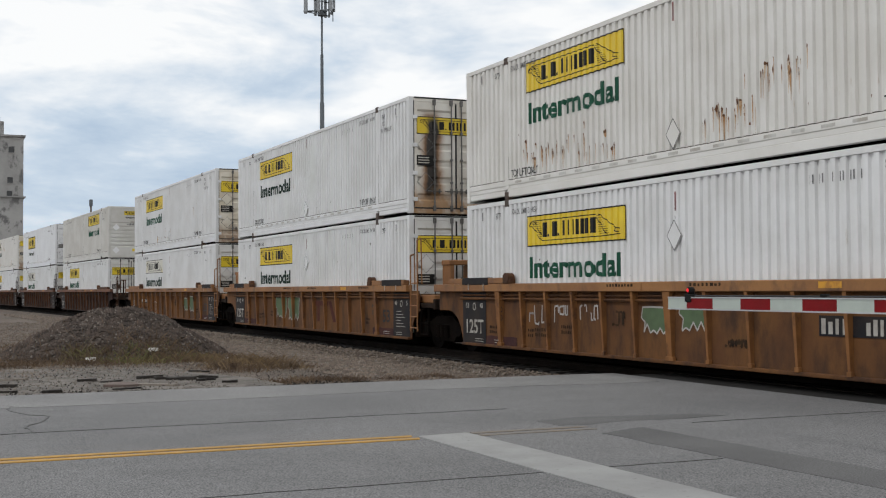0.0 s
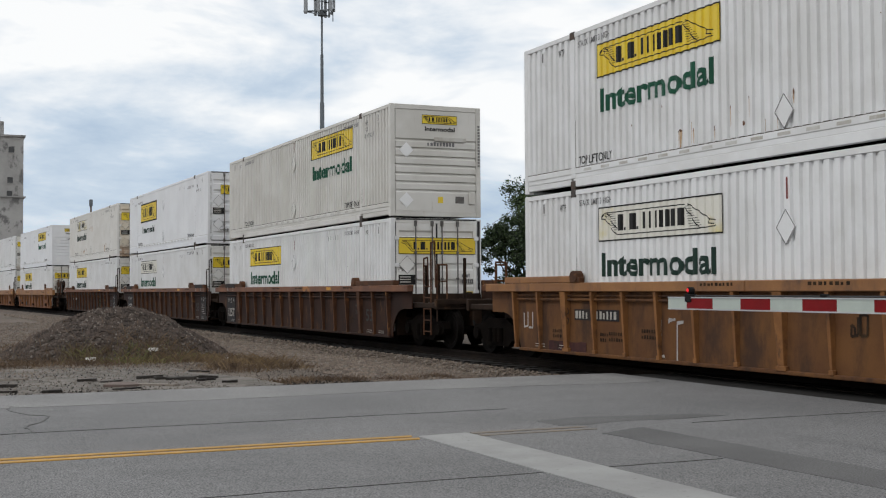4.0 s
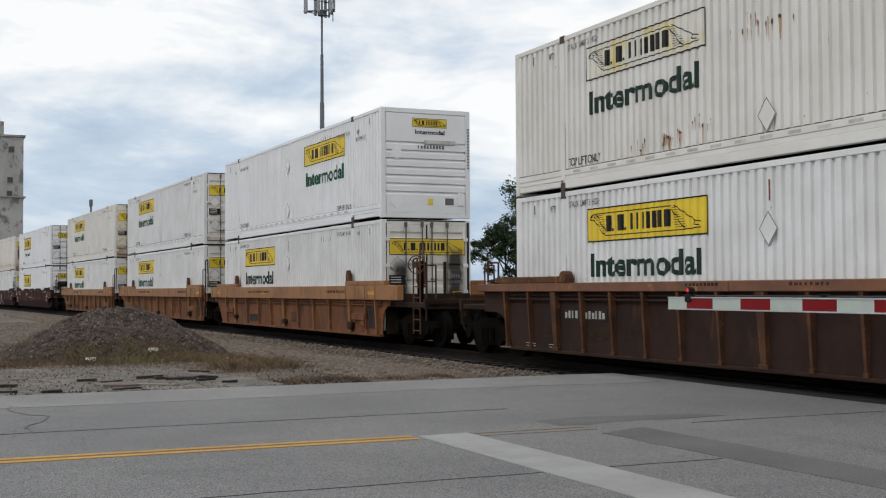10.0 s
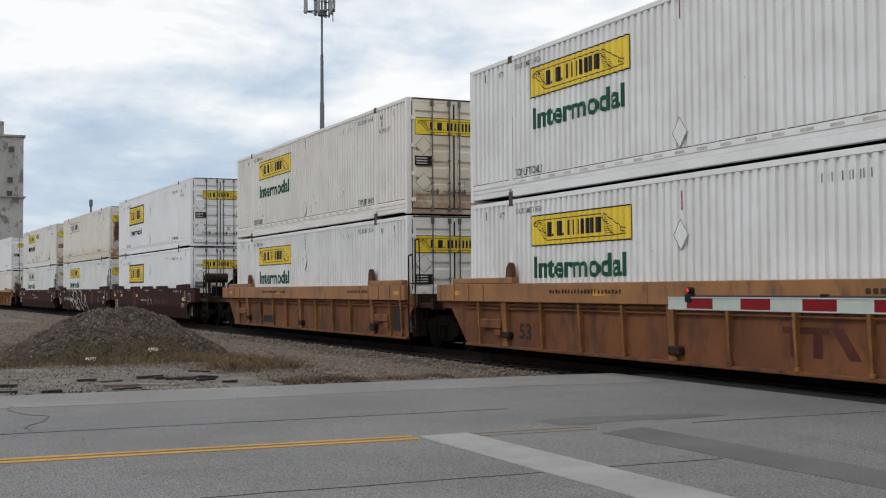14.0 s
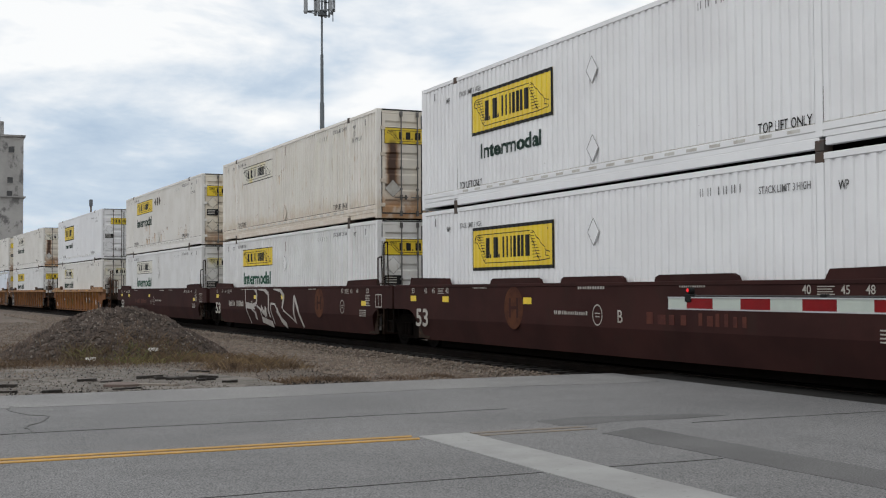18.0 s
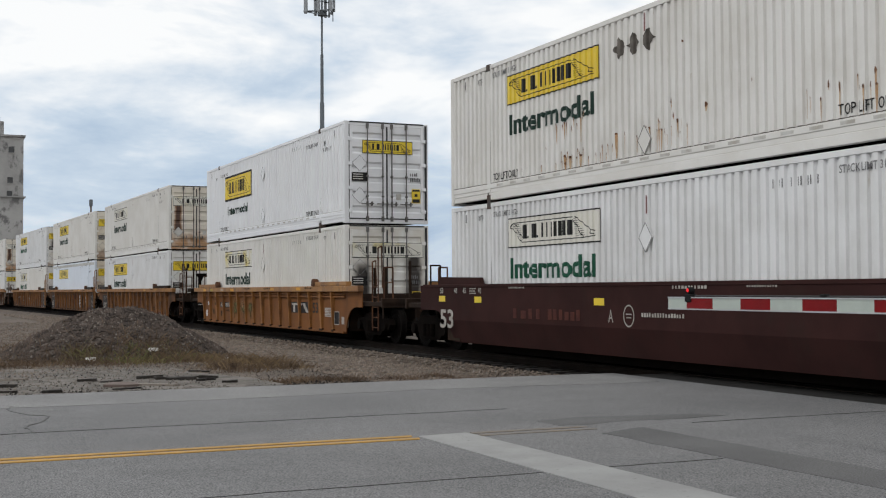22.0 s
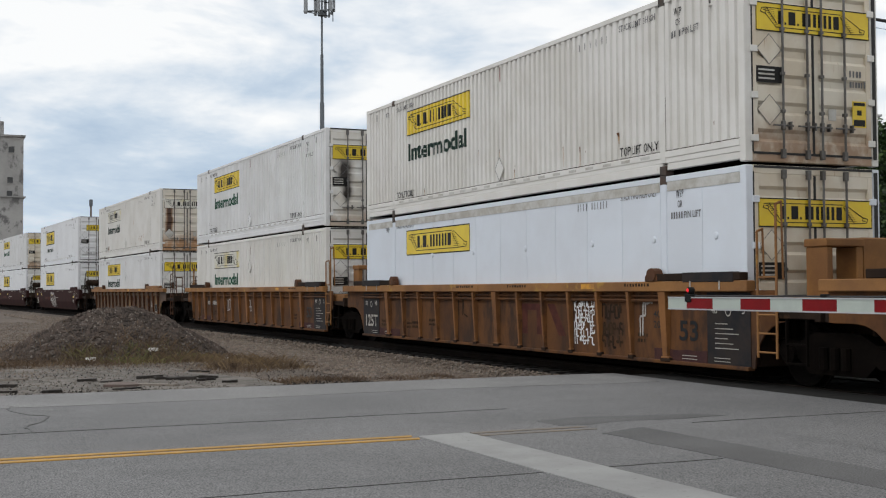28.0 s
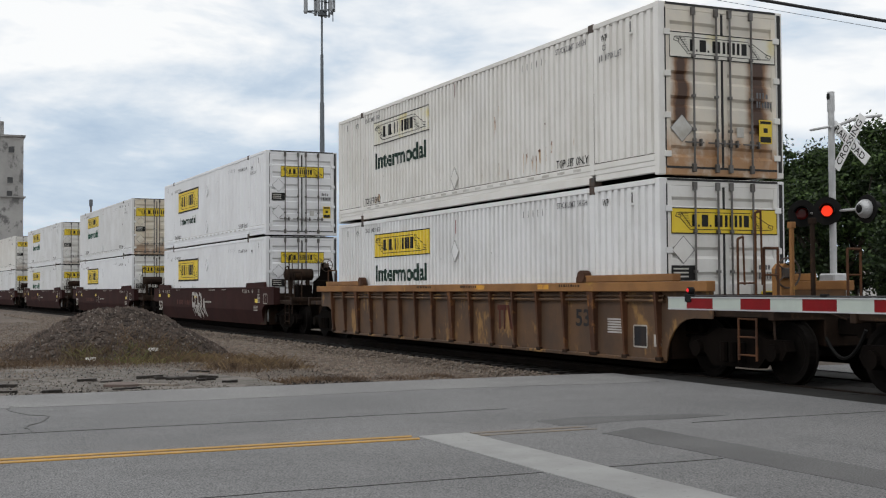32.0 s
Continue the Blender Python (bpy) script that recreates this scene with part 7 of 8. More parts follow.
BOXES = (   # upper, lower of each unit
    (dict(label=RUSTED, paint="cream", streaks=60, door="doorold", art_up=0.13), dict(label=CLEAN, paint="white")),
    (dict(label=CLEAN + " and sooty doors", paint="white", word="darkgreen", door="doorsooty"), dict(label=CLEAN, paint="white", word="darkgreen")),
    (dict(label=CLEAN + " and rusty doors", paint="white", door="doorold", streaks=8), dict(label=FADED, paint="white", logo="faded", word="darkgreen")),
    (dict(label="greyed white corrugated container with its closed end forward", paint="grey", reversed_ends=True, art_up=0.13), dict(label=CLEAN, paint="white")),
    (dict(label=NEW, paint="newwhite", door="doornew", deep=0.026), dict(label=FADED, paint="white", logo="faded", streaks=6)),
    (dict(label=RUSTED, paint="cream", logo="faded", word="darkgreen", door="doorold", streaks=30), dict(label=CLEAN, paint="white", word="darkgreen")),
    (dict(label="bright white freight container with its closed end forward", paint="newwhite", reversed_ends=True, deep=0.026), dict(label=CLEAN + " and soot-stained doors", paint="white", word="darkgreen", door="doormarked")),
    (dict(label=CLEAN, paint="white"), dict(label=CLEAN, paint="white")),
    (dict(label=AGED, paint="cream", door="doorold", streaks=10), dict(label=CLEAN, paint="white")),
    (dict(label=NEW, paint="newwhite", door="doornew", deep=0.026), dict(label=NEW + " without lettering", paint="newwhite", word="", door="doornew", deep=0.026)),
    (dict(label=AGED + " and rusted doors", paint="rusty", logo="faded", word="", door="doorburnt", streaks=8), dict(label=CLEAN, paint="white")),
    (dict(label=RUSTED, paint="cream", word="darkgreen", door="doorold", streaks=44, stickers=True), dict(label=FADED, paint="white", logo="faded", door_faded=True)),
    (dict(label=NEW, paint="newwhite", door="doornew", deep=0.026), dict(label=FADED + " and stained doors", paint="cream", logo="faded", door_faded=True, word="darkgreen", door="doormarked")),
    (dict(label=AGED + " and burnt-brown doors", paint="cream", door_faded=True, logo="faded", word="darkgreen", door="doorburnt"), dict(label=CLEAN, paint="white", word="darkgreen")),
    (dict(label=AGED, paint="cream", word="darkgreen", door="doorold", streaks=6), dict(label="bluish-white smooth-sided freight container with a yellow logo", paint="flatwhite", word="", smooth_side=True, door="doorold")),
    (dict(label=CLEAN + " and soot-marked doors", paint="white", door="doorspotted"), dict(label=FADED, paint="cream", logo="faded")),
    (dict(label=AGED + " and rust-burnt doors", paint="cream", door_faded=True, logo="faded", word="darkgreen", door="doorburnt", streaks=16), dict(label=CLEAN, paint="white", word="darkgreen")),
    (dict(label=NEW, paint="newwhite", door="doornew", deep=0.026), dict(label=NEW, paint="newwhite", door="doornew", deep=0.026)),
    (dict(label=CLEAN, paint="white", door="doorold"), dict(label=NEW, paint="newwhite", deep=0.026)),
    (dict(label=CLEAN, paint="white"), dict(label=CLEAN, paint="white")),
    (dict(label=AGED, paint="cream"), dict(label=CLEAN, paint="white")),
    (dict(label=CLEAN, paint="white"), dict(label=CLEAN, paint="white")),
)
TRAIN = []      # each thing with its place along the train and its height
for i, at in enumerate(UNITS):
    label, style, tags = CARS[i]
    left = i + 1 < len(UNITS) and at - UNITS[i + 1] < 21
    right = i == 0 or UNITS[i - 1] - at < 21
    TRAIN.append((well_car(label, style, left, right, tags, i, {6: "wheel", 13: "table", 16: "low"}.get(i, "")), at, 0.0))
    for k, spec in enumerate(BOXES[i]):
        TRAIN.append((container(stamp=i * 2 + k, **spec), at, WELL_Z + (BOX_H + 0.05) * (1 - k)))


# ---------- crossing gate and signal ----------
def gate():
    g = thing("crossing_gate", "lowered red and white striped crossing gate arm with lamps", "crossing gate")
    tip, y, z0, z1 = -10.12, 6.75, 1.228, 1.350
    edges = [tip]
    x = tip + 0.31
    while x < -4.9:
        edges.append(x)
        x += 0.415
    edges.append(-4.75)
    for k, (a, b) in enumerate(zip(edges, edges[1:])):
        bm = bmesh.new()
        box(bm, a, b, y - 0.022, y + 0.022, z0 + 0.012, z1 - 0.012)
        part("arm_stripe", (bm, M["red" if k % 2 else "gatewhite"]), g, None, "red reflective stripe" if k % 2 else "white reflective stripe")
    bm = bmesh.new()
    for z in (z0, z1 - 0.012):
        box(bm, tip, -4.75, y - 0.028, y + 0.028, z, z + 0.012)
    part("arm_edge", (bm, M["aluminium"]), g)
    bm = bmesh.new()
    tube(bm, (-9.7, y, z1 + 0.01), (-4.7, y, z1 + 0.01), 0.009, n=6)
    part("lamp_cable", (bm, M["wire"]), g)
    for x, lit in ((-9.78, True), (-7.9, False), (-6.0, False)):
        bm = bmesh.new()
        if lit:
            lathe(bm, ((0.026, -0.03), (0.034, -0.02), (0.034, 0.03), (0.02, 0.04)), 14, "y")
            bmesh.ops.translate(bm, verts=bm.verts, vec=(x, y, z1 + 0.06))
            box(bm, x - 0.05, x + 0.05, y - 0.035, y + 0.035, z1 - 0.05, z1 + 0.03, 0.008)
        else:
            box(bm, x - 0.03, x + 0.03, y - 0.03, y + 0.03, z1, z1 + 0.03, 0.006)
        lamp = part("arm_lamp", (bm, M["black"]), g)
        if lit:
            bm = bmesh.new()
            lathe(bm, ((0.014, -0.036), (0.02, -0.028)), 12, "y")
            bmesh.ops.translate(bm, verts=bm.verts, vec=(x, y, z1 + 0.062))
            part("lens", (bm, M["gatelamp"]), lamp, None, "lit red lens")
    bm = bmesh.new()
    tube(bm, (-4.5, y + 0.25, -0.1), (-4.5, y + 0.25, 3.2), 0.07, n=12)
    part("mast", (bm, M["aluminium"]), g)
    bm = bmesh.new()
    box(bm, -4.8, -4.2, y - 0.1, y + 0.2, 0.95, 1.55, 0.03)
    part("gate_mechanism", (bm, M["aluminium"]), g)
    bm = bmesh.new()
    box(bm, -4.2, -3.3, y - 0.04, y + 0.04, 1.18, 1.38, 0.02)
    part("counterweight", (bm, M["black"]), g)
    bm = bmesh.new()
    box(bm, -4.85, -4.15, y - 0.1, y + 0.6, -0.2, 0.06, 0.02)
    part("footing", (bm, M["oldconcrete"]), g)


def signal():
    mx, my = -20.78, 18.0
    s = thing("crossing_signal", "grey crossing signal mast with crossbuck and red flashing lamps", "crossing signal", at=pose(mx, my, 0))
    bm = bmesh.new()
    tube(bm, (0, 0, -0.1), (0, 0, 5.2), 0.075, 0.07, n=14)
    part("mast", (bm, M["aluminium"]), s)
    bm = bmesh.new()
    tube(bm, (0, 0, 5.2), (0, 0, 5.62), 0.082, 0.078, n=14)
    part("bell_housing", (bm, M["aluminium"]), s)
    bm = bmesh.new()
    box(bm, -0.03, 0.05, -0.09, -0.078, 5.45, 5.58)
    part("bell_slot", (bm, M["black"]), s)
    bm = bmesh.new()
    tube(bm, (0, 0, 4.84), (0.5, 0.24, 5.0), 0.035), tube(bm, (0.5, 0.24, 5.0), (1.05, 0.42, 5.0), 0.03), tube(bm, (-0.55, -0.1, 4.86), (0.1, -0.1, 4.86), 0.028)
    part("sign_bracket", (bm, M["aluminium"]), s)
    buck = part("crossbuck", shared("crossbuck_hub", M["aluminium"], lambda b: tube(b, (0, -0.1, 0), (0, 0.12, 0), 0.06)), s, pose(0.5, 0.16, 4.48, 0, 0, 2), "white crossbuck sign with black lettering")
    for k, (text, tilt) in enumerate((("RAILROAD", 42), ("CROSSING", -52))):
        m = pose(0, -0.10 - 0.022 * k, 0, 0, tilt, 0)
        blade = part("blade", shared("blade", M["placard"], lambda b: box(b, -0.66, 0.66, -0.008, 0.008, -0.115, 0.115, 0.004)), buck, m)
        part("lettering", words(text, 0.15, 1.08, M["ink"], "buck"), buck, m @ pose(-0.54, -0.012, -0.075))
    arm = part("cross_arm", shared("cross_arm", M["aluminium"], lambda b: tube(b, (-0.95, 0, 3.05), (1.1, 0, 3.05), 0.03)), s)
    for x, y, turn, lens in ((-0.82, -0.14, 46, "reddark"), (0.06, -0.2, 46, "redlamp"), (0.92, 0.1, 180, "reddark")):
        head = part("lamp_head", shared("lamp_head", M["black"], lambda b: [lathe(b, ((0.30, -0.012), (0.30, 0.012), (0.13, 0.02), (0.10, 0.2), (0.05, 0.24)), 24, "y")]), s, pose(x, y, 3.05, 0, 0, turn), "black round lamp head with hood")
        part("lens", shared("lamp_lens", M["reddark"], lambda b: [lathe(b, ((0.09, -0.04), (0.13, -0.03), (0.14, -0.012)), 18, "y")]), head, None, "dark red lens")
        if lens == "redlamp":
            part("lit_bulb", shared("lit_bulb", M["redlamp"], lambda b: [lathe(b, ((0.05, -0.062), (0.105, -0.055), (0.115, -0.038)), 18, "y")]), head, None, "lit red lamp centre")

        def hood(b):
            n = 12
            for k in range(n):
                a, c = math.pi * (k / n) - 0.2, math.pi * ((k + 1) / n) - 0.2 + 0.03
                v = [b.verts.new((r * math.cos(q), y2, r * math.sin(q))) for q in (a, c) for r, y2 in ((0.155, -0.012), (0.155, -0.26), (0.165, -0.26), (0.165, -0.012))]
                for f in ((0, 1, 5, 4), (1, 2, 6, 5), (2, 3, 7, 6), (3, 0, 4, 7)):
                    b.faces.new([v[j] for j in f])
        part("hood", shared("lamp_hood", M["black"], hood), head)
        if turn == 180:
            part("back_cover", shared("back_cover", M["aluminium"], lambda b: [lathe(b, ((0.2, 0.02), (0.19, 0.1), (0.12, 0.2), (0.04, 0.22)), 20, "y")]), head, None, "grey rounded back cover")
    bm = bmesh.new()
    box(bm, -0.24, 0.24, -0.2, 0.2, 1.25, 1.72, 0.03)
    part("junction_box", (bm, M["aluminium"]), s)
    bm = bmesh.new()
    box(bm, -0.35, 0.35, -0.35, 0.35, -0.3, 0.05, 0.02)
    part("footing", (bm, M["oldconcrete"]), s)


gate()
signal()


# ---------- gravel heap, weeds and debris beside the road ----------
def heap_height(x, y):
    """The gravel heap's height above the ground."""
    u, v = (x + 29.6) / 3.6, (y - 4.3 - 0.14 * (x + 29.6) * -1) / 2.7
    r = math.hypot(u, v)
    lump = 0.10 * noise.noise((x * 0.8, y * 0.8, 2)) + 0.06 * noise.noise((x * 2.1, y * 2.1, 5))
    return max(0.0, (1.16 + lump) * max(0.0, 1 - r ** 1.55) + 0.6 * lump * (r < 1))


bm = bmesh.new()
xs, ys = np.arange(-34, -25, 0.16), np.arange(0.8, 8.2, 0.16)
rows = [[bm.verts.new((x, y, land(x, y) - 0.05 + heap_height(x, y) * 1.0 + 0.035 * noise.noise((x * 5, y * 5, 1)))) for x in xs] for y in ys]
for a, b in zip(rows, rows[1:]):
    for k in range(len(xs) - 1):
        if max(heap_height(v.co.x, v.co.y) for v in (a[k], a[k + 1], b[k], b[k + 1])) > 0:
            bm.faces.new((a[k], a[k + 1], b[k + 1], b[k]))
bmesh.ops.delete(bm, geom=[v for v in bm.verts if not v.link_faces], context="VERTS")
heap = thing("gravel_heap", "dark heap of dumped gravel and soil with weeds on its flank", "gravel heap", me=finish(bm, "gravel_heap", M["heap"], True))


def scatter(name, label, category, key, count, seed, place, size):
    rnd = random.Random(seed)
    verts, faces = [], []
    for k in range(count):
        x, y, z = place(rnd)
        r = rnd.uniform(*size)
        base = len(verts)
        for dx, dy, dz in ((1, 0, 0), (0, 1, 0), (-1, 0, 0), (0, -1, 0), (0, 0, 1), (0, 0, -1)):
            verts.append((x + dx * r * rnd.uniform(0.6, 1.3), y + dy * r * rnd.uniform(0.6, 1.3), z + dz * r * rnd.uniform(0.7, 1.4)))
        for a, b in ((0, 1), (1, 2), (2, 3), (3, 0)):
            faces += [(base + a, base + b, base + 4), (base + b, base + a, base + 5)]
    me = bpy.data.meshes.new(name)
    me.from_pydata(verts, [], faces)
    me.materials.append(M[key])
    return thing(name, label, category, kind="stuff", me=me)


def on_heap(rnd):
    while True:
        x, y = rnd.uniform(-33.4, -25.6), rnd.uniform(1.2, 7.6)
        h = heap_height(x, y)
        if h > 0.05:
            return x, y, land(x, y) - 0.04 + h


scatter("heap_stones", "grey and brown stones covering the gravel heap", "gravel", "heapstone", 7000, 5, on_heap, (0.018, 0.05))
scatter("heap_stones", "pale stones scattered over the gravel heap", "gravel", "paleballast", 1500, 6, on_heap, (0.012, 0.036))


def on_lot(rnd):
    x, y = rnd.uniform(-26, -18.3), rnd.uniform(-4, 7)
    return x, y, -0.03 if x > -24 and y < 4.4 else land(x, y) + 0.01


scatter("lot_rubble", "small rubble and stones on the dusty ground", "rubble", "paleballast", 6500, 8, on_lot, (0.005, 0.017))
scatter("lot_rubble", "dark crumbs and splinters on the dusty ground", "rubble", "plank", 2600, 18, on_lot, (0.004, 0.015))
scatter("lot_rubble", "dark crumbs of asphalt along the road edge", "rubble", "tie", 1100, 9, lambda r: (lambda x, y: (x, y, land(x, y) + 0.02))(-18.1 - abs(r.gauss(0, 0.5)), r.uniform(-4, 9)), (0.006, 0.022))

def on_plain(rnd):
    x, y = -22 - 40 * rnd.random() ** 1.3, rnd.uniform(-3, 8)
    return x, y, land(x, y) + 0.01


scatter("scattered_stones", "brown stones scattered over the bare ground", "gravel", "ballast", 15000, 15, on_plain, (0.012, 0.034))
scatter("scattered_stones", "pale stones scattered over the bare ground", "gravel", "paleballast", 4000, 16, on_plain, (0.01, 0.03))

# the dusty broken concrete pad
bm = bmesh.new()
rnd = random.Random(4)
ring = [(-18.15, -14), (-18.15, 4.6), (-18.6, 5.3), (-20.2, 5.2), (-22.0, 4.6), (-23.6, 4.5), (-24.4, 3.2), (-24.6, 1.6), (-25.0, -2), (-26, -14)]
prism(bm, [(x + rnd.uniform(-0.1, 0.1), y) for x, y in ring], -0.2, -0.035, "z")
pad = thing("concrete_pad", "pale dusty broken concrete pad beside the road", "pavement", kind="structure", me=finish(bm, "concrete_pad", M["lot"]))


def grass(name, label, key, count, seed, place, tall):
    rnd = random.Random(seed)
    verts, faces = [], []
    for k in range(count):
        x, y, z = place(rnd)
        h, a, lean = rnd.uniform(*tall), rnd.uniform(0, 6.28), rnd.gauss(0, 0.8)
        w = rnd.uniform(0.003, 0.008)
        ca, sa = math.cos(a), math.sin(a)
        b = len(verts)
        verts += [(x - ca * w, y - sa * w, z), (x + ca * w, y + sa * w, z), (x + lean * h * sa * 0.5 + ca * w * 0.6, y - lean * h * ca * 0.5 + sa * w * 0.6, z + h * 0.6), (x + lean * h * sa, y - lean * h * ca, z + h)]
        faces += [(b, b + 1, b + 2), (b, b + 2, b + 3)]
    me = bpy.data.meshes.new(name)
    me.from_pydata(verts, [], faces)
    me.materials.append(M[key])
    return thing(name, label, "weeds", kind="stuff", me=me)


def clumped(spots, spread):
    def place(rnd):
        cx, cy, s = rnd.choice(spots)
        x, y = rnd.gauss(cx, s * spread), rnd.gauss(cy, s * spread)
        if x > ROAD_FAR - 0.1:
            x = ROAD_FAR - 0.1 - rnd.random() * 0.5
        return x, y, land(x, y) - 0.05 + heap_height(x, y)
    return place


rnd = random.Random(12)
FRONT = [(-26.0 + rnd.uniform(-0.7, 0.6), rnd.uniform(0.4, 6.6), rnd.uniform(0.5, 1.1)) for k in range(34)]
SIDE = [(-24.2 + rnd.uniform(-1.2, 1.6), 6.0 + rnd.uniform(-0.5, 0.6), rnd.uniform(0.4, 0.8)) for k in range(8)]
WEST = [(-31 + rnd.uniform(-6, 4), 0.6 + rnd.uniform(-3.0, 1.2), rnd.uniform(0.7, 1.4)) for k in range(30)]
EDGE = [(-18.9 + rnd.uniform(-0.7, 0.4), 6.3 + rnd.uniform(-1.0, 2.4), rnd.uniform(0.3, 0.6)) for k in range(12)]
TAIL = [(-25.0 + 0.55 * k + rnd.uniform(-0.3, 0.3), 6.1 - 0.1 * k + rnd.uniform(-0.4, 0.4), rnd.uniform(0.3, 0.6)) for k in range(6)]
grass("dry_weeds", "dry brown weeds round the foot of the gravel heap", "straw", 11500, 21, clumped(FRONT + SIDE + WEST, 0.6), (0.05, 0.22))
grass("dry_weeds", "tangled tall dry weeds trailing from the heap", "straw", 1500, 24, clumped(TAIL, 0.55), (0.05, 0.22))
grass("dry_weeds", "golden dry grass on the flank of the heap", "goldgrass", 1900, 25, clumped(SIDE + [(-26.0, 5.0, 0.8), (-25.6, 5.6, 0.7)], 0.5), (0.06, 0.3))
grass("dry_weeds", "short straw-coloured grass at the road edge", "straw", 3000, 22, clumped(EDGE, 0.45), (0.05, 0.16))
grass("green_weeds", "sparse green weeds at the foot of the heap", "weed", 2200, 23, clumped(FRONT[:5] + WEST[:4] + [(-25.6, 4.3, 0.6)], 0.4), (0.08, 0.22))

DEBRIS = ((-19.3, 0.2, 0.6, 80), (-19.6, 0.5, 0.5, 95), (-18.9, 1.2, 0.5, 87), (-19.9, 0.9, 0.4, 60), (-20.6, 3.8, 0.6, 78), (-20.8, 4.2, 0.7, 92), (-20.5, 4.5, 0.5, 85), (-19.4, 4.6, 0.4, 75), (-20.0, 1.25, 0.55, 85), (-20.7, 2.55, 0.5, 80), (-20.4, 2.9, 0.62, 95), (-20.9, 3.6, 0.75, 88), (-20.3, 4.0, 0.8, 70), (-20.0, 4.35, 0.6, 100), (-19.0, 0.6, 0.5, 88), (-18.6, 1.8, 0.45, 92),
          (-22.2, 4.7, 0.6, 60), (-18.8, 2.9, 0.7, 84))
for x, y, w, a in DEBRIS:
    w *= 0.62
    bm = bmesh.new()
    rnd = random.Random(int(y * 100))
    upper = [(-w / 2 + w * q / 6, 0.045 * rnd.uniform(0.3, 1.3)) for q in range(7)]
    lower = [(-w / 2 + w * q / 6, -0.05 * rnd.uniform(0.2, 1.4)) for q in range(7)]
    prism(bm, lower + upper[::-1], 0.0, rnd.uniform(0.02, 0.06), "z")
    thing("broken_plank", "short dark broken plank lying on dusty ground", "plank", "broken planks on the pad", me=finish(bm, "broken_plank", M["plank"]), at=pose(x, y, -0.038, rnd.uniform(-6, 6), rnd.uniform(-3, 3), a + rnd.uniform(-25, 25)))
for x, y, w, d, a, label in ((-21.6, 0.6, 2.2, 0.07, 83, "long pale bleached board lying on dusty ground"), (-19.4, 3.3, 1.1, 0.12, 48, "short pale bleached board lying askew"), (-23.4, 6.2, 0.9, 0.06, 70, "weathered grey stick at the foot of the heap")):
    bm = bmesh.new()
    prism(bm, [(-w / 2, -d / 2), (w / 2 - 0.05, -d / 2 + 0.01), (w / 2, d / 2), (-w / 2 + 0.03, d / 2)], 0.0, 0.03, "z")
    thing("pale_board", label, "board", me=finish(bm, "pale_board", M["bleached"]), at=pose(x, y, -0.036, 0, 0, a))
bm = bmesh.new()
prism(bm, [(-0.22, -0.3), (0.1, -0.3), (0.3, -0.1), (0.2, 0.25), (-0.15, 0.3)], 0, 0.04, "z")
thing("broken_slab", "broken reddish slab lying flat on the ground", "slab", me=finish(bm, "broken_slab", M["brick"]), at=pose(-19.5, 2.9, -0.035, 0, 2, 75))
for x, y, s in ((-26.2, 3.3, 0.55), (-26.6, 4.65, 0.55), (-26.3, 6.15, 0.5), (-25.4, 4.9, 0.3)):
    bm = bmesh.new()
    rnd = random.Random(int(y * 31))
    vs = [bm.verts.new((0.22 * s * math.cos(a) * rnd.uniform(0.6, 1.2), 0.2 * s * math.sin(a) * rnd.uniform(0.6, 1.2), z)) for z in (0, 0.07 * s, 0.13 * s) for a in np.arange(0, 6.2, 0.9)]
    bmesh.ops.convex_hull(bm, input=vs)
    thing("litter", "crumpled white litter among dry weeds", "litter", "litter by the heap", me=finish(bm, "litter", M["litter"]), at=pose(x, y, land(x, y) - 0.03 + heap_height(x, y)))


# ---------- far things ----------
def elevator():
    """The tall concrete grain elevator far down the line."""
    x0, x1, y0, y1, top = -262.0, -246.0, 6.0, 18.4, 30.9
    g = thing("grain_elevator", "tall weathered concrete grain elevator with small dark windows", "grain elevator")
    bm = bmesh.new()
    box(bm, x0, x1, y0, y1, -0.4, top)
    part("tower_wall", (bm, M["oldconcrete"]), g)
    bm = bmesh.new()
    box(bm, x0, x1 + 0.4, y0 - 0.3, y1 + 0.35, top, top + 0.35)
    part("roof_slab", (bm, M["oldconcrete"]), g)
    bm = bmesh.new()
    box(bm, x0 + 1, x1 - 1, y0 + 2, 14.9, top + 0.35, top + 3.0)
    part("head_house", (bm, M["oldconcrete"]), g)
    bm = bmesh.new()
    box(bm, x0, x1 + 0.3, y0 - 0.3, y1 + 0.4, 19.3, 19.55)
    part("ledge", (bm, M["oldconcrete"]), g)
    bm = bmesh.new()
    tube(bm, (x1 - 4, 14.3, top + 3.0), (x1 - 4, 14.3, top + 4.2), 0.06)
    part("lightning_rod", (bm, M["tower"]), g)
    for y, z in ((16.2, 28.4), (16.0, 22.6), (15.9, 20.0), (13.5, 20.0), (11.5, 28.4), (11.5, 22.6), (9.0, 20.0)):
        w = part("window", shared("elevator_window", M["oldconcrete"], lambda b: [box(b, -0.05, 0.12, -0.62, 0.62, -0.7, -0.55), box(b, -0.05, 0.12, -0.62, 0.62, 0.55, 0.7), box(b, -0.05, 0.12, -0.62, -0.5, -0.55, 0.55), box(b, -0.05, 0.12, 0.5, 0.62, -0.55, 0.55)]), g, pose(x1 + 0.01, y, z))
        part("pane", shared("elevator_pane", M["darkglass"], lambda b: box(b, 0.0, 0.03, -0.5, 0.5, -0.55, 0.55)), w)


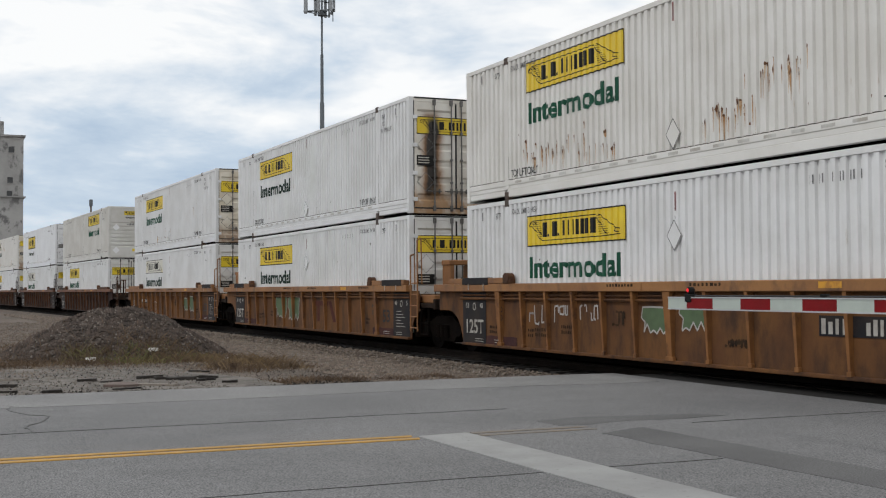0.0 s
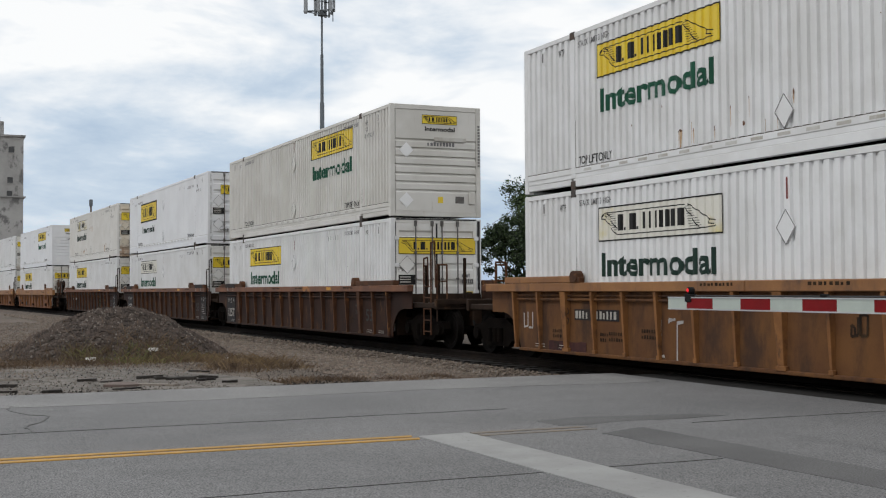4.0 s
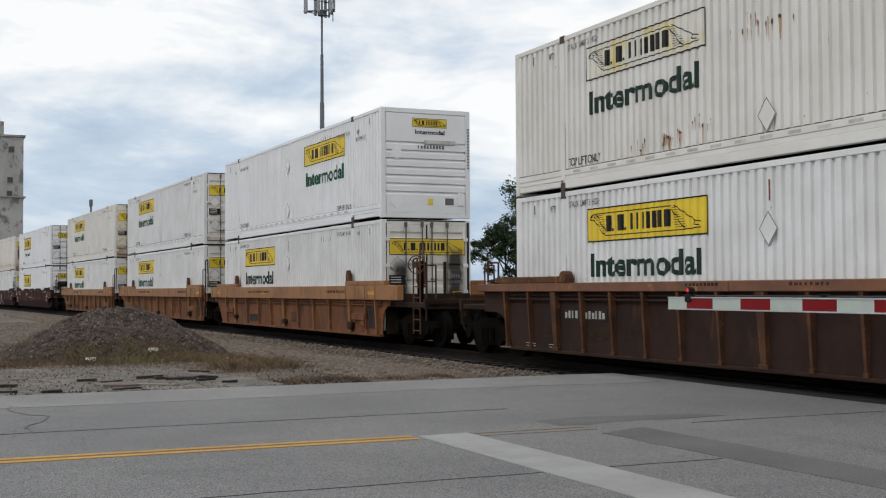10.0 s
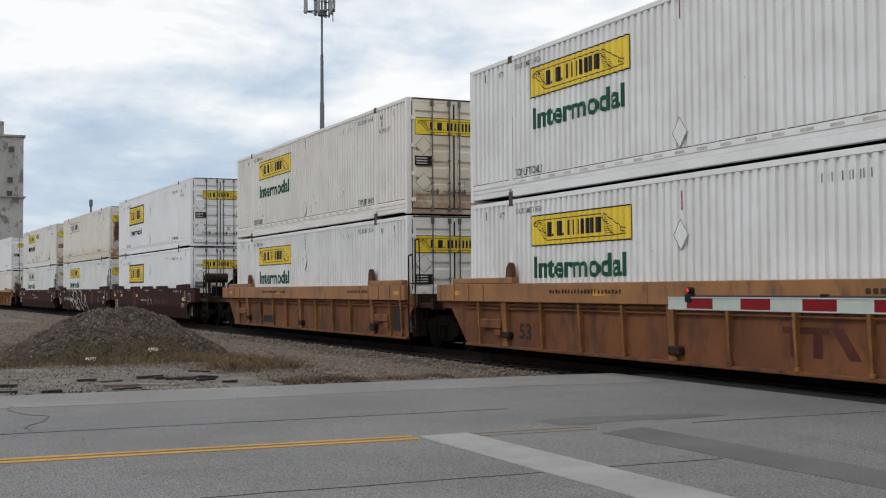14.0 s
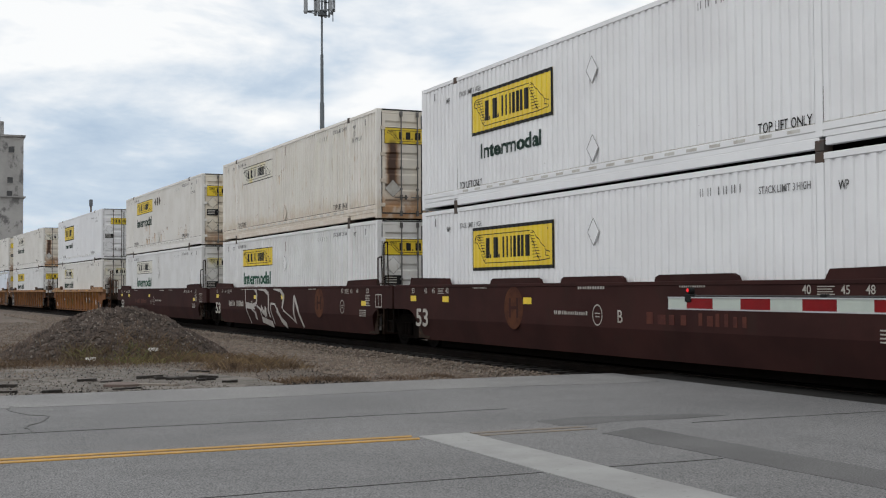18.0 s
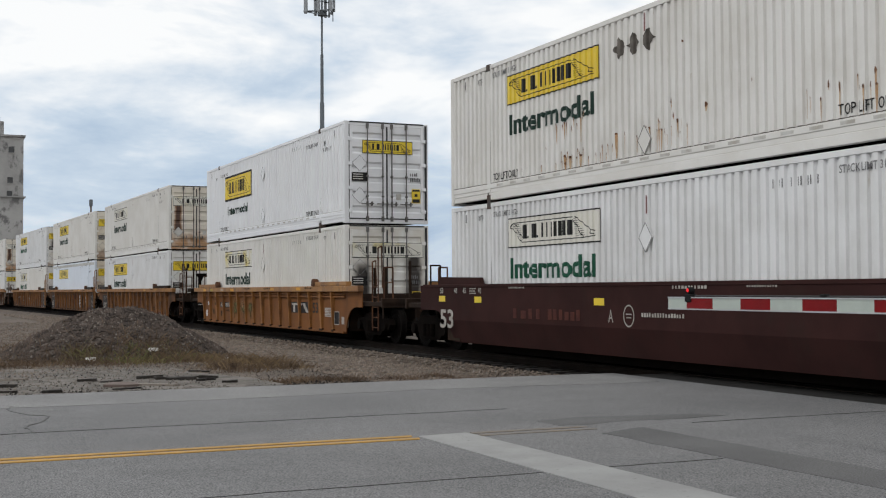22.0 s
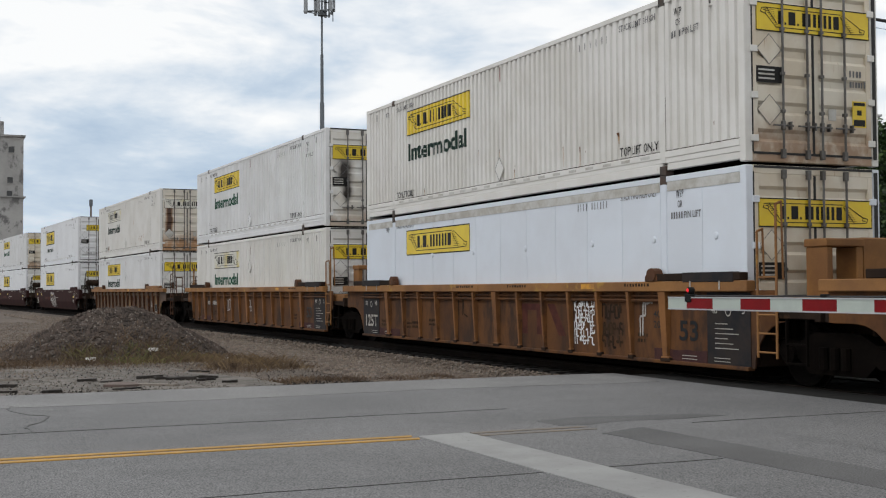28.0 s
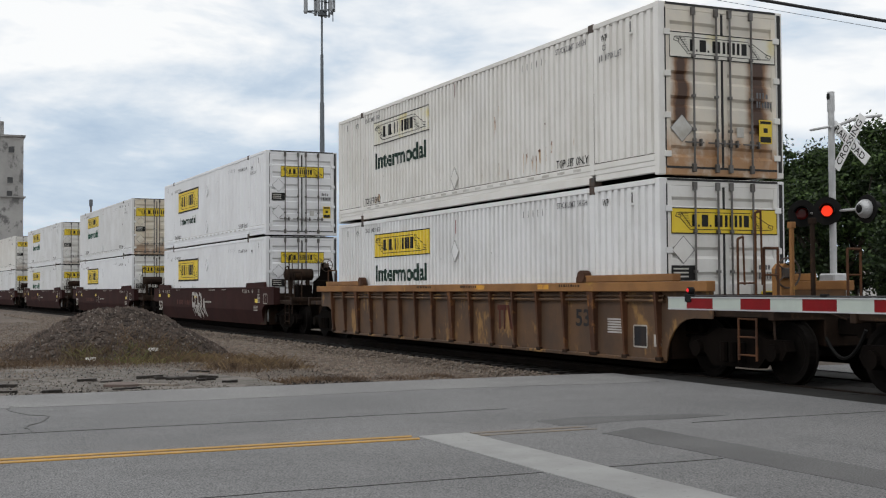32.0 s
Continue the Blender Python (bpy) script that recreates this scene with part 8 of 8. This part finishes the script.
def cell_tower():
    x = -120.0
    t = thing("cell_tower", "tall grey steel monopole carrying a ring of antennas", "cell tower", at=pose(x, 38.05, 0, 0, 0, 0))
    for z0, z1, r0, r1 in ((-0.5, 12, 0.36, 0.30), (12, 20.6, 0.26, 0.23), (20.6, 25.6, 0.175, 0.155), (25.6, 33, 0.11, 0.10)):
        bm = bmesh.new()
        tube(bm, (0, 0, z0), (0, 0, z1), r0, r1, n=14)
        part("pole_section", (bm, M["tower"]), t)
    bm = bmesh.new()
    for k in range(3):
        a, b = k * math.tau / 3 + 0.4, (k + 1) * math.tau / 3 + 0.4
        for z in (30.0, 31.4):
            tube(bm, (1.9 * math.cos(a), 1.9 * math.sin(a), z), (1.9 * math.cos(b), 1.9 * math.sin(b), z), 0.05)
            tube(bm, (0, 0, z), (1.9 * math.cos(a), 1.9 * math.sin(a), z), 0.05)
    box(bm, -0.35, 0.35, -0.35, 0.35, 29.6, 30.2, 0.05)
    tube(bm, (0.1, 0, 29.7), (0.3, 0, 28.9), 0.05), tube(bm, (0.9, 0.9, 30.0), (0.9, 0.9, 28.9), 0.05)
    part("antenna_platform", (bm, M["tower"]), t)
    for k in range(9):
        a = 0.4 + k // 3 * math.tau / 3
        b = a + math.tau / 3
        f = (0.12, 0.5, 0.88)[k % 3]
        px, py = 1.9 * (math.cos(a) * (1 - f) + math.cos(b) * f), 1.9 * (math.sin(a) * (1 - f) + math.sin(b) * f)
        part("antenna", shared("antenna", M["antenna"], lambda bm: box(bm, -0.09, 0.09, -0.16, 0.16, -1.1, 1.1, 0.03)), t, pose(px * 1.08, py * 1.08, 30.9, 0, 0, math.degrees((a + b) / 2)))


def utility_pole(name, label, x, y, tall, arm=True):
    p = thing(name, label, "utility pole", at=pose(x, y, 0))
    bm = bmesh.new()
    tube(bm, (0, 0, -0.5), (0, 0, tall), 0.15, 0.11, n=10)
    part("pole", (bm, M["wood"]), p)
    if arm:
        bm = bmesh.new()
        box(bm, -1.1, 1.1, -0.05, 0.05, tall - 0.7, tall - 0.55)
        part("crossarm", (bm, M["wood"]), p)
    return p


elevator()
cell_tower()
pole = utility_pole("far_pole", "slender far pole beyond the train", -150, 18.85, 12.2, False)
bm = bmesh.new()
box(bm, -0.12, 0.12, -0.2, 0.2, 11.5, 12.3, 0.04)
part("lamp_box", (bm, M["tower"]), pole)

# overhead cable from a pole beside the road over the track to one beyond
W0, W1 = Vector((-31.06, -7.29, 12.06)), Vector((-19.11, 18.0, 6.81))
W2 = W1 + (W1 - W0) * 0.42
cable = thing("overhead_cable", "thick black overhead cable with a thin wire below", "cable")
for name, r, drop in (("cable", 0.035, 0.0), ("thin_wire", 0.005, 0.07)):
    bm = bmesh.new()
    tube(bm, W0 - Vector((0, 0, drop)), W2 - Vector((0, 0, drop * 3)), r, n=8)
    part(name, (bm, M["wire"]), cable)
utility_pole("utility_pole", "grey timber utility pole carrying the overhead cable", W0.x, W0.y, W0.z + 0.4)
utility_pole("utility_pole", "grey timber utility pole beyond the track", W2.x, W2.y, W2.z + 0.3)


def tree(x, y, tall, wide, seed, key="leaf", leaves=22000, label="leafy green deciduous tree with a dense crown", low=0.3):
    rnd = random.Random(seed)
    t = thing("tree", label, "tree", "trees beyond the track", at=pose(x, y, -0.3, 0, 0, rnd.uniform(0, 360)))
    bm = bmesh.new()
    fork = tall * rnd.uniform(0.22, 0.3)
    tube(bm, (0, 0, -0.2), (0.1, 0, fork), 0.2, 0.15, n=9)
    tips = []
    for k in range(6):
        a = k * math.tau / 6 + rnd.uniform(-0.4, 0.4)
        mid = Vector((wide * 0.22 * math.cos(a), wide * 0.22 * math.sin(a), tall * rnd.uniform(0.42, 0.55)))
        tube(bm, (0.1, 0, fork), mid, 0.11, 0.07, n=7)
        for j in range(3):
            b = a + rnd.uniform(-0.7, 0.7)
            end = Vector((wide * rnd.uniform(0.3, 0.46) * math.cos(b), wide * rnd.uniform(0.3, 0.46) * math.sin(b), tall * rnd.uniform(0.6, 0.9)))
            tube(bm, mid, end, 0.06, 0.02, n=5)
            tips.append(end)
    part("trunk", (bm, M["bark"]), t)
    clumps = [(p, rnd.uniform(0.55, 0.95)) for p in tips]
    while len(clumps) < 85:
        a, r, h = rnd.uniform(0, 6.28), wide * 0.52 * math.sqrt(rnd.random()), rnd.uniform(low, 1.0)
        r *= math.sqrt(max(0.05, 1 - ((h - 0.55) / 0.5) ** 2))
        clumps.append((Vector((r * math.cos(a), r * math.sin(a), tall * min(h, 1.0))), rnd.uniform(0.35, 0.9)))
    # small leaves in loose shells round the clumps
    gen = np.random.default_rng(seed)
    centre = np.array([tuple(c) for c, s in clumps])
    size = np.array([s for c, s in clumps])
    pick = gen.integers(0, len(clumps), leaves)

    def unit(a):
        return a / np.linalg.norm(a, axis=1, keepdims=True)
    p = centre[pick] + unit(gen.normal(size=(leaves, 3)) * (1, 1, 0.7)) * (size[pick] * gen.uniform(0.2, 1.15, leaves) * tall / 9)[:, None]
    u = unit(gen.normal(size=(leaves, 3)) * (1, 1, 0.6))
    v = unit(np.cross(u, gen.normal(size=(leaves, 3))))
    l = gen.uniform(0.06, 0.14, leaves)[:, None]
    verts = np.stack([p - u * l, p + v * l * 0.5, p + u * l, p - v * l * 0.5], axis=1).reshape(-1, 3).tolist()
    faces = [(k, k + 1, k + 2, k + 3) for k in range(0, leaves * 4, 4)]
    me = bpy.data.meshes.new("crown")
    me.from_pydata(verts, [], faces)
    me.materials.append(M[key])
    part("crown", me, t)


for k, (x, y, tall, wide) in enumerate(((-60, 41, 9.1, 8.5), (-45.3, 40.5, 8.4, 6.5), (-42.5, 40, 8.7, 8.0), (-36, 42, 9.0, 9.0), (-66, 43, 9.4, 8.5), (-73, 44, 9.9, 8.0), (-80, 46, 11.0, 9.0), (-88, 48, 11.5, 9.0))):
    tree(x, y, tall, wide, 40 + k, "leaf", 26000)
for k, (x, y, tall, wide) in enumerate(((-54.8, 41, 9.7, 6.5), (-52.0, 40, 9.1, 6.5), (-50.0, 43, 8.6, 5.5))):
    tree(x, y, tall, wide, 60 + k, "leaf", 8500, "open-crowned green tree with forked bare lower limbs", 0.7)
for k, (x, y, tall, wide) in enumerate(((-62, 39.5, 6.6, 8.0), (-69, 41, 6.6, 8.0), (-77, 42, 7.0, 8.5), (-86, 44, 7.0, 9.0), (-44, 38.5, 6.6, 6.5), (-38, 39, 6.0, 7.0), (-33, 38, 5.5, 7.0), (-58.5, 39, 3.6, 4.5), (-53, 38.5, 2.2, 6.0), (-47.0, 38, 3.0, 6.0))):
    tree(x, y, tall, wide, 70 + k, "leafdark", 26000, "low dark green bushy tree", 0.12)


bm = bmesh.new()
rnd = random.Random(9)
tube(bm, (0, 0, -0.5), (0.1, 0, 7.5), 0.16, 0.09, n=7)
for k in range(16):
    base = Vector((0.1, 0, rnd.uniform(5.5, 8.6)))
    tip = base + Vector((rnd.uniform(-0.9, 0.9), rnd.uniform(-0.6, 0.6), rnd.uniform(0.9, 2.0)))
    tube(bm, base, tip, 0.035, 0.01, n=5)
    tube(bm, base.lerp(tip, 0.5), tip + Vector((rnd.uniform(-0.5, 0.5), 0, rnd.uniform(-0.3, 0.3))), 0.018, 0.006, n=4)
tube(bm, (0.1, 0, 7.5), (0.15, 0, 9.6), 0.09, 0.03, n=6)
thing("dead_tree", "bare dead tree with thin twigs", "tree", me=finish(bm, "dead_tree", M["bark"]), at=pose(-53.5, 42, 0))


def shed(x, y, w, d, h, label):
    s = thing("shed", label, "building", at=pose(x, y, -0.3))
    bm = bmesh.new()
    box(bm, 0, w, 0, d, 0, h)
    part("wall", (bm, M["shed"]), s)
    bm = bmesh.new()
    prism(bm, [(-0.3, h), (d + 0.3, h), (d / 2, h + 1.2)], -0.3, w + 0.3, "x")
    part("roof", (bm, M["roofing"]), s)
    for k in range(3):
        part("window", shared("shed_window", M["darkglass"], lambda b: box(b, 0, 1.2, -0.04, 0.0, 1.2, 2.2)), s, pose(1 + k * w / 3, 0, 0))


shed(-84, 74, 16, 8, 3.6, "low pale building behind the trees")
shed(-62, 78, 10, 7, 3.2, "small pale building behind the trees")


# ---------- everything that moves ----------
def motions():
    for ob, at, z in TRAIN:
        rows = []
        for t in (0, 2, 4, 6, 8, 10, 12, 14, 16, 18, 20, 22, 24, 26, 28, 30, 32):
            x = at + travel(t)
            mid = x + BOX_L / 2
            rz = math.atan(-BEND * mid)
            yc = track_y(mid)
            rows.append((t, pose(x + BOX_L / 2 * (1 - math.cos(rz)), yc - BOX_L / 2 * math.sin(rz), z, 0, 0, math.degrees(rz))))
        walk(ob, rows)
    # the wheels roll with the train: one turn for every 2.9 metres
    for k, dx in enumerate((-0.92, 0.92)):
        rows, count = [], 480
        for j in range(count + 1):
            t = 32.0 * j / count
            rows.append((t, pose(dx, 0, 0.47) @ Matrix.Rotation((travel(t) - travel(0)) / 0.465, 4, "Y")))
        lead = WHEELSETS[k][0]
        walk(lead, rows)
        for ob in WHEELSETS[k][1:]:
            ob.rotation_mode = "QUATERNION"
            ob.animation_data_create()
            ob.animation_data.action = lead.animation_data.action
            ob.animation_data.action_slot = lead.animation_data.action_slot


motions()
